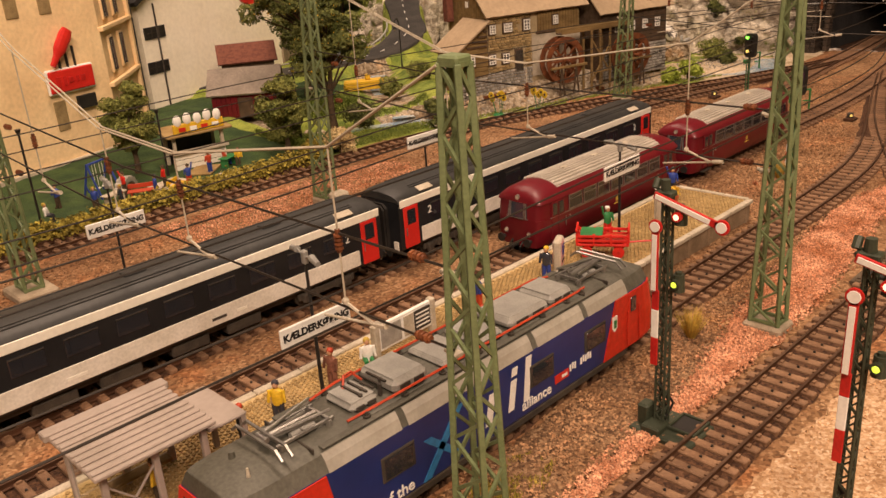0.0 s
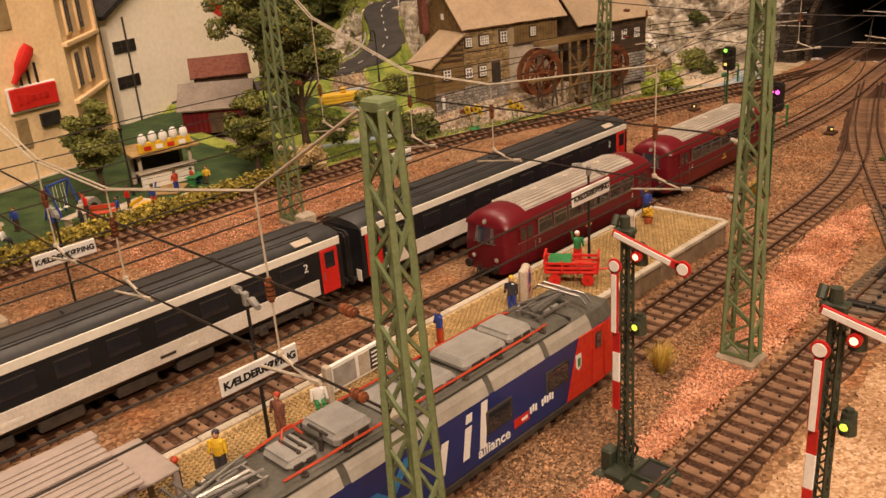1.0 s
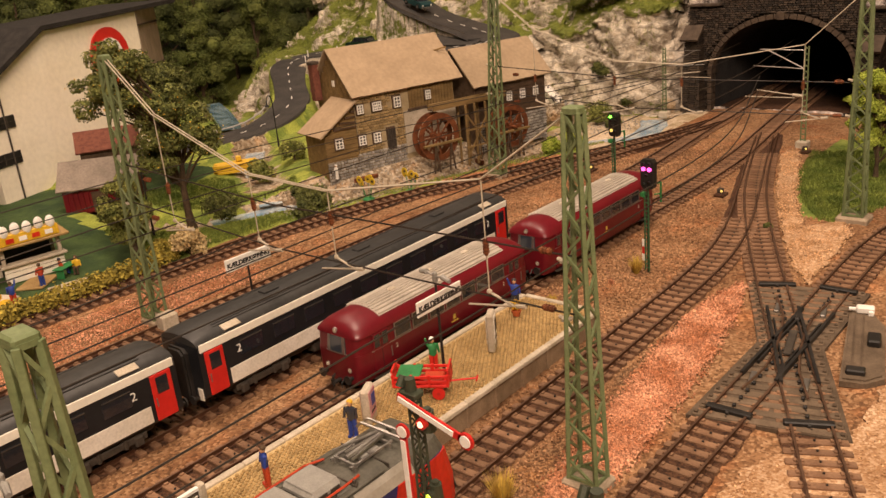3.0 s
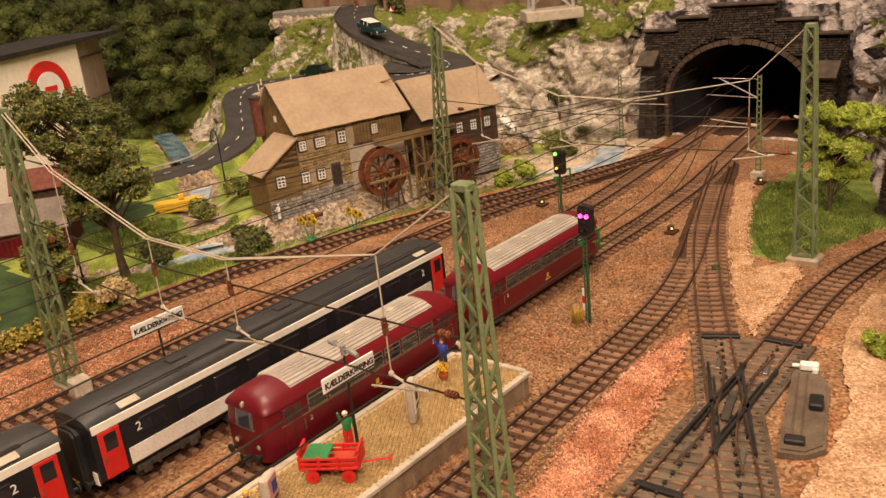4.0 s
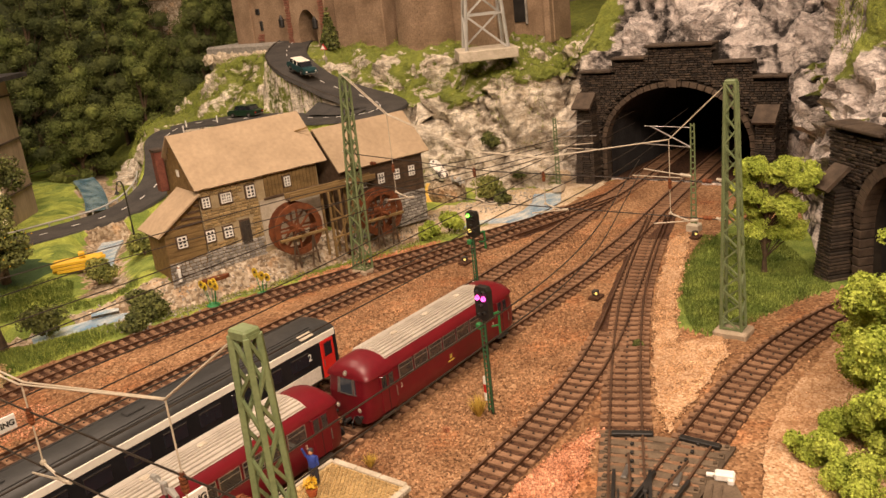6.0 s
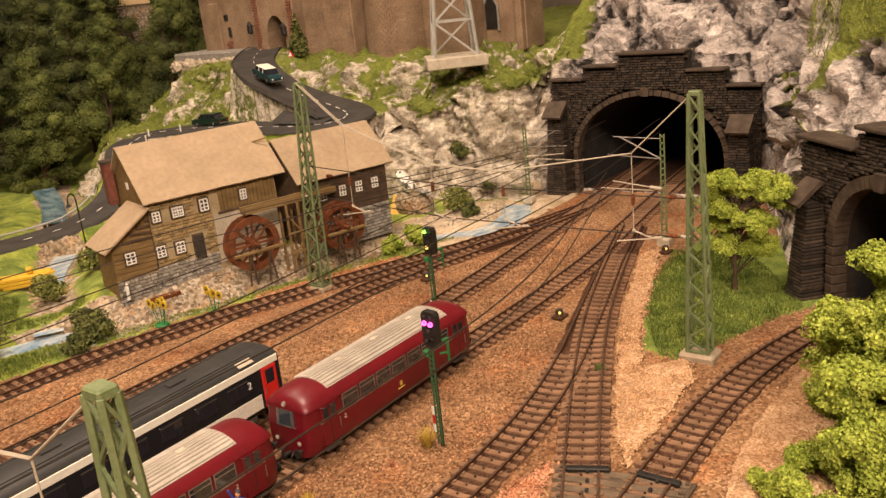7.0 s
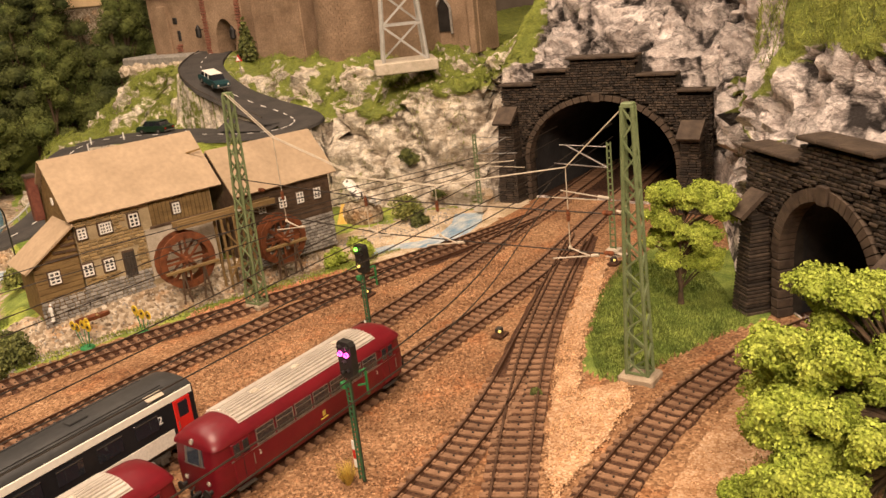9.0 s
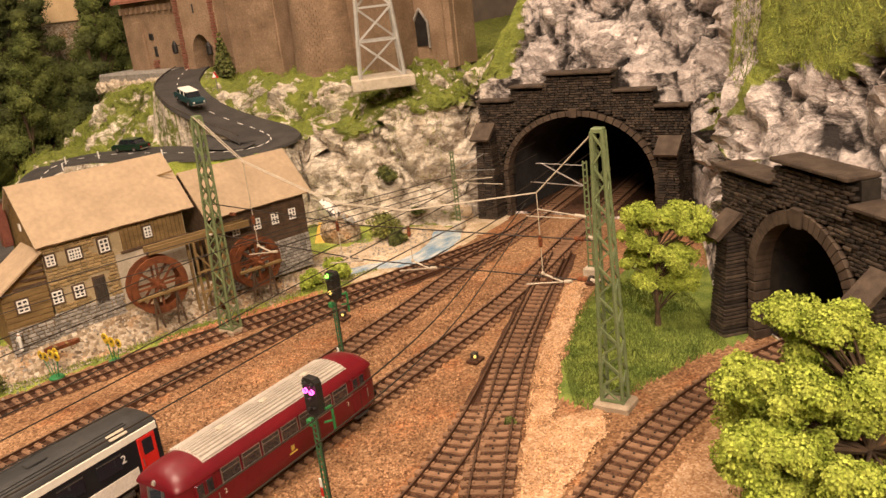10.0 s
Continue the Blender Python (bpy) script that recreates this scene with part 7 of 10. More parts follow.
tree(at(-0.010, 0.560, 0.012), 0.13, tiers(random.Random(16), [((0, 0, 0.120), 0.026, 9), ((0, 0, 0.098), 0.040, 14), ((0, 0, 0.074), 0.034, 10)], (0.009, 0.015)), M_LEAFDARK, 0.0012, 16000, "dark green tree behind the stream", seed=17, trunk=0.003)
for k, (x, y, z, r, mm, lab) in enumerate(((0.008, 0.352, 0.0, 0.017, M_LEAFDARK, "dark green bush on the stream bank"), (0.022, 0.383, 0.0, 0.013, M_LEAFDARK, "dark green bush on the stream bank"), (-0.016, 0.345, 0.0, 0.012, M_LEAFDARK, "dark green bush on the stream bank"),
                                           (-0.052, 0.420, 0.0, 0.020, M_LEAFDARK, "dark green bush beside the stream"), (0.040, 0.472, 0.008, 0.016, M_LEAFMID, "mid-green bush behind the yellow timber"),
                                           (-0.132, 0.352, 0.0, 0.018, M_LEAFPALE, "dry beige bush at the hedge end"), (-0.152, 0.362, 0.0, 0.014, M_LEAFGOLD, "golden bush at the hedge end"),
                                           (0.424, 0.290, 0.0, 0.023, M_LEAFMID, "yellow-green bush by the pond"), (0.411, 0.262, -0.002, 0.013, M_LEAFDARK, "dark green bush on the pond edge"), (0.296, 0.250, 0.0, 0.016, M_LEAFLIME, "wiry lime bush by the track"),
                                           (0.274, 0.256, 0.0, 0.013, M_LEAFLIME, "wiry lime bush by the track"), (0.480, 0.275, 0.012, 0.012, M_LEAFDARK, "dark green bush on the cliff"),
                                           (0.470, 0.310, 0.050, 0.014, M_LEAFDARK, "dark green bush on the cliff"), (0.090, 0.475, 0.02, 0.015, M_LEAFMID, "green bush behind the mill"),
                                           (0.118, -0.038, 0.0, 0.0035, M_LEAFDARK, "tiny green tuft in gravel"))):
    tree(at(x, y, z), r, clump_ball(random.Random(50 + k), (0, 0, r * 0.6), r, 9, 0.7), mm, 0.0011 if r > 0.006 else 0.0008, 2400, lab, "bush", 0.0008, seed=40 + k, category="bush")
# clipped hedge
hg = G()
hr = random.Random(3)
for k in range(95):
    x = -0.50 + 0.335 * k / 94
    leaves(hg, (x, 0.3475 + 0.003 * hr.uniform(-1, 1), 0.0070), 0.0100, 120, 0.0012, hr, 0.8, 0.4)
tagged(hg.make("hedge", M_LEAFGOLD), "long low golden-green hedge along the track", "hedge")


def tuft(m, n, h, material, label, name="grass_tuft", category="grass tuft"):
    r = random.Random(n)
    g = G()
    for k in range(n):
        a, s = r.uniform(0, 6.28), r.uniform(0.1, 0.75)
        d = Vector((math.cos(a) * s, math.sin(a) * s, 1)).normalized() * h * r.uniform(0.7, 1.1)
        b = Vector((math.cos(a), math.sin(a), 0)) * 0.0012 * r.random()
        w = Vector((-math.sin(a), math.cos(a), 0)) * 0.00028
        g.add([b - w, b + w, b + d], [(0, 1, 2)])
    ob = g.make(name, material)
    ob.matrix_world = m
    return tagged(ob, label, category, "grass tufts")


tuft(at(-0.262, -0.068), 320, 0.016, M_STRAW, "straw-yellow grass tuft in brown gravel")
tuft(at(-0.006, 0.006), 260, 0.013, M_STRAW, "straw-yellow grass tuft at the signal foot")
tuft(at(0.140, 0.090), 200, 0.009, M_STRAW, "straw-yellow grass tuft at the far signal")
tuft(at(-0.078, 0.028), 160, 0.008, M_STRAW, "straw-yellow grass tuft past the platform end")
tuft(at(-0.335, -0.205), 260, 0.013, M_STRAW, "straw-yellow grass tuft at the layout edge")
tuft(at(-0.030, 0.012, 0, 40), 110, 0.004, M_ORANGE, "low orange-red heather patch in gravel")
tuft(at(0.10, 0.105, 0, 70), 90, 0.004, M_LEAFMID, "low green weed between the tracks")


def sunflowers(x, y):
    t = thing("sunflowers", at(x, y, 0.001), "yellow sunflowers on a green moulded foot", "sunflowers", "sunflower clumps")
    G().tube((0, 0, 0), (0, 0, 0.0012), 0.006, 0.005, 12).make("foot", M_GREEN, t)
    r = random.Random(int(x * 1000))
    for k in range(6):
        a = r.uniform(0, 6.28)
        p = Vector((0.006 * math.cos(a) * r.random(), 0.008 * math.sin(a), 0.015 + 0.006 * r.random()))
        s = G().tube((p.x * 0.4, p.y * 0.4, 0.001), p, 0.0003, n=5).make("stem", M_GREEN, t)
        f = G()
        for j in range(9):
            b = 2 * math.pi * j / 9
            f.box(p + Vector((-0.0004, 0.0025 * math.cos(b), 0.0025 * math.sin(b))), (0.0004, 0.0022, 0.0022), pose(0, 0, 0, math.degrees(b), 0, 0))
        f.make("petals", M_PETAL, s)
        G().tube(p + Vector((-0.0011, 0, 0)), p + Vector((0, 0, 0)), 0.0009, n=9).make("flower_eye", M_BARK, s)
    return t


sunflowers(0.088, 0.3010)
sunflowers(0.051, 0.3230)


# ---- gravel ----
def inside(poly, x, y):
    c = False
    for (ax, ay), (bx, by) in zip(poly, poly[1:] + poly[:1]):
        if (ay > y) != (by > y) and x < (bx - ax) * (y - ay) / (by - ay) + ax:
            c = not c
    return c


def on_track(x, y):
    for line in TRACK_SAMPLES:
        for px, py in line:
            if abs(px - x) < 0.02 and (px - x) ** 2 + (py - y) ** 2 < 0.0165 ** 2:
                return True
    return False


TRACK_SAMPLES = [[(p.x, p.y) for p, a in smooth_line(t, 0.012)] for t in (T0, T1, T2, T3, T4, T5, TM)]


def gravel(name, poly, n, size, material, label, lift=0.0, clear=True, seed=1, bed=None):
    """Loose stones: small uneven four- and five-sided chips."""
    r = random.Random(seed)
    xs, ys = [p[0] for p in poly], [p[1] for p in poly]
    g = G()
    made = 0
    for _ in range(n * 6):
        x, y = r.uniform(min(xs), max(xs)), r.uniform(min(ys), max(ys))
        if made >= n or not inside(poly, x + r.gauss(0, 0.0022), y + r.gauss(0, 0.0022)) or (clear and on_track(x, y)):
            continue
        s = size * r.uniform(0.5, 1.25)
        c = Vector((x, y, height(x, y) + lift + s * 0.25))
        t = Euler((r.uniform(0, 6), r.uniform(0, 6), r.uniform(0, 6))).to_matrix()
        q = [c + t @ Vector(v) for v in ((s * 0.6, 0, -s * 0.4), (-s * 0.4, s * 0.55, -s * 0.35), (-s * 0.35, -s * 0.5, -s * 0.4), (0.1 * s, 0.05 * s, s * 0.6))]
        g.add(q, [(0, 1, 2), (0, 3, 1), (1, 3, 2), (2, 3, 0)])
        made += 1
    if bed:
        rim = []
        for a, b in zip(poly, poly[1:] + poly[:1]):
            k = max(1, int(math.hypot(b[0] - a[0], b[1] - a[1]) / 0.0022))
            for f in range(k):
                x, y = a[0] + (b[0] - a[0]) * f / k, a[1] + (b[1] - a[1]) * f / k
                rim.append((x + 0.004 * fbm(x * 60, y * 60, 2.2) + r.uniform(-0.0007, 0.0007), y + 0.004 * fbm(x * 60, y * 60, 8.2) + r.uniform(-0.0007, 0.0007), 0.0012))
        g.add(rim, [tuple(range(len(rim)))], 1)
    ob = g.make(name, [material, bed] if bed else material)
    return tagged(ob, label, "gravel", kind="stuff")


STRIP = [(0.014, -0.063), (-0.040, -0.0765), (-0.110, -0.0885), (-0.200, -0.098), (-0.420, -0.101), (-0.420, -0.094), (-0.300, -0.089), (-0.262, -0.082), (-0.225, -0.074), (-0.160, -0.066), (-0.090, -0.056), (-0.040, -0.053)]
gravel("orange_gravel", STRIP, 15000, 0.0014, M_ORANGE, "bright orange-pink gravel strip between the tracks", 0.0012, seed=2, bed=M_ORANGEBED)
gravel("dark_gravel", [(-0.56, -0.0605), (-0.20, -0.0575), (-0.10, -0.0545), (-0.045, -0.0520), (-0.10, -0.0570), (-0.16, -0.0660), (-0.225, -0.0745), (-0.262, -0.0825), (-0.30, -0.0895), (-0.42, -0.0950), (-0.56, -0.0980)], 7000, 0.0011, M_CHIP,
       "dark earthy gravel with stray chips beside the locomotive track", 0.0010, seed=12, bed=M_EARTH)
gravel("brown_gravel", [(-0.50, -0.10), (-0.25, -0.06), (-0.10, -0.058), (0.06, -0.03), (0.17, 0.03), (0.17, 0.05), (-0.09, 0.05), (-0.09, -0.02), (-0.5, -0.02)], 6000, 0.0014, M_CHIP, "loose brown ballast chips", seed=3)
gravel("brown_gravel", [(-0.1, 0.08), (0.36, 0.08), (0.36, 0.16), (0.1, 0.21), (-0.1, 0.21)], 6000, 0.0014, M_CHIP, "loose brown ballast chips between coach track and mill", seed=4)
gravel("brown_gravel", [(-0.5, 0.135), (-0.1, 0.135), (-0.02, 0.30), (-0.5, 0.31)], 4500, 0.0015, M_CHIP, "loose brown ballast chips between the outer tracks", seed=14)
gravel("tan_gravel", [(-0.5, -0.30), (-0.5, -0.140), (-0.19, -0.140), (-0.14, -0.170), (-0.03, -0.168), (0.03, -0.145), (0.14, -0.142), (0.24, -0.168), (0.18, -0.20), (0.0, -0.30)], 9000, 0.0011, M_TAN, "tan gravel along the layout's edge", 0.0009, seed=5, bed=M_TANBED)
gravel("tan_gravel", [(0.02, -0.098), (0.13, -0.094), (0.155, -0.080), (0.13, -0.060), (0.20, -0.030), (0.33, 0.010), (0.36, 0.022), (0.34, 0.03), (0.25, 0.002), (0.15, -0.035), (0.07, -0.07)], 6000, 0.0012, M_TAN, "tan gravel beside the tunnel track", 0.0009, seed=6, bed=M_TANBED)
gravel("orange_gravel", [(-0.34, 0.245), (-0.14, 0.252), (-0.12, 0.275), (-0.14, 0.308), (-0.34, 0.308)], 5200, 0.0012, M_ORANGE, "orange gravel between the outer tracks", 0.0003, seed=7)
gravel("orange_gravel", [(0.12, 0.262), (0.24, 0.232), (0.27, 0.240), (0.20, 0.275), (0.13, 0.300)], 1200, 0.0015, M_ORANGE, "orange earth and gravel before the mill wheel", 0.0003, seed=8)
gravel("bank_stones", [(-0.02, 0.335), (0.10, 0.315), (0.30, 0.265), (0.47, 0.215), (0.50, 0.30), (0.33, 0.31), (0.10, 0.36), (0.02, 0.42), (-0.05, 0.45)], 1500, 0.0019, M_GREYSTONE, "pale stones on the stream bank", 0.0, False, seed=9)


def blades(name, poly, n, h, material, label, seed=1, test=None, lift=0.0):
    r = random.Random(seed)
    xs, ys = [p[0] for p in poly], [p[1] for p in poly]
    g = G()
    made = 0
    for _ in range(n * 5):
        x, y = r.uniform(min(xs), max(xs)), r.uniform(min(ys), max(ys))
        if made >= n or not inside(poly, x, y) or (test and not test(x, y)):
            continue
        z = height(x, y) + lift
        a = r.uniform(0, 6.28)
        hh = h * r.uniform(0.5, 1.2)
        w = 0.0004
        g.add([(x - w * math.cos(a), y - w * math.sin(a), z - 0.0003), (x + w * math.cos(a), y + w * math.sin(a), z - 0.0003),
               (x + hh * 0.6 * r.uniform(-1, 1), y + hh * 0.6 * r.uniform(-1, 1), z + hh)], [(0, 1, 2)])
        made += 1
    ob = g.make(name, material)
    return tagged(ob, label, "grass", kind="stuff")


blades("grass_fibres", [(0.150, -0.078), (0.165, -0.086), (0.22, -0.104), (0.268, -0.124), (0.287, -0.108), (0.325, -0.088), (0.38, -0.05), (0.36, 0.008), (0.28, -0.006), (0.20, -0.034), (0.155, -0.062)], 16000, 0.0032, M_GRASS,
       "short green grass fibres round the mast", 2)
blades("grass_fibres", [(-0.09, 0.352), (0.0, 0.340), (0.1, 0.312), (0.2, 0.268), (0.33, 0.224), (0.35, 0.245), (0.25, 0.268), (0.10, 0.325), (0.0, 0.365), (-0.06, 0.40), (-0.13, 0.42)], 9000, 0.0030, M_GRASSY, "yellow-green grass fibres along the track edge", 3)
blades("grass_fibres", [(-0.15, 0.360), (0.0, 0.350), (0.05, 0.430), (0.02, 0.530), (-0.06, 0.560), (-0.14, 0.480)], 14000, 0.0036, M_GRASS, "green grass fibres on the stream meadow", 8, lambda x, y: river(x, y) > 0.03 and brook(x, y) > 0.026)
blades("moss_fibres", [(-0.345, -0.186), (-0.315, -0.178), (-0.285, -0.186), (-0.290, -0.214), (-0.335, -0.222)], 2600, 0.0022, M_LEAFGOLD, "olive moss patch on the tan gravel", 9, lambda x, y: fbm(x * 70, y * 70, 3.3) > -0.12, 0.001)
blades("moss_fibres", [(-0.425, -0.066), (-0.385, -0.064), (-0.370, -0.074), (-0.400, -0.088), (-0.430, -0.084)], 1800, 0.0018, M_LEAFGOLD, "olive moss patch on the dark gravel", 10, lambda x, y: fbm(x * 70, y * 70, 3.3) > -0.12, 0.001)
hill_test = lambda x, y: fbm(x * 30, y * 30, 4.4) > -0.25 and road_near(x, y)[0] > ROAD_HALF + 0.003
blades("grass_fibres", [(0.47, 0.26), (0.66, 0.22), (0.66, 0.75), (0.53, 0.60), (0.52, 0.42)], 9000, 0.0038, M_GRASSY, "yellow-green grass fibres on the castle hill", 4, hill_test)
blades("grass_fibres", [(0.44, 0.66), (0.60, 0.80), (0.60, 0.95), (0.38, 0.95), (0.34, 0.84)], 7000, 0.0040, M_GRASSY, "yellow-green grass fibres on the road hill", 5, hill_test)
meadow = lambda x, y: height(x, y) + 0.016 * fbm(x * 30, y * 30, 4.4) > float(np.interp(-y, (0.085, 0.10, 0.12, 0.142, 0.19, 0.26), (0.116, 0.126, 0.144, 0.168, 0.184, 0.20))) and fbm(x * 14, y * 14, 9.7) > -0.3
blades("grass_fibres", [(0.33, -0.085), (0.50, -0.075), (0.60, -0.12), (0.48, -0.27), (0.28, -0.25)], 20000, 0.0055, M_GRASSY, "green grass fibres on the rock above the small tunnel", 6, meadow, 0.0015)
blades("grass_fibres", [(0.0, -0.178), (0.06, -0.165), (0.16, -0.176), (0.2, -0.21), (0.1, -0.30), (-0.05, -0.26)], 6000, 0.0035, M_GRASSY, "yellow-green grass under the lime trees", 7)

# ---- buildings ----
def cross_window(parent, x, z, w, h, y=0.0, double=False, frame=M_WHITE):
    """White cross-barred window set in a dark surround on a front facing -y."""
    win = G().box((x, y - 0.0003, z), (w + 0.0036, 0.0018, h + 0.0036), bev=0.0003).make("window", M_TIMBERDARK, parent, "white-barred window in a brown surround")
    G().box((x, y - 0.0010, z), (w, 0.0010, h)).make("pane", M_COACHDARK, win)
    bars = [((x + s * w / 2, y - 0.0017, z), (0.0010, 0.0010, h + 0.0010)) for s in (-1, 1)] + [((x, y - 0.0017, z + s * h / 2), (w - 0.0010, 0.0010, 0.0010)) for s in (-1, 1)]
    bars += [((x, y - 0.0016, z), (0.0012, 0.0010, h - 0.0010)), ((x, y - 0.0018, z + h * 0.14), (w - 0.0010, 0.0010, 0.0011)), ((x, y - 0.0018, z - h * 0.20), (w - 0.0010, 0.0010, 0.0009))]
    if double:
        bars += [((x + s * w * 0.25, y - 0.0016, z), (0.0007, 0.0010, h - 0.0010)) for s in (-1, 1)]
    for c, d in bars:
        G().box(c, d).make("glazing_bar", frame, win)
    return win


def masonry(parent, x0, x1, z0, z1, y, material, name, course=0.0042, skip=(), seed=1, length=(0.006, 0.010), label=""):
    """Courses of separate proud blocks on a wall facing -y; skip holds openings as x0, x1, z0, z1."""
    r = random.Random(seed)
    g = G()
    z, row = z0, 0
    while z < z1 - 0.001:
        h = min(course, z1 - z)
        x = x0 - (0.003 if row % 2 else 0)
        while x < x1:
            w = r.uniform(*length)
            a, b = max(x, x0), min(x + w, x1)
            x += w
            if b - a < 0.0015:
                continue
            cx, cz = (a + b) / 2, z + h / 2
            if any(o[0] < b and o[1] > a and o[2] < cz and o[3] > cz for o in skip):
                continue
            g.box((cx, y - r.uniform(0, 0.0004), cz), (b - a - 0.0007, 0.0016, h - 0.0007), bev=0.0003)
        z += h
        row += 1
    ob = g.make(name, material, parent, label)
    ob["kind"] = "stuff"
    return ob


def planks(parent, x0, x1, z0, z1, y, material, upright=True, w=0.0036):
    n = max(1, int(round(((x1 - x0) if upright else (z1 - z0)) / w)))
    for k in range(n):
        if upright:
            a = x0 + (x1 - x0) * (k + 0.5) / n
            G().box((a, y, (z0 + z1) / 2), ((x1 - x0) / n - 0.0003, 0.0012, z1 - z0 - 0.0004), bev=0.0002).make("plank", material, parent)
        else:
            a = z0 + (z1 - z0) * (k + 0.5) / n
            G().box(((x0 + x1) / 2, y, a), (x1 - x0, 0.0012, (z1 - z0) / n - 0.0003), bev=0.0002).make("plank", material, parent)


def gable_roof(parent, x0, x1, y0, ym, y1, ze, zr, t=0.0016, material=M_CARDROOF, name="roof"):
    """Two thick slopes with a ragged scalloped eave."""
    r = random.Random(2)
    roof = None
    for ya, yb in ((y0, ym), (y1, ym)):
        g = G()
        d = Vector((0, yb - ya, zr - ze))
        nrm = Vector((0, -d.z, d.y)).normalized() * (1 if yb > ya else -1)
        n = int((x1 - x0) / 0.0035)
        top, low = [], []
        for k in range(n + 1):
            x = x0 + (x1 - x0) * k / n
            drop = r.uniform(-0.0003, 0.0003)
            e = Vector((x, ya, ze)) - d.normalized() * drop
            q = Vector((x, yb, zr))
            top.append((e + nrm * t, q + nrm * t)), low.append((e, q))
        verts = [v for p in top for v in p] + [v for p in low for v in p]
        m = 2 * (n + 1)
        faces = []
        for k in range(n):
            faces.append((2 * k, 2 * k + 2, 2 * k + 3, 2 * k + 1))
            faces.append((m + 2 * k, m + 2 * k + 1, m + 2 * k + 3, m + 2 * k + 2))
            faces.append((2 * k, m + 2 * k, m + 2 * k + 2, 2 * k + 2))
            faces.append((2 * k + 1, 2 * k + 3, m + 2 * k + 3, m + 2 * k + 1))
        faces += [(0, 1, m + 1, m), (2 * n, m + 2 * n, m + 2 * n + 1, 2 * n + 1)]
        g.add(verts, faces)
        g.make(name, material, parent, "tan weathered roof slope")


def water_wheel(house, base, m, r, w, label):
    """A wheel of two rims, spokes and paddles, part of its mill; the axle carries the pieces."""
    q = base.inverted() @ m
    n = 24
    hub = G().tube(q @ Vector((0, -w / 2 - 0.010, 0)), q @ Vector((0, w / 2 + 0.004, 0)), 0.0016, n=10)
    hub.tube(q @ Vector((0, -w / 2 - 0.0012, 0)), q @ Vector((0, w / 2, 0)), 0.0035, n=12)
    t = hub.make("water_wheel", M_WHEEL, house, label)
    for s in (-1, 1):
        g = G()
        ring = []
        for k in range(n + 1):
            a = 2 * math.pi * k / n
            ca, sa = math.cos(a), math.sin(a)
            ring.append([q @ Vector((ca * rr, s * w / 2 + dy, sa * rr)) for rr, dy in ((r, -0.0006), (r, 0.0006), (r * 0.76, 0.0006), (r * 0.76, -0.0006))])
        g.loft(ring, caps=False)
        g.make("rim", M_WHEEL, t)
        for k in range(8):
            a = 2 * math.pi * k / 8
            G().beam(q @ Vector((0, s * w / 2, 0)), q @ Vector((r * 0.85 * math.cos(a), s * w / 2, r * 0.85 * math.sin(a))), 0.0012, 0.0019).make("spoke", M_WHEEL, t)
    for k in range(n):
        a = 2 * math.pi * k / n
        G().box((0, 0, 0), (0.0056, w, 0.0009), q @ Matrix.Translation((r * 0.90 * math.cos(a), 0, r * 0.90 * math.sin(a))) @ pose(0, 0, 0, 0, -math.degrees(a) - 20, 0)).make("paddle", M_WHEEL, t)
    return t


def trestle(m, w, h, label):
    t = thing("wheel_trestle", m, label, "timber trestle", "mill trestles")
    G().box((0, 0, h), (w, 0.0032, 0.0026), bev=0.0004).make("beam", M_TIMBER, t, "pale bearing beam")
    for x in (-w * 0.2, w * 0.2):
        for s in (-1, 1):
            G().beam((x + s * 0.0035, 0, 0), (x, 0, h), 0.0016, bev=0.0002).make("trestle_leg", M_TIMBERDARK, t)
    G().beam((-w * 0.28, 0, h * 0.4), (w * 0.28, 0, h * 0.4), 0.0013).make("brace", M_TIMBERDARK, t)
    return t


MILL = Matrix.Translation((0.083, 0.364, 0)) @ pose(0, 0, 0, 0, 0, -15.06)


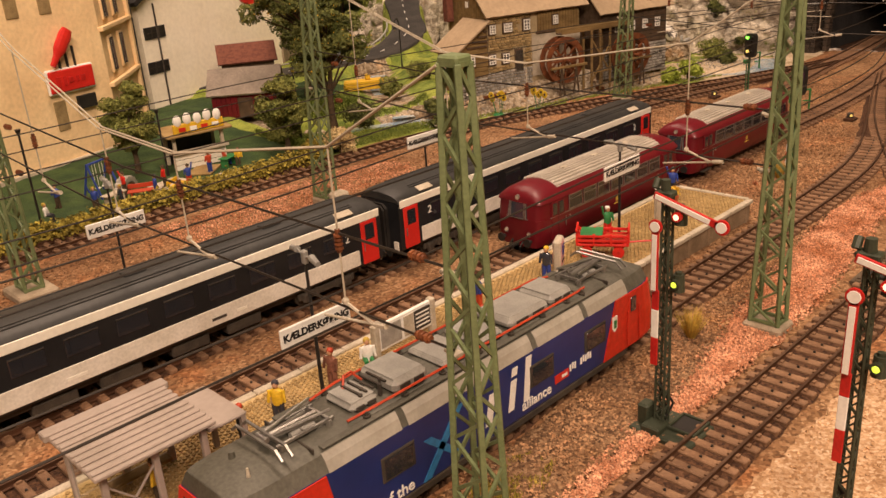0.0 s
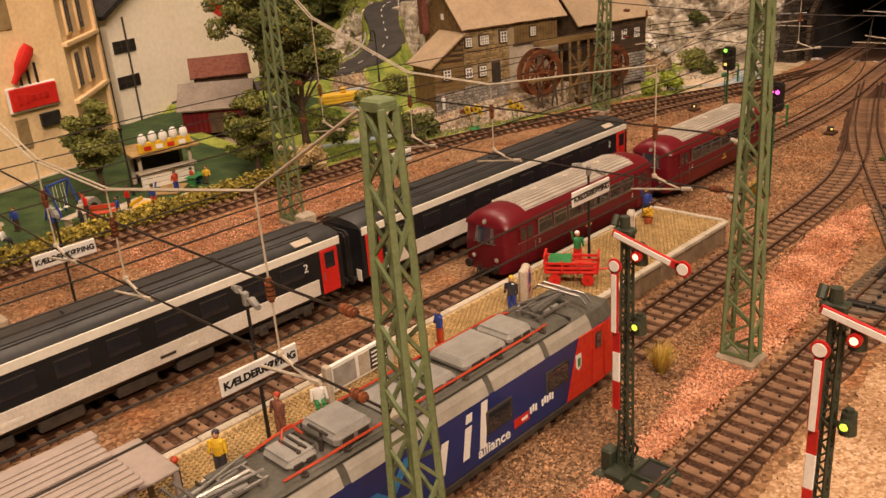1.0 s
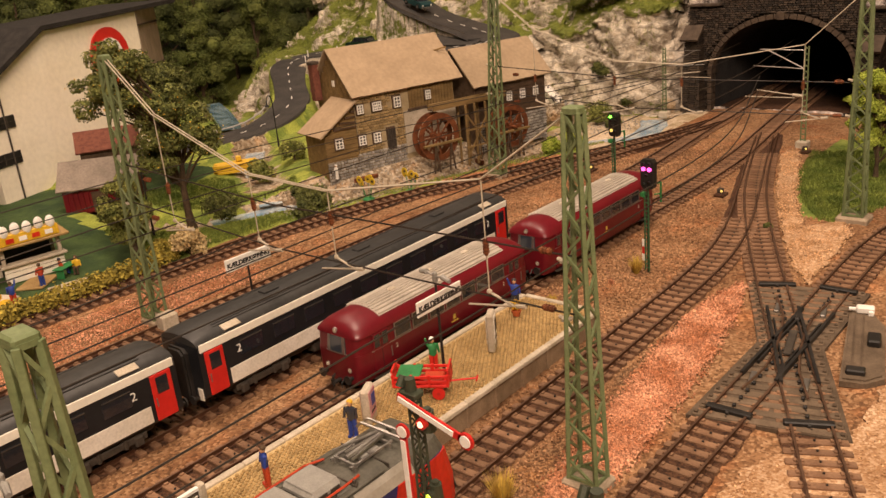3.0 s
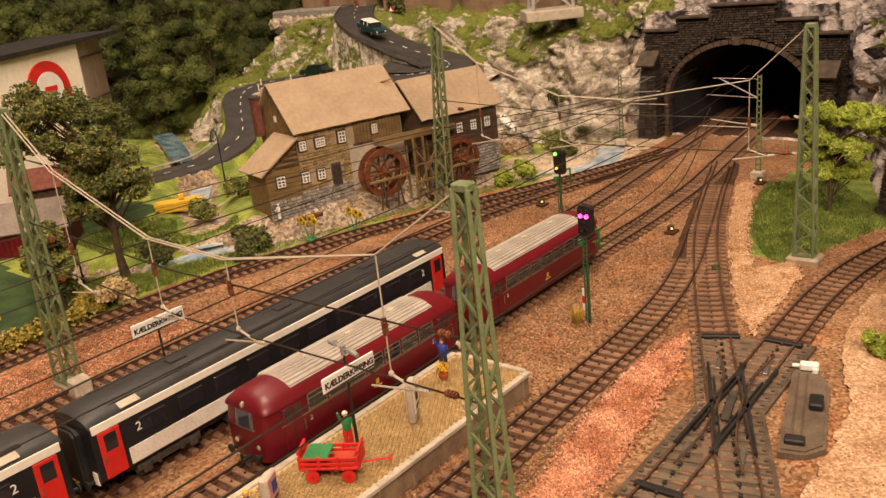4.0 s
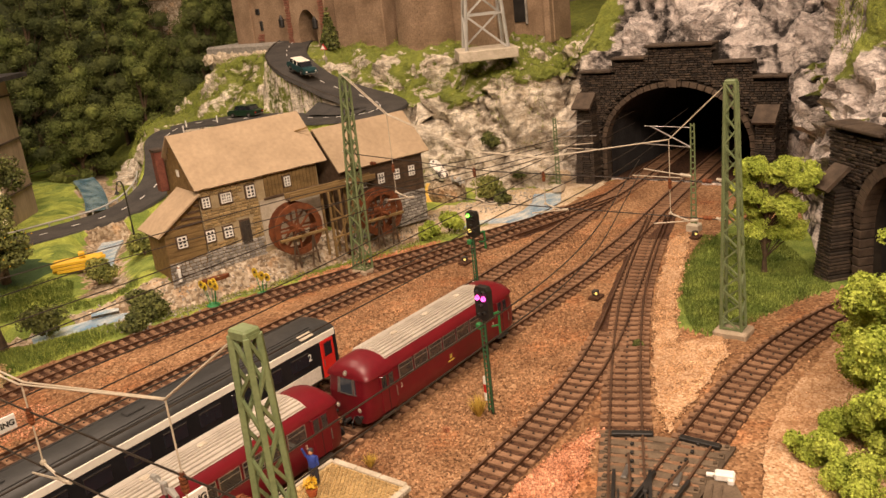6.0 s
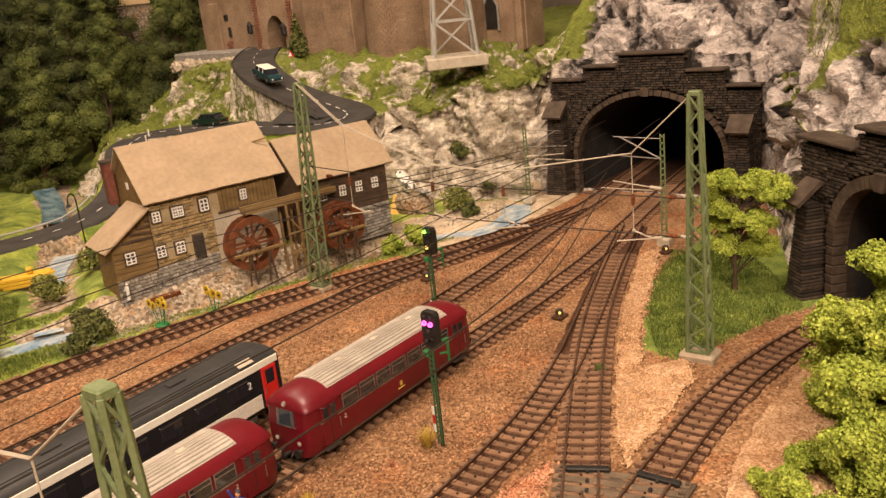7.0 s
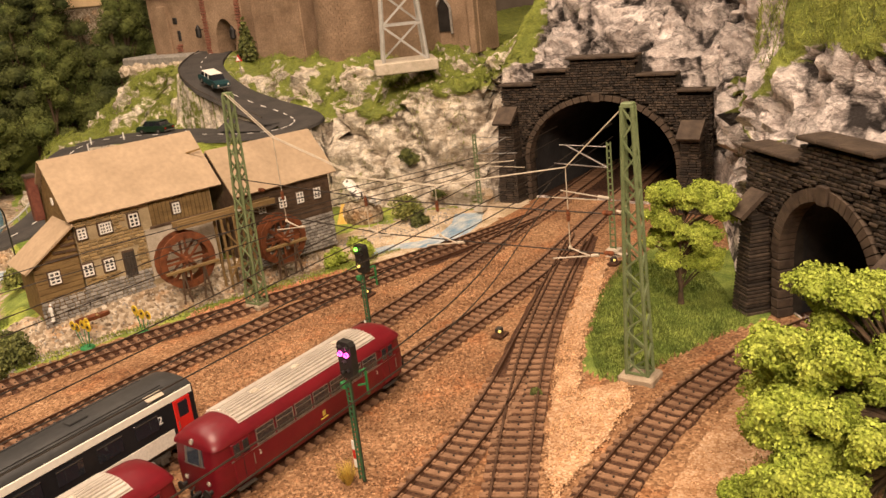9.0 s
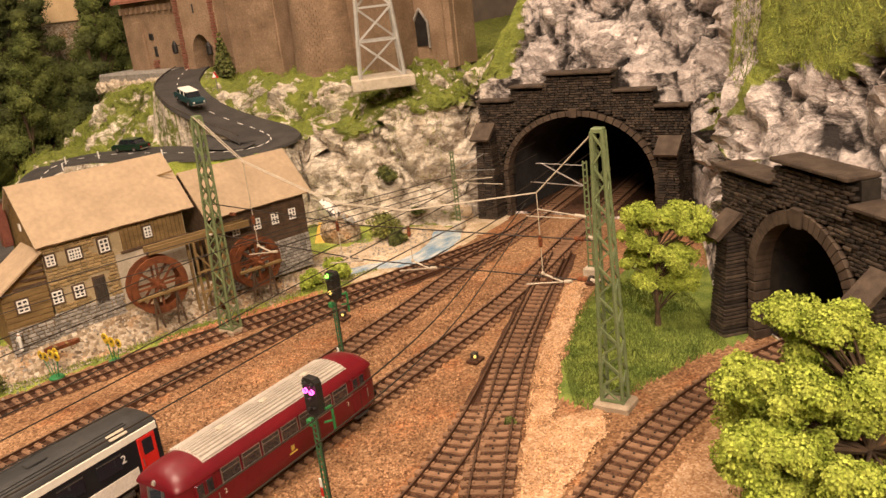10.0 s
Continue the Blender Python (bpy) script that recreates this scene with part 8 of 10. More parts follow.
def mill():
    t = thing("water_mill", MILL, "old water mill of ochre stone and boards with tan roof", "mill house", "mill buildings")
    zb, ze, zr, d, ln = 0.018, 0.0910, 0.1365, 0.088, 0.131
    body = G()
    prof = [(0.004, zb - 0.01), (0.004, ze), (d / 2, zr - 0.002), (d - 0.004, ze), (d - 0.004, zb - 0.01)]
    body.loft([[(x, y, z) for y, z in prof] for x in (0.004, ln - 0.005)])
    body.make("wall", M_JOINT, t)
    y = 0.0036
    wins = [(0.0090, 0.0785, 0.0060, 0.0080, False), (0.0285, 0.0785, 0.0092, 0.0080, True), (0.0530, 0.0790, 0.0070, 0.0100, False), (0.0915, 0.0800, 0.0054, 0.0084, False), (0.0075, 0.0475, 0.0070, 0.0090, False), (0.0250, 0.0470, 0.0070, 0.0090, False)]
    skip = [(a - w / 2 - 0.002, a + w / 2 + 0.002, c - h / 2 - 0.002, c + h / 2 + 0.002) for a, c, w, h, _ in wins] + [(0.037, 0.048, 0.030, 0.056)]
    masonry(t, 0.004, 0.060, 0.034, ze - 0.002, y, M_BRICKTAN, "stone_facing", course=0.0029, length=(0.0040, 0.0075), skip=skip, label="ochre coursed stone")
    masonry(t, 0.000, 0.060, 0.006, 0.034, y - 0.0006, M_GREYSTONE, "rubble_plinth", course=0.0031, length=(0.003, 0.0065), seed=4, label="grey rubble plinth")
    G().box((0.0935, y, 0.045), (0.066, 0.0012, 0.045)).make("plaster_panel", M_CONCRETE, t, "grey stained plaster")
    planks(t, 0.068, 0.125, 0.0690, 0.0905, y - 0.0004, M_TIMBER, True, 0.0038)
    G().box((0.0965, y - 0.0012, 0.0682), (0.062, 0.0016, 0.0022), bev=0.0003).make("sill_beam", M_TIMBERDARK, t)
    for a, c, w, h, dbl in wins:
        cross_window(t, a, c, w, h, y - 0.0006, dbl)
    dr = G().box((0.0425, y - 0.0004, 0.0430), (0.0105, 0.0018, 0.0235), bev=0.0003).make("door", M_TIMBERDARK, t, "dark grey-brown plank door")
    for k in range(4):
        G().box((0.0388 + 0.0025 * k, y - 0.0016, 0.0425), (0.0021, 0.0008, 0.0210)).make("door_plank", M_SKIRT, dr)
    gable_roof(t, -0.001, ln + 0.004, -0.002, d / 2, d + 0.002, ze, zr)
    G().beam((0.116, 0.030, zr - 0.017), (0.131, 0.018, zr - 0.013), 0.0016).make("hoist_beam", M_TIMBER, t)
    # left gable boards
    for k in range(12):
        yy = 0.008 + 0.0062 * k
        top = ze + (zr - ze) * (1 - abs(yy - d / 2) / (d / 2)) - 0.003
        G().box((0.0032, yy, (0.050 + top) / 2), (0.0010, 0.0058, top - 0.050), bev=0.0002).make("gable_board", M_TIMBER, t)
    w = G().box((0.0024, 0.040, 0.103), (0.0012, 0.0045, 0.0060)).make("gable_window", M_WHITE, t)
    ch = G().box((-0.003, d * 0.80, 0.103), (0.008, 0.010, 0.038), bev=0.0006).make("chimney", M_CHIMNEY, t, "dark red brick chimney")
    G().box((-0.003, d * 0.80, 0.1230), (0.0095, 0.0115, 0.003), bev=0.0005).make("chimney_cap", M_CAPSTONE, ch)
    return t


mill_house = mill()


def lean_to():
    t = thing("mill_shed", MILL, "small boarded lean-to shed with tan roof beside the mill", "shed", "mill buildings")
    x0, x1, y0, y1 = -0.036, 0.002, 0.000, 0.046
    zl, zh, zb = 0.0610, 0.0880, 0.012
    g = G().loft([[(x0 + 0.002, y, zb), (x1, y, zb), (x1, y, zh - 0.003), (x0 + 0.002, y, zl - 0.002)] for y in (y0 + 0.003, y1)])
    g.make("wall", M_TIMBER, t)
    for k in range(8):
        a, b = zb + 0.012 + 0.0044 * k, zb + 0.012 + 0.0044 * (k + 1)
        if a > zl - 0.004:
            break
        G().box(((x0 + x1) / 2 + 0.001, y0 + 0.0022, (a + b) / 2), (x1 - x0 - 0.002, 0.0012, b - a - 0.0004), bev=0.0003).make("log", M_TIMBER, t)
    masonry(t, x0 + 0.001, x1, 0.006, 0.032, y0 + 0.0016, M_GREYSTONE, "stone_footing", course=0.0031, length=(0.003, 0.0065), seed=5, label="grey rubble footing")
    for k in range(4):
        zz = zl + 0.002 + 0.005 * k
        xa = x0 + (x1 - x0) * (zz - zl + 0.004) / (zh - zl) + 0.004
        G().box(((xa + x1) / 2, y0 + 0.0018, zz), (x1 - xa, 0.0014, 0.0018), pose(0, 0, 0, 0, 4 * (k % 2), 0)).make("loose_board", M_TIMBERDARK, t)
    cross_window(t, -0.0195, 0.0490, 0.0076, 0.0092, y0 + 0.0022)
    r = G()
    lo, hi = Vector((x0 - 0.005, 0, zl - 0.003)), Vector((x1 + 0.001, 0, zh))
    nrm = Vector((-(hi - lo).z, 0, (hi - lo).x)).normalized() * 0.0016
    r.loft([[lo + Vector((0, y, 0)), hi + Vector((0, y, 0)), hi + nrm + Vector((0, y, 0)), lo + nrm + Vector((0, y, 0))] for y in (y0 - 0.004, y1 + 0.002)])
    r.make("roof", M_CARDROOF, t, "tan card roof slope")
    return t


lean_to()
MILL2 = Matrix.Translation((0.2105, 0.3110, 0)) @ pose(0, 0, 0, 0, 0, -15.06)


def mill_two():
    t = thing("water_mill", MILL2, "smaller dark boarded mill with tan roof and stone base", "mill house", "mill buildings")
    zb, ze, zr, d, ln = 0.008, 0.0800, 0.1190, 0.076, 0.106
    prof = [(0.004, zb), (0.004, ze), (d / 2, zr - 0.002), (d - 0.004, ze), (d - 0.004, zb)]
    G().loft([[(x, y, z) for y, z in prof] for x in (0.004, ln - 0.003)]).make("wall", M_TIMBERDARK, t)
    y = 0.0036
    planks(t, 0.005, ln - 0.004, 0.0430, ze - 0.001, y, M_TIMBERDARK, False, 0.0042)
    masonry(t, 0.004, ln - 0.003, 0.008, 0.0425, y - 0.0003, M_GREYSTONE, "rubble_base", course=0.0031, length=(0.003, 0.0065), seed=6, label="grey rubble base")
    for x in (0.027, 0.049, 0.068, 0.087):
        cross_window(t, x, 0.0640, 0.0062, 0.0092, y - 0.0005)
    gable_roof(t, -0.001, ln + 0.003, -0.002, d / 2, d + 0.002, ze, zr)
    return t


dark_mill = mill_two()
ROTM = pose(0, 0, 0, 0, 0, -15.06)
water_wheel(mill_house, MILL, Matrix.Translation((0.1555, 0.3215, 0.0400)) @ ROTM, 0.0250, 0.012, "large red-brown water wheel")
water_wheel(dark_mill, MILL2, Matrix.Translation((0.2370, 0.2880, 0.0360)) @ ROTM, 0.0235, 0.011, "red-brown water wheel")
trestle(Matrix.Translation((0.1535, 0.3105, 0.004)) @ ROTM, 0.048, 0.030, "pale timber bearing trestle of the water wheel")
trestle(Matrix.Translation((0.2345, 0.2785, 0.002)) @ ROTM, 0.042, 0.030, "pale timber bearing trestle of the water wheel")


def sluice():
    t = thing("mill_flume", Matrix.Translation((0.196, 0.312, 0)) @ ROTM, "weathered timber flume and frames between the wheels", "mill flume")
    for z, x0, x1, y in ((0.0700, -0.045, 0.050, -0.006), (0.0700, -0.045, 0.050, 0.004)):
        G().box(((x0 + x1) / 2, y, z), (x1 - x0, 0.0016, 0.0060), bev=0.0003).make("flume_side", M_TIMBER, t)
    G().box((0.0025, -0.001, 0.0675), (0.095, 0.0090, 0.0012)).make("flume_floor", M_TIMBERDARK, t)
    for x in (-0.006, 0.006, 0.020):
        for y in (-0.008, 0.006):
            G().beam((x, y, 0.002), (x, y, 0.0670), 0.0022, bev=0.0003).make("flume_post", M_TIMBER, t)
    for a, b in (((-0.006, -0.008, 0.012), (0.020, -0.008, 0.050)), ((0.020, -0.008, 0.020), (-0.006, -0.008, 0.058))):
        G().beam(a, b, 0.0014).make("flume_brace", M_TIMBER, t)
    for z in (0.022, 0.040):
        G().beam((-0.008, -0.0085, z), (0.022, -0.0085, z), 0.0016).make("flume_rail", M_TIMBER, t)
    return t


sluice()


# ---- castle on the hill ----
def castle():
    t = thing("castle", at(0, 0), "massive brown stone castle with round towers and pointed gate", "castle")
    top = 0.36

    def wall(x, y0, y1, z0, thick, nm="wall"):
        G().box((x + thick / 2, (y0 + y1) / 2, (z0 + top) / 2), (thick, y1 - y0, top - z0), bev=0.002).make(nm, M_CASTLE, t)

    def round_tower(x, y, r, z0):
        g = G()
        n = 28
        rings = []
        for z, f in ((z0, 1.06), (z0 + 0.06, 1.0), (top, 0.97)):
            rings.append([(x + r * f * math.cos(2 * math.pi * k / n), y + r * f * math.sin(2 * math.pi * k / n), z) for k in range(n)])
        g.loft(rings)
        g.make("round_tower", M_CASTLE, t, smooth=True)

    # low range with a tiled roof, corbels and a shallow buttress
    G().box((0.655, 0.851, 0.217), (0.06, 0.150, 0.134), bev=0.002).make("wall", M_CASTLE, t)
    G().loft([[(0.612, 0.772, 0.2835), (0.612, 0.930, 0.2835), (0.655, 0.930, 0.330), (0.655, 0.772, 0.330)], [(0.612, 0.772, 0.2875), (0.612, 0.930, 0.2875), (0.655, 0.930, 0.335), (0.655, 0.772, 0.335)]]).make("roof", M_CASTLERED, t, "dull red tiled roof")
    for k in range(11):
        G().box((0.6225, 0.786 + 0.0135 * k, 0.272), (0.0070, 0.0040, 0.0100), bev=0.0006).make("corbel", M_CASTLE, t)
    G().box((0.6245, 0.888, 0.206), (0.0070, 0.022, 0.096), bev=0.0012).make("buttress", M_CASTLE, t)
    wall(0.640, 0.400, 0.690, 0.150, 0.05)
    wall(0.616, 0.626, 0.677, 0.150, 0.05)
    wall(0.607, 0.574, 0.626, 0.148, 0.06)
    round_tower(0.648, 0.519, 0.047, 0.150)
    # gate tower
    gx, y0, y1, deep = 0.605, 0.686, 0.776, 0.11
    zb, yc, hw = 0.165, 0.729, 0.0195
    for ya, yb in ((y0, yc - hw), (yc + hw, y1)):
        G().box((gx + deep / 2, (ya + yb) / 2, (zb - 0.02 + top) / 2), (deep, yb - ya, top - zb + 0.02)).make("gate_pier", M_CASTLE, t)
    lower = [(yc + hw * math.cos(math.pi * k / 10) * (1 - 0.12 * math.sin(math.pi * k / 10)), zb + 0.038 + 0.024 * math.sin(math.pi * k / 10)) for k in range(10, -1, -1)]
    gate = G().loft([[(x, y, z) for y, z in lower] + [(x, y, top) for y, z in reversed(lower)] for x in (gx, gx + deep)])
    gate.make("gate_tower", M_CASTLE, t)
    G().box((gx + deep - 0.002, yc, zb + 0.03), (0.004, 0.042, 0.08)).make("gate_door", M_TIMBERDARK, t, "dark recessed gate")
    r = random.Random(4)
    for y in (y0 + 0.008, y1 - 0.008):
        z = zb - 0.01
        while z < top:
            w = r.uniform(0.0080, 0.0105)
            G().box((gx - 0.0006, y + r.uniform(-0.001, 0.001), z + 0.002), (0.003, w, 0.0034), bev=0.0005).make("quoin", M_CASTLERED, t)
            z += 0.0042
    for z in (0.184, 0.188, 0.192):
        G().box((0.6246, 0.861 + r.uniform(-0.002, 0.002), z), (0.003, r.uniform(0.010, 0.016), 0.0034), bev=0.0005).make("patch_brick", M_CASTLERED, t)
    for x, y, z, w, h in ((0.625, 0.857, 0.207, 0.007, 0.016), (0.625, 0.862, 0.230, 0.010, 0.010), (gx, 0.732, 0.264, 0.0025, 0.014)):
        G().box((x - 0.0003, y, z), (0.003, w, h), bev=0.0012).make("arrow_slit", M_BLACK, t)
    for y, z in ((0.706, 0.204), (0.780, 0.210)):
        l = G().box((gx - 0.006, y, z), (0.007, 0.009, 0.015), bev=0.002).make("wall_lantern", M_BLACK, t)
        G().tube((gx - 0.006, y, z + 0.0075), (gx - 0.006, y, z + 0.012), 0.0032, 0.0006, 10).make("lantern_cap", M_BLACK, l)
        G().beam((gx - 0.006, y, z + 0.004), (gx + 0.004, y - 0.002, z + 0.004), 0.0014).make("bracket", M_BLACK, l)
    # paved ledge at the foot of the low range, on boulders
    G().box((0.632, 0.884, 0.160), (0.086, 0.172, 0.040), bev=0.003).make("ledge", M_GREYSTONE, t, "grey paved ledge")
    for k in range(15):
        f = k / 14
        g = G()
        g.ball((0, 0, 0), 0.011 * r.uniform(0.7, 1.25), 9, 6, (0.8, 1.2, 0.85))
        g.v = [Vector(v) * (1 + 0.35 * fbm(v[0] * 160 + k, v[1] * 160, v[2] * 160)) + Vector((0.591 - 0.004 * r.random(), 0.806 + 0.165 * f, 0.163 - 0.008 * r.random())) for v in g.v]
        g.make("boulder", M_CREAMSTONE, t)
    # hall behind the pylon with a gothic window
    wall(0.690, 0.338, 0.470, 0.150, 0.05, "hall_wall")
    out = [(-0.010, 0.0), (-0.010, 0.030), (0.0, 0.046), (0.010, 0.030), (0.010, 0.0)]
    G().prism(out, 0.004, Matrix.Translation((0.6885, 0.391, 0.180)) @ pose(0, 0, 0, 0, 0, -90)).make("gothic_window", M_BLACK, t)
    for s in (-1, 1):
        G().beam((0.687, 0.391 + s * 0.012, 0.177), (0.687, 0.391 + s * 0.012, 0.211), 0.003, bev=0.0006).make("window_jamb", M_GREYSTONE, t)
        G().beam((0.687, 0.391 + s * 0.012, 0.211), (0.687, 0.391, 0.229), 0.003, bev=0.0006).make("window_head", M_GREYSTONE, t)
    for y in (0.344, 0.412, 0.438):
        G().box((0.686, y, 0.26), (0.010, 0.010, 0.22), bev=0.001).make("pilaster", M_CASTLE, t)
    # string courses of small blocks give the walls their grain
    g = G()
    for (x, y0w, y1w) in ((0.6155, 0.627, 0.676), (0.6065, 0.575, 0.625)):
        z, row = 0.150, 0
        while z < top:
            y = y0w - (0.005 if row % 2 else 0)
            while y < y1w:
                w = r.uniform(0.006, 0.011)
                a, b = max(y, y0w), min(y + w, y1w)
                if b - a > 0.002:
                    g.box((x, (a + b) / 2, z + 0.0020), (0.0016, b - a - 0.0005, 0.0035))
                y += w
            z += 0.0040
            row += 1
    for cx, cy, rr in ((0.648, 0.519, 0.047),):
        z, row = 0.155, 0
        while z < top - 0.004:
            rad = rr * (1.05 - 0.07 * min(1, (z - 0.155) / 0.1))
            n = 40
            for k in range(n):
                a = 2 * math.pi * (k + 0.5 * (row % 2)) / n
                if math.cos(a) > 0.25:
                    continue
                g.box((cx + rad * math.cos(a), cy + rad * math.sin(a), z + 0.002), (0.0018, 2 * math.pi * rad / n - 0.0005, 0.0035), pose(0, 0, 0, 0, 0, math.degrees(a)))
            z += 0.0040
            row += 1
    ob = g.make("stone_cladding", M_CASTLE, t, "brown coursed castle stone")
    ob["kind"] = "stuff"
    return t


castle()


def pylon():
    """Light grey steel lattice tower on a timber-edged slab."""
    t = thing("steel_pylon", Matrix.Translation((0.548, 0.358, 0.148)) @ pose(0, 0, 0, 0, 0, -50), "light grey lattice pylon on a pale slab", "pylon")
    G().box((0, 0, 0.006), (0.074, 0.074, 0.013), bev=0.001).make("slab", M_CONCRETE, t, "pale grey slab")
    h, a, b = 0.22, 0.026, 0.010
    P = lambda sx, sy, z: Vector((sx * (a + (b - a) * z / h), sy * (a + (b - a) * z / h), 0.012 + z))
    for sx in (-1, 1):
        for sy in (-1, 1):
            G().beam(P(sx, sy, 0), P(sx, sy, h), 0.0034, bev=0.0004).make("leg", M_GREYSTEEL, t)
    zs = [0, 0.042, 0.080, 0.114, 0.145, 0.172, 0.196, h]
    for s1, s2 in (((-1, -1), (1, -1)), ((1, -1), (1, 1)), ((1, 1), (-1, 1)), ((-1, 1), (-1, -1))):
        for k in range(len(zs) - 1):
            p, q = (s1, s2) if k % 2 else (s2, s1)
            G().beam(P(*p, zs[k]), P(*q, zs[k + 1]), 0.0024).make("diagonal", M_GREYSTEEL, t)
            G().beam(P(*s1, zs[k + 1]), P(*s2, zs[k + 1]), 0.0020).make("girt", M_GREYSTEEL, t)
    return t


pylon()


# ---- white house, cream building, sheds ----
def white_house():
    rot = math.degrees(math.atan2(0.11, 0.28))
    t = thing("white_house", Matrix.Translation((-0.15, 0.66, 0)) @ pose(0, 0, 0, 0, 0, rot), "large plain white gable house with dark slate roof", "house")
    out = [(0.0, 0.0), (0.262, 0.0), (0.266, 0.1848), (0.100, 0.178), (0.0, 0.128)]
    G().prism(out, 0.11).make("wall", M_HOUSEWHITE, t)
    w = pose(0, 0, 0, 0, 0, 20)
    G().box((0.2665 + 0.040 * math.cos(radians(20)), 0.002 + 0.040 * math.sin(radians(20)), 0.093), (0.080, 0.004, 0.186), w).make("side_wall", M_SIDEWALL, t, "brown boarded side wall")
    for z in (0.055, 0.115, 0.168):
        G().box((0.2665 + 0.040 * math.cos(radians(20)), -0.001 + 0.040 * math.sin(radians(20)), z), (0.080, 0.003, 0.002), w).make("wall_ledge", M_CAPSTONE, t)
    for a, b in (((-0.008, 0.1245), (0.100, 0.180)), ((0.098, 0.1795), (0.342, 0.1892))):
        d = Vector((b[0] - a[0], 0, b[1] - a[1])).normalized()
        n = Vector((-d.z, 0, d.x)) * 0.005
        G().loft([[(a[0], y, a[1]), (b[0], y, b[1]), (b[0] + n.x, y, b[1] + n.z), (a[0] + n.x, y, a[1] + n.z)] for y in (-0.008, 0.118)]).make("roof_slope", M_SLATE, t, "dark slate roof slope")
    for x, z in ((0.021, 0.0940), (0.018, 0.0565)):
        w = G().box((x, -0.0004, z), (0.0335, 0.002, 0.0130), bev=0.0003).make("window", M_BLACK, t, "dark wide window")
        for dx in (-0.006, 0.006):
            G().box((x + dx, -0.0016, z), (0.0008, 0.0008, 0.0120)).make("window_bar", M_SKIRT, w)
        G().box((x, -0.0016, z), (0.032, 0.0008, 0.0008)).make("window_bar", M_SKIRT, w)
    d = G().tube((0.205, -0.0022, 0.138), (0.205, 0.0, 0.138), 0.034, n=40).make("round_emblem", M_RED, t, "red and white round emblem")
    f = G().tube((0.205, -0.0032, 0.138), (0.205, -0.0022, 0.138), 0.0215, n=32).make("emblem_field", M_WHITE, d)
    G().box((0.205, -0.0036, 0.1400), (0.020, 0.0010, 0.0060), bev=0.0003).make("emblem_bar", M_RED, f)
    G().tube((0.024, -0.002, 0.0), (0.024, -0.002, 0.125), 0.001, n=6).make("drain_pipe", M_SKIRT, t)
    return t


white_house()


def cream_building():
    t = thing("cream_building", at(0, 0), "tall cream plaster town building with red sign panel", "building")
    c, l, r = Vector((-0.245, 0.545, 0)), Vector((-0.46, 0.483, 0)), Vector((-0.170, 0.640, 0))
    h = 0.24
    back = Vector((-0.38, 0.70, 0))
    g = G()
    ring = [l, c, r, back]
    g.loft([[(p.x, p.y, z) for p in ring] for z in (0.0, h)])
    g.make("wall", M_CREAM, t)

    def face(a, b, u, z, w, hh, depth, lift=0.0):
        d = (b - a).normalized()
        n = Vector((d.y, -d.x, 0))
        p = a + d * u + n * lift
        return Matrix.Translation((p.x, p.y, z)) @ Matrix((( d.x, -n.x, 0, 0), (d.y, -n.y, 0, 0), (0, 0, 1, 0), (0, 0, 0, 1)))

    def put(a, b, u, z, w, hh, dep, mm, nm, lift=0.0, bev=0.0005, label=""):
        ob = G().box((0, 0, 0), (w, dep, hh), bev=bev).make(nm, mm, t, label)
        ob.matrix_local = face(a, b, u, z, w, hh, dep, lift)
        return ob

    # window side
    for z in (0.058, 0.092, 0.141, 0.19):
        for u in (0.026, 0.066):
            if z in (0.058,):
                continue
            put(c, r, u, z, 0.017, 0.034, 0.004, M_CREAM, "window_surround", 0.0)
            w = put(c, r, u, z, 0.011, 0.030, 0.004, M_PANE, "window", 0.0012)
            w2 = G().box((0, -0.0024, 0), (0.001, 0.001, 0.030)).make("window_bar", M_TIMBERDARK, w)
    for z in (0.066, 0.117, 0.166):
        put(c, r, 0.060, z, 0.122, 0.004, 0.006, M_CREAM, "string_course", 0.001)
    put(c, r, 0.114, 0.12, 0.008, 0.24, 0.005, M_CREAM, "pilaster", 0.001)
    put(c, r, 0.119, 0.10, 0.002, 0.18, 0.003, M_BLACK, "drain_pipe", 0.003)
    # sign side
    for u, z in ((0.172, 0.150), (0.140, 0.150), (0.165, 0.05)):
        put(l, c, u, z, 0.012, 0.026, 0.002, M_BRICKTAN, "blind_window", 0.0)
    sg = put(l, c, 0.180, 0.080, 0.050, 0.022, 0.003, M_WHITE, "sign_panel", 0.003, 0.001, "red brand panel with white edge")
    a = G().box((0, -0.0018, 0), (0.047, 0.002, 0.019), bev=0.0008).make("sign_field", M_RED, sg)
    for k, (x, w, hh) in enumerate(((-0.015, 0.005, 0.009), (-0.008, 0.003, 0.008), (-0.002, 0.005, 0.005), (0.005, 0.003, 0.005), (0.011, 0.005, 0.005))):
        G().box((x, -0.0031, 0.0), (w, 0.0008, hh), bev=0.0003).make("sign_stroke", M_SIGNALRED, sg)
    bt = G()
    prof = [(0.0, 0.0028), (0.004, 0.0030), (0.010, 0.0036), (0.016, 0.0062), (0.030, 0.0066), (0.036, 0.0050), (0.037, 0.0)]
    rings = [[(math.cos(2 * math.pi * k / 12) * rr, math.sin(2 * math.pi * k / 12) * rr * 0.5, z) for k in range(12)] for z, rr in prof[:-1]]
    bt.loft(rings)
    b = bt.make("bottle_emblem", M_RED, sg, "red bottle-shaped emblem")
    b.matrix_local = Matrix.Translation((-0.018, -0.004, 0.014)) @ pose(0, 0, 0, 0, 38, 0)
    for x in (-0.008, 0.0, 0.008):
        G().box((x, 0, 0.019), (0.0014, 0.002, 0.018)).make("sign_strut", M_BLACK, sg)
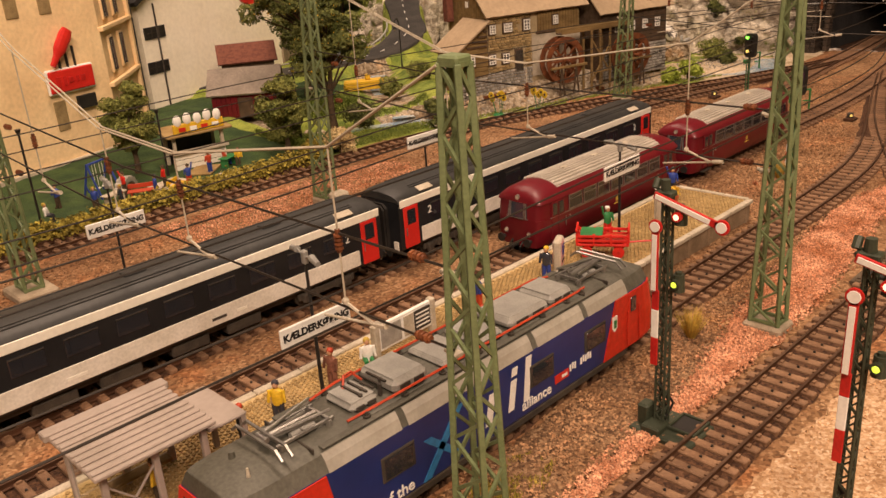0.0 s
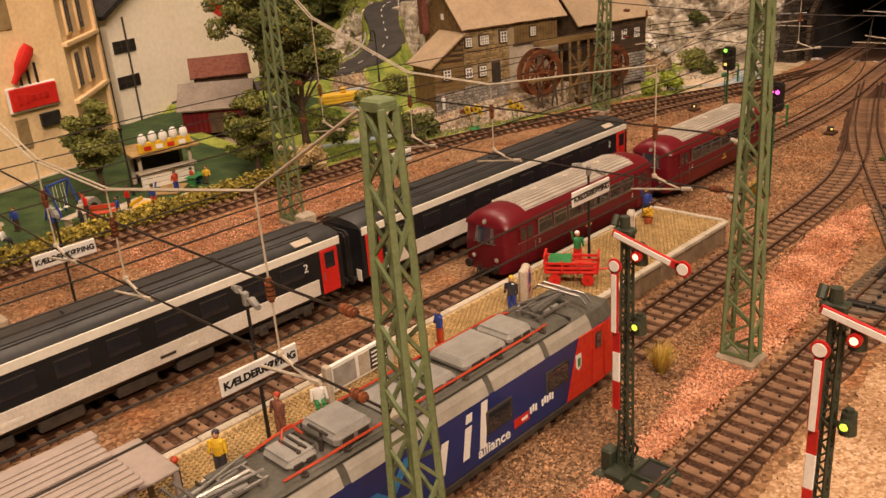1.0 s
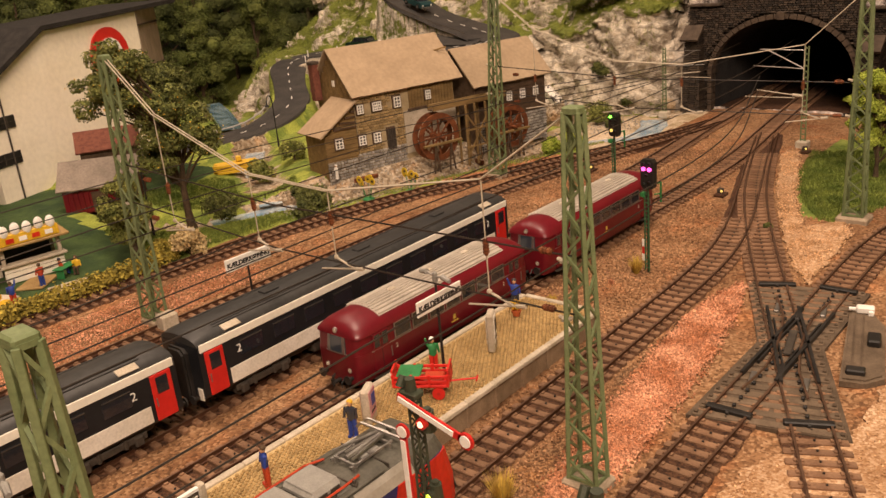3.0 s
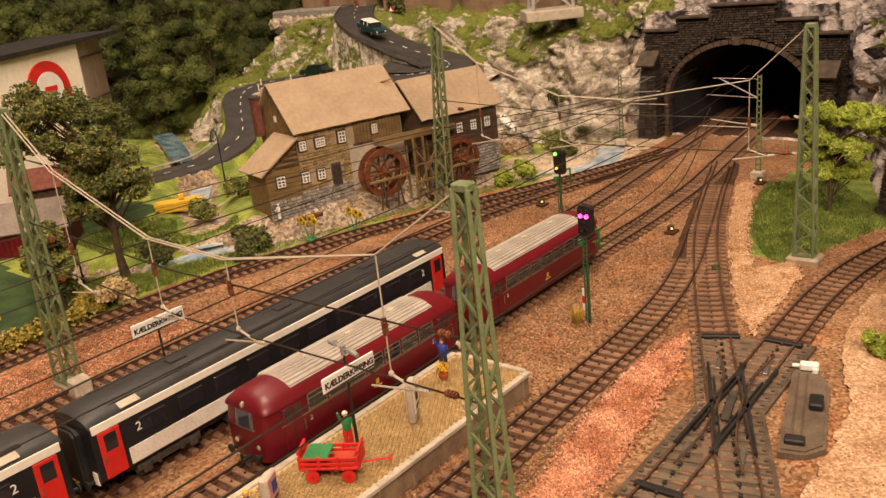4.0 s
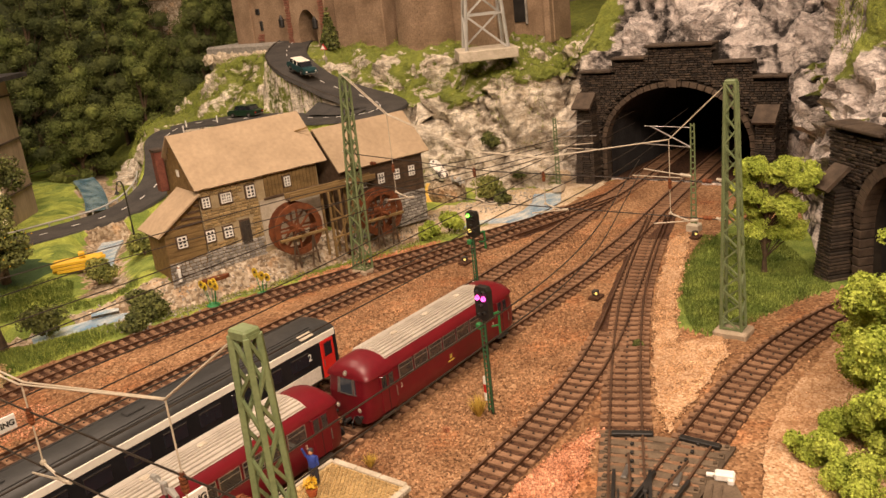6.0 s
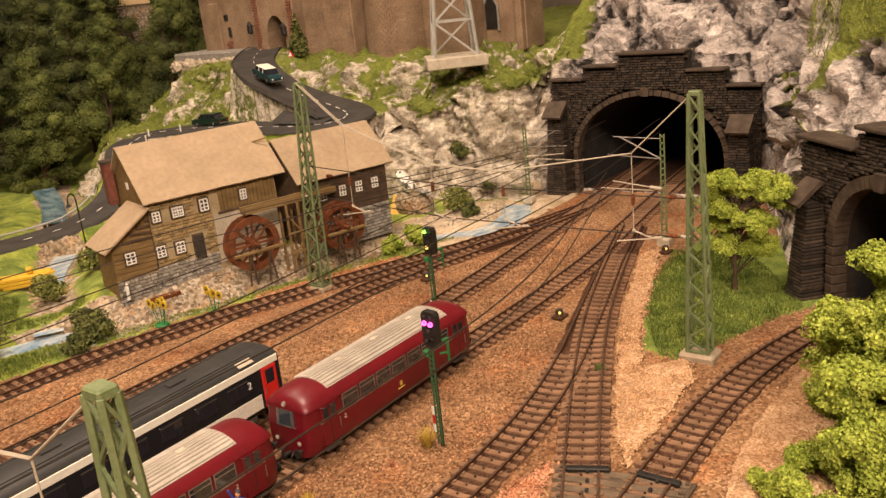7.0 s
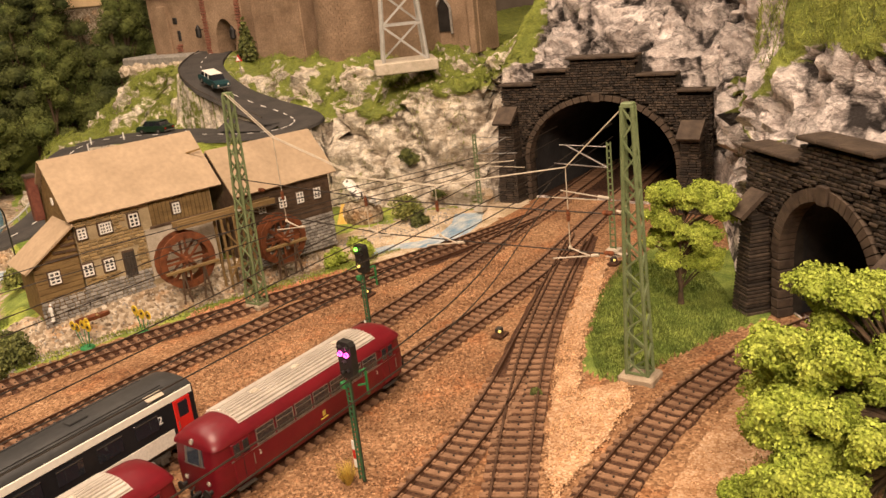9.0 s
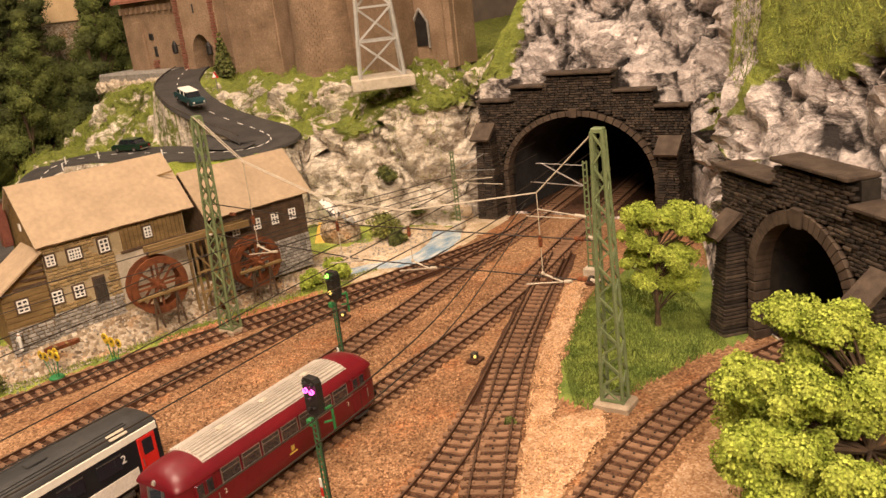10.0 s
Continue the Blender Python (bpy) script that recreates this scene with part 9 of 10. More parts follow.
    put(l, c, 0.192, 0.058, 0.020, 0.012, 0.003, M_BLACK, "sign_box", 0.003)
    put(l, c, 0.155, 0.005, 0.13, 0.01, 0.004, M_CONCRETE, "plinth", 0.001)
    return t


cream_building()


def barn(m, w, d, hw, hr, wall_m, roof_m, label, door=True):
    t = thing("barn", m, label, "barn", "sheds")
    prof = [(-d / 2, 0), (-d / 2, hw), (0, hr), (d / 2, hw), (d / 2, 0)]
    G().loft([[(x, y, z) for y, z in prof] for x in (-w / 2, w / 2)]).make("wall", wall_m, t)
    planks(t, -w / 2, w / 2, 0.001, hw, -d / 2 - 0.0004, wall_m, True, 0.005)
    gable_roof(t, -w / 2 - 0.004, w / 2 + 0.004, -d / 2 - 0.005, 0, d / 2 + 0.005, hw - 0.002, hr + 0.001, 0.002, roof_m)
    if door:
        dr = G().box((0, -d / 2 - 0.001, hw * 0.4), (w * 0.22, 0.002, hw * 0.8), bev=0.0004).make("door", M_TIMBERDARK, t)
        G().box((0.006, -d / 2 - 0.0024, hw * 0.4), (0.001, 0.001, 0.003)).make("handle", M_STEEL, dr)
    return t


barn(at(-0.090, 0.560, 0.008, -40), 0.070, 0.052, 0.026, 0.046, M_BUSRED, M_BARNROOF, "dark red barn with a grey card roof")
barn(at(-0.035, 0.640, 0.016, -30), 0.060, 0.040, 0.036, 0.052, M_TIMBERDARK, M_CHIMNEY, "brown hut with a dark red-brown roof")


# ---- kiosk and park ----
def kiosk():
    t = thing("snack_kiosk", at(-0.226, 0.440, 0, -8), "beige snack kiosk with white cones on its yellow sign", "kiosk")
    for x in (-0.022, 0.022):
        for y in (-0.010, 0.012):
            G().box((x, y, 0.016), (0.003, 0.003, 0.032), bev=0.0004).make("post", M_CONCRETE, t)
    for k in range(3):
        G().box((0, -0.011, 0.003 + 0.0045 * k), (0.047, 0.002, 0.0040), bev=0.0004).make("counter_board", M_COACHCREAM, t)
    G().box((0, -0.011, 0.0160), (0.052, 0.009, 0.0022), bev=0.0004).make("counter_top", M_CONCRETE, t)
    G().box((0, 0.0125, 0.016), (0.045, 0.002, 0.030)).make("back_wall", M_BLACK, t)
    G().box((0, 0.0, 0.0330), (0.060, 0.036, 0.0022), pose(0, 0, 0, 4, 0, 0), bev=0.0005).make("roof", M_PAVE, t, "beige board roof")
    b = G().box((0, -0.016, 0.0375), (0.046, 0.002, 0.0085), bev=0.0004).make("sign_board", M_YELLOW, t, "yellow and white sign board")
    for k in range(5):
        x = -0.018 + 0.009 * k
        c = G().ball((x, -0.016, 0.0445 + 0.001 * (k % 2)), 0.0042, 10, 8, (0.9, 0.5, 1.25)).make("cone_top", M_WHITE, b, "white scoop shape")
    for k in range(4):
        G().box((-0.015 + 0.010 * k, -0.0175, 0.0370), (0.006, 0.0006, 0.0035)).make("sign_mark", M_WHITE if k % 2 else M_LOCORED, b)
    return t


kiosk()


def figurine(m, top, legs, hair, label, raised=False, seated=False, h=0.0195):
    """A painted miniature figure as one plain mesh."""
    g = G()
    s = h / 0.0195
    z0 = -0.004 if seated else 0.0
    for y in (-0.0013, 0.0013):
        if seated:
            g.tube((0, y * s, 0.0052 * s), (-0.0045 * s, y * s, 0.0050 * s), 0.0011 * s, 0.0010 * s, 7, mi=1)
            g.tube((-0.0045 * s, y * s, 0.0050 * s), (-0.0048 * s, y * s, 0.0), 0.0010 * s, 0.0009 * s, 7, mi=1)
        else:
            g.tube((0, y * s, 0), (0, y * 0.9 * s, 0.0092 * s), 0.0010 * s, 0.0013 * s, 7, mi=1)
            g.box((-0.0007 * s, y * s, 0.0005 * s), (0.0028 * s, 0.0014 * s, 0.0010 * s), mi=1)
    b = (0.0045 if seated else 0.0088) * s
    g.loft([[(math.cos(6.283 * k / 10) * rx * s, math.sin(6.283 * k / 10) * ry * s, b + z * s) for k in range(10)] for z, rx, ry in ((0, 0.0015, 0.0021), (0.003, 0.0015, 0.0022), (0.0058, 0.0015, 0.0027), (0.0068, 0.0008, 0.0012))], mi=0)
    for k in (-1, 1):
        if raised and k > 0:
            g.tube((0, k * 0.0026 * s, b + 0.006 * s), (-0.001 * s, k * 0.0038 * s, b + 0.0108 * s), 0.0008 * s, 0.0006 * s, 6, mi=0)
        else:
            g.tube((0, k * 0.0026 * s, b + 0.006 * s), (-0.0010 * s, k * 0.0032 * s, b + 0.0012 * s), 0.0008 * s, 0.0006 * s, 6, mi=0)
    g.ball((0, 0, b + 0.0084 * s), 0.0014 * s, 9, 7, (1, 0.92, 1.2), mi=2)
    g.ball((0.0003 * s, 0, b + 0.0090 * s), 0.00152 * s, 9, 6, (1, 1, 0.9), mi=3)
    ob = g.make("figurine", [top, legs, M_SKIN, hair], smooth=True)
    ob.matrix_world = m
    return tagged(ob, label, "figurine", "miniature figures")


figurine(at(-0.118, 0.027, PZ, 30), M_BLUEPAINT, M_DARKCLOTH, M_DARKCLOTH, "miniature figure in dark blue coat with raised arm", True)
figurine(at(-0.204, 0.018, PZ, 60), M_GREEN, M_RED, M_WHITE, "miniature figure in green and red with white cap", True)
figurine(at(-0.2725, 0.0085, PZ, 20), M_PANEBLUE, M_BLUEPAINT, M_YELLOW, "miniature figure in pale blue with yellow hat")
figurine(at(-0.3193, 0.0128, PZ, -20), M_BLUEPAINT, M_REDCABLE, M_BARK, "miniature figure in blue jacket and orange trousers")
figurine(at(-0.4105, 0.0108, PZ, 15), M_CASTLERED, M_CASTLERED, M_REDCABLE, "miniature figure in brick-red coat with orange hair")
figurine(at(-0.3900, 0.0125, PZ, 60), M_WHITE, M_GREEN, M_STRAW, "small seated miniature figure in white and green", False, True)
figurine(at(-0.4397, 0.0071, PZ, 40), M_YELLOW, M_DARKCLOTH, M_DARKCLOTH, "miniature figure in yellow jacket")
figurine(at(-0.4580, 0.0040, PZ, -30), M_DARKCLOTH, M_DARKCLOTH, M_REDCABLE, "miniature figure in dark coat with red hair")
figurine(at(-0.4950, -0.0020, PZ, -30), M_YELLOW, M_BARK, M_BARK, "miniature figure in yellow waiting under the shelter")
figurine(Matrix.Translation((0.0525, 0.3660, 0.0165)), M_WHITE, M_WHITE, M_WHITE, "small white statue figure at the mill corner", h=0.015)
pr = random.Random(21)
for k, (x, y) in enumerate(((-0.345, 0.385), (-0.330, 0.372), (-0.312, 0.405), (-0.300, 0.375), (-0.282, 0.395), (-0.268, 0.380), (-0.205, 0.405), (-0.215, 0.412), (-0.236, 0.402), (-0.380, 0.392), (-0.405, 0.375), (-0.360, 0.420))):
    figurine(at(x, y, 0.001, pr.uniform(0, 360)), pr.choice((M_YELLOW, M_REDCABLE, M_WHITE, M_PANEBLUE, M_RED, M_BLUEPAINT)), pr.choice((M_BLUEPAINT, M_DARKCLOTH, M_REDCABLE, M_BARK)), pr.choice((M_BARK, M_DARKCLOTH, M_STRAW)),
             "painted miniature figure in the park", pr.random() < 0.3, pr.random() < 0.4)


def bench(m, material, label, table=False):
    t = thing("picnic_table" if table else "park_bench", m, label, "table" if table else "bench", "park furniture")
    h = 0.0085 if table else 0.005
    for k in range(3):
        G().box((0, -0.003 + 0.003 * k, h), (0.020, 0.0026, 0.0010), bev=0.0002).make("slat", material, t)
    for s in (-1, 1):
        G().box((s * 0.007, 0, h / 2), (0.0014, 0.007, h), bev=0.0002).make("leg_frame", material, t)
    if not table:
        G().box((0, 0.0050, h + 0.003), (0.020, 0.0010, 0.0035), bev=0.0002).make("backrest", material, t)
    return t


bench(at(-0.2135, 0.408, 0, 25), M_GREEN, "green picnic table before the kiosk", True)
bench(at(-0.278, 0.380, 0, 35), M_YELLOW, "yellow park bench behind the hedge")
bench(at(-0.327, 0.392, 0, 20), M_CONCRETE, "pale picnic table on a paved patch", True)
bench(at(-0.305, 0.392, 0, -30), M_REDCABLE, "orange park bench on the lawn")


def swing():
    t = thing("swing_frame", at(-0.322, 0.425, 0, 25), "blue tube swing frame on the lawn", "swing")
    for x in (-0.011, 0.011):
        for s in (-1, 1):
            G().tube((x, s * 0.009, 0), (x, 0, 0.028), 0.0009, n=7).make("leg", M_BLUEPAINT, t)
    G().tube((-0.012, 0, 0.028), (0.012, 0, 0.028), 0.0010, n=7).make("top_bar", M_BLUEPAINT, t)
    for x in (-0.004, 0.004):
        s = G().box((x, 0, 0.007), (0.004, 0.003, 0.0008)).make("seat", M_WHITE, t)
        for k in (-1, 1):
            G().tube((x + k * 0.0016, 0, 0.007), (x + k * 0.0016, 0, 0.028), 0.0002, n=4).make("chain", M_WHITE, s)
    return t


swing()


def tunnel_toy(m):
    t = thing("play_tunnel", m, "grey ribbed play tunnel arching over the lawn", "play tunnel")
    for k in range(9):
        a = math.pi * k / 8
        x, z = 0.012 * math.cos(a), 0.010 * math.sin(a)
        G().tube((x, -0.004, z), (x, 0.004, z), 0.0026, n=8).make("rib", M_CANT, t)
    return t


tunnel_toy(at(-0.305, 0.418, 0, 40))
for k, (x, y, rz) in enumerate(((-0.330, 0.372, 0), (-0.275, 0.402, 20), (-0.235, 0.415, 40), (-0.225, 0.378, -10))):
    g = G().box((0, 0, 0.0008), (0.030, 0.022, 0.0016), bev=0.0004)
    ob = g.make("paving_slab", M_CONCRETE if k % 2 else M_PAVE)
    ob.matrix_world = at(x, y, 0.0, rz)
    tagged(ob, "pale paved patch on the park lawn", "paving slab", "park paving")


def street_lamp(m, h, arc, label):
    t = thing("street_lamp", m, label, "street lamp", "street lamps")
    G().tube((0, 0, 0), (0, 0, h * 0.2), 0.0014, 0.0009, 8).make("foot", M_BLACK, t)
    pts = [(0, 0, h * 0.2), (0, 0, h * 0.85)]
    if arc:
        for k in range(1, 8):
            a = math.pi * k / 7
            pts.append((-0.006 + 0.006 * math.cos(a), 0, h * 0.85 + 0.009 * math.sin(a)))
    else:
        pts.append((0, 0, h))
    G().path(pts, 0.0008, 6).make("pole", M_BLACK, t)
    e = pts[-1]
    G().tube((e[0], 0, e[2]), (e[0], 0, e[2] - 0.003 if arc else e[2] + 0.003), 0.0012, 0.0032 if arc else 0.0022, 10).make("shade", M_BLACK, t)
    G().ball((e[0], 0, e[2] - 0.003 if arc else e[2] + 0.0015), 0.0016, 8, 6).make("globe", M_CONCRETE, t)
    return t


street_lamp(at(0.1250, 0.545, 0.020, 20), 0.062, True, "black curved street lamp beside the low road")
street_lamp(at(-0.120, 0.428, 0.0), 0.065, False, "black park lamp on the lawn")
street_lamp(at(-0.262, 0.428, 0.0), 0.055, False, "black park lamp beside the kiosk")
street_lamp(at(-0.395, 0.360, 0.0), 0.075, False, "tall black park lamp near the hedge")


# ---- platform furniture ----
def poster_stele(m, w, h, poster, label):
    t = thing("poster_stand", m, label, "poster stand", "platform displays")
    G().box((0, 0, h / 2), (w, 0.0040, h), bev=0.0008).make("panel", M_CONCRETE, t)
    for s in (-1, 1):
        p = G().box((0, s * 0.0021, h * 0.58), (w * 0.78, 0.0004, h * 0.70)).make("poster", poster, t)
        G().box((w * 0.08, s * 0.0024, h * 0.66), (w * 0.40, 0.0003, h * 0.30)).make("poster_block", M_BLUEPAINT if poster is not M_WHITE else M_SKIRT, p)
        G().box((0, s * 0.0024, h * 0.36), (w * 0.55, 0.0003, h * 0.05)).make("poster_bar", M_SKIRT, p)
    return t


M_PINK = mat("faded pink print", (0.55, 0.25, 0.28), (0.6, 0.35, 0.36), 0.004, 0.6)
poster_stele(at(-0.1690, 0.0060, PZ, 30), 0.0105, 0.0220, M_WHITE, "pale grey timetable stele on the platform")
poster_stele(at(-0.2590, 0.0110, PZ, 28), 0.0110, 0.0185, M_PINK, "grey stand with a pink and blue poster")


def billboard():
    t = thing("billboard", at(-0.366, 0.0150, PZ, 2), "long white billboard with faded pictures on the platform", "billboard")
    for x in (-0.0175, 0.0175):
        G().box((x, 0, 0.0085), (0.0030, 0.0036, 0.0170), bev=0.0005).make("end_post", M_CONCRETE, t)
    G().box((0, 0, 0.0100), (0.033, 0.0018, 0.0125), bev=0.0003).make("panel", M_WHITE, t)
    for x, w, mm in ((-0.009, 0.012, M_PANEBLUE), (0.002, 0.006, M_CONCRETE), (0.0105, 0.010, M_SKIRT)):
        G().box((x, -0.0011, 0.0100), (w, 0.0004, 0.0095)).make("picture_field", mm if mm is not M_PANEBLUE else M_GREYSTONE, t)
    for k in range(4):
        G().box((0.0105, -0.0014, 0.0070 + 0.002 * k), (0.0085, 0.0002, 0.0007)).make("print_bar", M_WHITE, t)
    return t


billboard()


def luggage_cart():
    t = thing("luggage_cart", at(-0.226, 0.006, PZ, -58), "bright red slatted luggage cart with a green cloth", "luggage cart")
    G().box((0, 0, 0.0072), (0.028, 0.0125, 0.0013), bev=0.0003).make("deck", M_RED, t)
    for s in (-1, 1):
        for z in (0.0098, 0.0124):
            G().box((0, s * 0.0060, z), (0.028, 0.0009, 0.0015), bev=0.0002).make("side_rail", M_RED, t)
        for x in (-0.0135, -0.0045, 0.0045, 0.0135):
            G().box((x, s * 0.0060, 0.0104), (0.0012, 0.0013, 0.0064)).make("stanchion", M_RED, t)
    for x in (-0.0138, 0.0138):
        for z in (0.0098, 0.0128, 0.0155):
            G().box((x, 0, z), (0.0010, 0.0125, 0.0014)).make("end_rail", M_RED, t)
    for x in (-0.0085, 0.0085):
        G().tube((x, -0.0060, 0.0032), (x, 0.0060, 0.0032), 0.0006, n=6).make("axle", M_RED, t)
        for s in (-1, 1):
            w = G().tube((x, s * 0.0052, 0.0032), (x, s * 0.0062, 0.0032), 0.0032, n=16).make("wheel", M_RED, t)
            G().tube((x, s * 0.0050, 0.0032), (x, s * 0.0066, 0.0032), 0.0009, n=8).make("hub", M_SIGNALRED, w)
    G().box((-0.006, 0.0, 0.0128), (0.012, 0.0128, 0.0012), bev=0.0004).make("cloth", M_GREEN, t, "green folded cloth")
    G().box((0.006, 0.0, 0.0092), (0.010, 0.009, 0.0026), bev=0.0006).make("parcel", M_REDCABLE, t)
    d = G()
    d.tube((0.014, 0, 0.0072), (0.027, 0.001, 0.0080), 0.0005, n=6)
    d.tube((0.027, -0.0015, 0.0080), (0.027, 0.0035, 0.0080), 0.0005, n=6)
    d.make("draw_bar", M_RED, t)
    return t


luggage_cart()


def flower_pot():
    t = thing("flower_pot", at(-0.1270, 0.0200, PZ), "terracotta pot with yellow flowers on the platform", "flower pot")
    G().tube((0, 0, 0), (0, 0, 0.0034), 0.0020, 0.0030, 12).make("pot", M_REDTILE, t)
    g = G()
    leaves(g, (0, 0, 0.0068), 0.0034, 160, 0.0007, random.Random(2))
    g.make("flowers", M_YELLOW, t)
    return t


flower_pot()


def shelter():
    t = thing("platform_shelter", at(-0.4965, 0.0045, PZ), "grey platform shelter with corrugated roof and glass walls", "platform shelter")
    w, d, h = 0.0385, 0.034, 0.0268
    for x in (-w / 2 + 0.002, 0.0, w / 2 - 0.002):
        for y in (-d / 2 + 0.003, d / 2 - 0.003):
            G().box((x, y, h / 2), (0.0022, 0.0022, h), bev=0.0003).make("post", M_SHELTER, t)
    rf = G().box((0, 0, h + 0.0006), (w + 0.003, d + 0.002, 0.0014), bev=0.0003).make("roof", M_SHELTER, t, "grey corrugated roof sheet")
    n = 9
    for k in range(n):
        y = -d / 2 + d * (k + 0.5) / n
        G().box((0, y, h + 0.0017), (w + 0.003, d / n * 0.55, 0.0010), bev=0.0004).make("roof_rib", M_SHELTER, rf)
    G().box((0, d / 2 + 0.0015, h + 0.0016), (w + 0.006, 0.005, 0.0030), bev=0.0005).make("gutter_beam", M_SHELTER, t)
    G().box((0.0265, -0.001, h - 0.0035), (0.015, 0.028, 0.0014), bev=0.0004).make("side_canopy", M_SHELTER, t, "lower flat grey side canopy")
    for y in (-0.014, 0.009):
        G().box((0.0325, y, (h - 0.004) / 2), (0.0018, 0.0018, h - 0.004)).make("post", M_SHELTER, t)
    gm = M_GLASS
    for x in (-w / 4, w / 4):
        p = G().box((x, d / 2 - 0.003, h * 0.52), (w / 2 - 0.003, 0.0006, h * 0.86)).make("glass_pane", gm, t)
        p.visible_shadow = False
    p = G().box((-w / 2 + 0.002, 0, h * 0.52), (0.0006, d - 0.008, h * 0.86)).make("glass_pane", gm, t)
    p.visible_shadow = False
    for z in (0.004, 0.014):
        for x in (-w / 4, w / 4):
            G().box((x, d / 2 - 0.003, z), (w / 2 - 0.002, 0.0010, 0.0008)).make("glazing_bar", M_SHELTER, t)
    G().box((0, d / 2 - 0.008, 0.0055), (w - 0.010, 0.005, 0.0010), bev=0.0003).make("seat", M_TIMBER, t)
    for y in (-d / 2 + 0.003,):
        G().beam((-w / 2 + 0.002, y, 0.004), (0.0, y, 0.022), 0.0006).make("wind_brace", M_SHELTER, t)
        G().beam((0.0, y, 0.004), (-w / 2 + 0.002, y, 0.022), 0.0006).make("wind_brace", M_SHELTER, t)
    return t


M_GLASS = bpy.data.materials.new("clear glass sheet")
M_GLASS.use_nodes = True
pg = M_GLASS.node_tree.nodes["Principled BSDF"]
pg.inputs["Transmission Weight"].default_value, pg.inputs["Roughness"].default_value, pg.inputs["Base Color"].default_value = 1.0, 0.03, (0.85, 0.88, 0.86, 1)
shelter()

# ---- small track-side things ----
t = thing("concrete_block", at(-0.2310, 0.2310), "pale concrete foundation block between the outer tracks", "concrete block")
G().box((0, 0, 0.006), (0.012, 0.010, 0.012), bev=0.0012).make("block", M_CONCRETE, t)
t = thing("stop_board", at(-0.352, 0.192, 0, 10), "small white board with red bars lying by the track", "trackside board")
G().box((0, 0, 0.0040), (0.016, 0.003, 0.0070), bev=0.0004).make("board", M_WHITE, t)
for x in (-0.0045, 0.0, 0.0045):
    G().box((x, -0.0017, 0.0040), (0.0022, 0.0004, 0.0035)).make("red_bar", M_RED, t)
t = thing("timber_stack", at(0.050, 0.530, 0.010, -32), "stack of bright yellow sawn timber beside the stream", "timber stack")
for j in range(3):
    for k in range(4 - j % 2):
        G().box((random.Random(j * 7 + k).uniform(-0.003, 0.003), -0.008 + 0.005 * k, 0.002 + 0.0035 * j), (0.046, 0.0040, 0.0030), bev=0.0003).make("timber_beam", M_YELLOW, t)
G().box((0.004, 0.0, 0.014), (0.006, 0.006, 0.006), bev=0.001).make("crate", M_YELLOW, t)
t = thing("rowing_boat", at(0.076, 0.3495, 0.0105, -15), "small brown rowing boat on the mill bank", "boat")
rings = [[(x, -w, 0.004), (x, -w * 0.6, 0.0005), (x, w * 0.6, 0.0005), (x, w, 0.004)] for x, w in ((-0.014, 0.0008), (-0.009, 0.0034), (0.0, 0.0042), (0.009, 0.0034), (0.014, 0.0008))]
G().loft(rings, closed=False, caps=False).make("hull", M_WHEEL, t)
for x in (-0.005, 0.004):
    G().box((x, 0, 0.0030), (0.002, 0.007, 0.0006)).make("thwart", M_TIMBER, t)


def car(m, body, roof, label):
    t = thing("car", m, label, "car", "road cars")
    prof = [(-0.024, 0.003), (-0.025, 0.009), (-0.020, 0.0105), (0.020, 0.0105), (0.025, 0.008), (0.025, 0.003)]
    G().loft([[(x, y * f, z) for x, z in prof] for y, f in ((-0.0098, 1), (0.0098, 1))]).make("body", body, t)
    top = [(-0.019, 0.0104), (-0.015, 0.0158), (0.008, 0.0162), (0.014, 0.0104)]
    G().loft([[(x, y, z) for x, z in top] for y in (-0.0085, 0.0085)]).make("glasshouse", M_PANE, t)
    G().box((-0.004, 0, 0.0164), (0.024, 0.0172, 0.0010), bev=0.0004).make("roof", roof, t)
    for x in (-0.0145, 0.0150):
        for s in (-1, 1):
            w = G().tube((x, s * 0.0088, 0.0036), (x, s * 0.0104, 0.0036), 0.0036, n=16).make("wheel", M_BLACK, t)
            G().tube((x, s * 0.0102, 0.0036), (x, s * 0.0107, 0.0036), 0.0018, n=10).make("rim", M_STEEL, w)
    for s in (-1, 1):
        G().tube((0.0248, s * 0.0070, 0.0070), (0.0256, s * 0.0070, 0.0070), 0.0012, n=8).make("headlight", M_WHITE, t)
        G().tube((-0.0248, s * 0.0072, 0.0070), (-0.0254, s * 0.0072, 0.0070), 0.0010, n=8).make("tail_light", M_SIGNALRED, t)
        for x in (-0.008, 0.002):
            G().box((x, s * 0.0088, 0.0133), (0.0008, 0.0006, 0.0055)).make("window_post", roof, t)
    for e in (-1, 1):
        G().box((e * 0.0255, 0, 0.0040), (0.0012, 0.019, 0.0016), bev=0.0004).make("bumper", M_STEEL, t)
    return t


M_TEAL = mat("dark teal car paint", (0.02, 0.06, 0.065), (0.015, 0.045, 0.05), 0.02, 0.3, coat=0.4, grain=0.05)
M_RACING = mat("dark green car paint", (0.012, 0.035, 0.018), (0.01, 0.028, 0.014), 0.02, 0.3, coat=0.4, grain=0.05)
car(Matrix.Translation((0.468, 0.612, 0.1478)) @ pose(0, 0, 0, 0, -14, 75) @ pose(0, 0, 0, 0, 0, 180), M_TEAL, M_COACHCREAM, "teal vintage estate car with a cream roof")
car(Matrix.Translation((0.4220, 0.690, 0.0932)) @ pose(0, 0, 0, 0, 0, 98), M_RACING, M_RACING, "dark green car on the lower road")
t = thing("warning_sign", at(0.523, 0.618, 0.153, 0), "red-edged triangular road sign on a pole", "road sign")
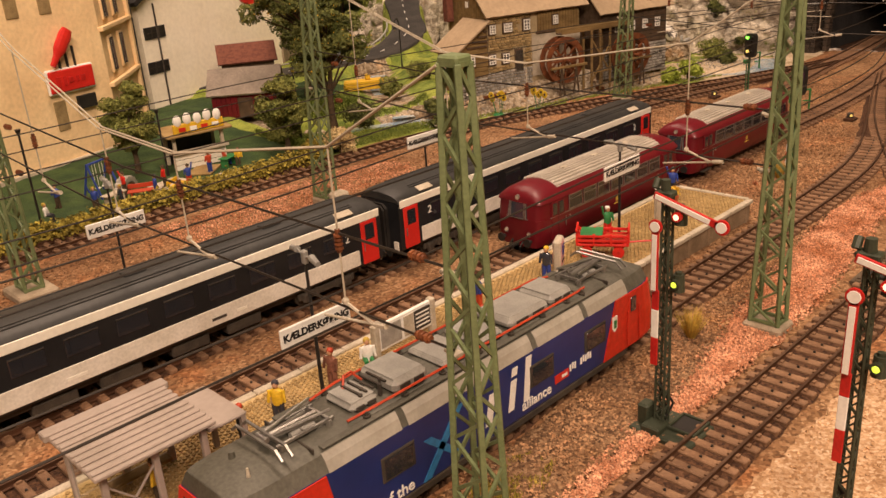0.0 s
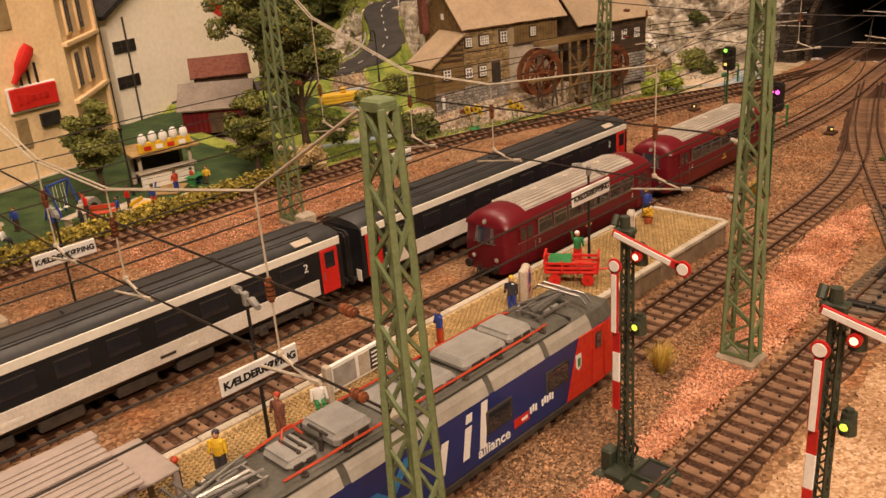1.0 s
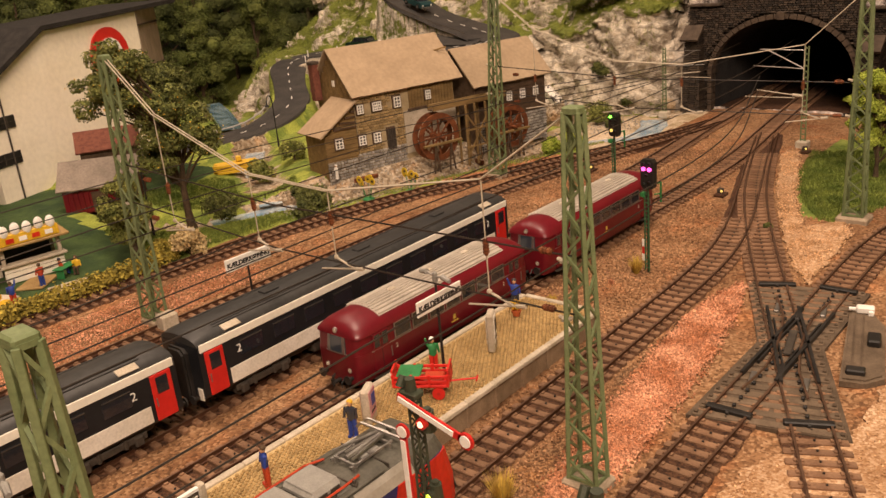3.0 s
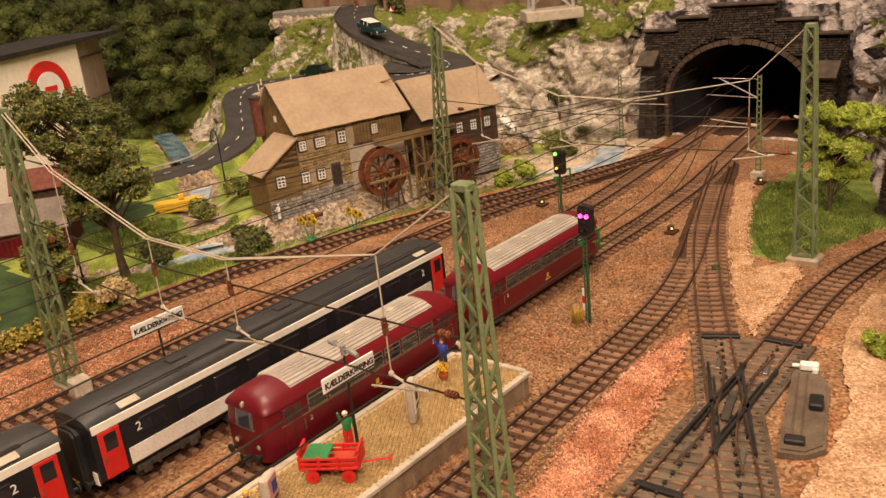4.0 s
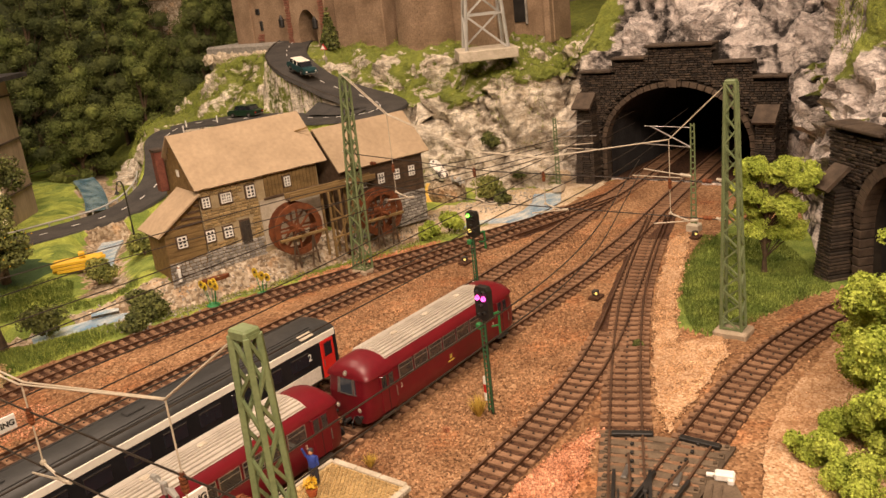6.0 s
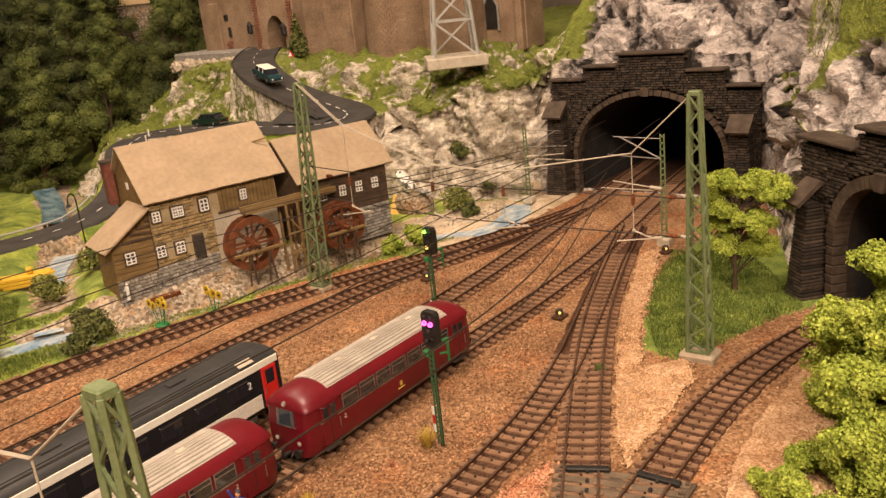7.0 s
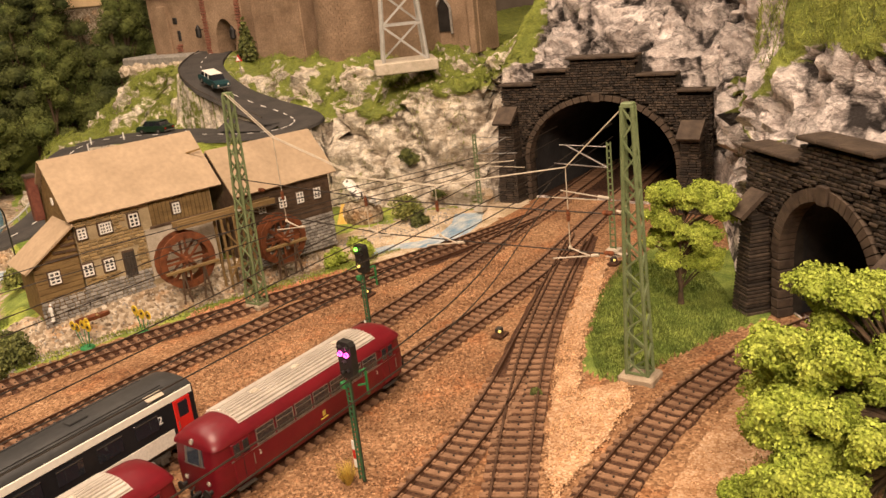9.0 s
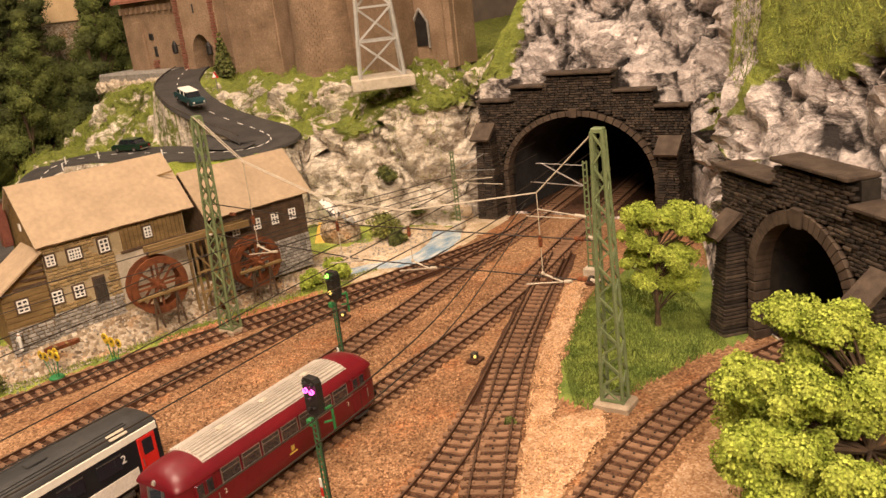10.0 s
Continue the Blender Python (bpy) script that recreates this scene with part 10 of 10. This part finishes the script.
G().tube((0, 0, 0), (0, 0, 0.020), 0.0006, n=6).make("pole", M_STEEL, t)
G().prism([(-0.005, 0.0), (0.005, 0.0), (0.0, 0.0088)], 0.0008, Matrix.Translation((-0.001, 0, 0.018)) @ pose(0, 0, 0, 0, 0, -65)).make("sign_face", M_SIGNALRED, t)
G().prism([(-0.0032, 0.0), (0.0032, 0.0), (0.0, 0.0056)], 0.0006, Matrix.Translation((-0.0016, 0.0007, 0.0190)) @ pose(0, 0, 0, 0, 0, -65)).make("sign_field", M_WHITE, t)
# dark pointed conifer at the gate
tree(at(0.575, 0.655, 0.168), 0.06, [((0, 0, 0.008 + 0.007 * k), 0.014 - 0.0017 * k) for k in range(8)], M_LEAFDARK, 0.0018, 2200, "dark pointed conifer beside the castle gate", seed=77, trunk=0.0015)

wreck = thing("timber_heap", at(0.401, 0.338, 0.007, -83), "collapsed heap of yellow boards with a white spotted block", "timber heap")
G().ball((0.004, 0.006, 0.0), 0.02, 14, 8, (1.25, 0.9, 1.15)).make("earth_core", M_BANK, wreck, "brown earth under the boards")
for c, size, turn, mm in (((0.014, 0.014, 0.033), (0.042, 0.0016, 0.026), (-35, 6, 12), M_YELLOWBOARD), ((-0.010, -0.008, 0.016), (0.020, 0.0016, 0.018), (-40, -12, -20), M_YELLOWBOARD),
                          ((-0.006, -0.016, 0.0065), (0.030, 0.010, 0.0014), (-8, 4, 6), M_WHITE), ((0.016, -0.016, 0.0045), (0.026, 0.012, 0.0014), (-14, -10, -28), M_YELLOWBOARD),
                          ((-0.014, 0.004, 0.026), (0.016, 0.0016, 0.016), (-25, 20, -10), M_TIMBER), ((-0.002, -0.014, 0.0115), (0.024, 0.004, 0.0012), (-20, -24, 30), M_YELLOWBOARD)):
    G().box((0, 0, 0), size, Matrix.Translation(c) @ pose(0, 0, 0, *turn), bev=0.0003).make("board", mm, wreck)
rings = [[(x, y * f, z * f) for y, z in ((-0.006, -0.005), (0.006, -0.005), (0.0068, 0.003), (0, 0.0066), (-0.0068, 0.003))] for x, f in ((-0.014, 0.55), (-0.011, 0.95), (0.0, 1.0), (0.010, 0.95), (0.014, 0.6))]
blk = G().loft(rings).make("spotted_block", M_SPOTTED, wreck, "white block with dark spots")
blk.matrix_local = Matrix.Translation((0.002, -0.004, 0.031)) @ pose(0, 0, 0, 10, 42, -12)
wr = random.Random(17)
rings = [[(0.016 * k / 5 - 0.008, -0.006 + 0.012 * i / 5, 0.003 * math.sin(k * 2.1 + i) + 0.002 * wr.uniform(-1, 1)) for i in range(6)] for k in range(6)]
sheet = G().loft(rings + [[(x, y, z - 0.0008) for x, y, z in q] for q in reversed(rings)], closed=False, caps=False).make("crumpled_sheet", M_GREYSTEEL, wreck, "crumpled grey sheet")
sheet.matrix_local = Matrix.Translation((0.026, -0.004, 0.019)) @ pose(0, 0, 0, -30, 20, 0)

# ---- forest behind ----
fr = random.Random(31)
kinds = []
for k in range(4):
    h = 0.15 + 0.03 * k
    rows = [((0, 0, h * (0.30 + 0.17 * i)), h * (0.34 - 0.075 * i), 11 - 2 * i) for i in range(5)]
    kinds.append(tree(at(-0.4 + 0.3 * k, 1.12, 0.02), h, tiers(random.Random(90 + k), rows, (h * 0.055, h * 0.10)), M_LEAFWOOD if k in (0, 2) else M_LEAFFOREST, 0.0012, 15000,
                      "dense dark woodland tree behind the valley", seed=80 + k, trunk=0.003, core=True))
for k in range(78):
    row = k % 3
    x = -0.55 + 1.55 * (k / 78) + fr.uniform(-0.03, 0.03)
    y = 0.98 + 0.11 * row + fr.uniform(-0.03, 0.03) + (0.06 if x > 0.2 else 0) + (0.06 if x > 0.55 else 0)
    z = -0.01 + 0.06 * row + 0.10 * float(sm(x, 0.45, 0.7))
    # a gap in the wood before the far house
    if abs(x - 0.56 - 0.65 * (y - 1.0)) < 0.065:
        z = min(z, 0.0)
    copy_thing(kinds[fr.choice((0, 2, 3))] if row == 0 else fr.choice(kinds), at(x, y, z, fr.uniform(0, 360)))
far_house = thing("distant_house", at(0.806, 1.40, 0.272), "far cream house half hidden by the wood", "house")
G().box((0, 0, 0.05), (0.08, 0.08, 0.10), bev=0.002).make("wall", M_CREAM, far_house)
for x in (-0.028, 0.0, 0.028):
    G().box((x, -0.0405, 0.07), (0.012, 0.003, 0.018), bev=0.0005).make("window", M_PANE, far_house)
G().prism([(-0.055, 0.10), (0.055, 0.10), (0.040, 0.135), (-0.040, 0.135)], 0.09, Matrix.Translation((0, -0.045, 0))).make("roof", M_REDTILE, far_house)
G().box((0, 0.004, -0.15), (0.10, 0.08, 0.30)).make("plinth", M_BANK, far_house)

# ---- the room: an unseen shell, its wall tone lowered to cut bounce ----
back = G().box((0.1, 1.55, 0.45), (3.6, 0.02, 1.5)).make("backdrop", M_FOREST)
tagged(back, "dark painted woodland backdrop behind the layout", "backdrop", kind="structure")
for nm, c, s in (("wall_east", (1.9, 0.2, 0.4), (0.05, 4.2, 2.8)), ("wall_west", (-2.2, 0.2, 0.4), (0.05, 4.2, 2.8)), ("wall_north", (0, 2.2, 0.4), (4.2, 0.05, 2.8)), ("wall_south", (0, -2.1, 0.4), (4.2, 0.05, 2.8)),
                 ("ceiling", (0, 0.05, 1.75), (4.4, 4.4, 0.05)), ("floor", (0, 0.05, -1.0), (4.4, 4.4, 0.05))):
    tagged(G().box(c, s).make(nm, M_ROOMWALL), "plain beige surface of the unseen room", "ceiling" if nm == "ceiling" else ("floor" if nm == "floor" else "wall"), kind="structure")
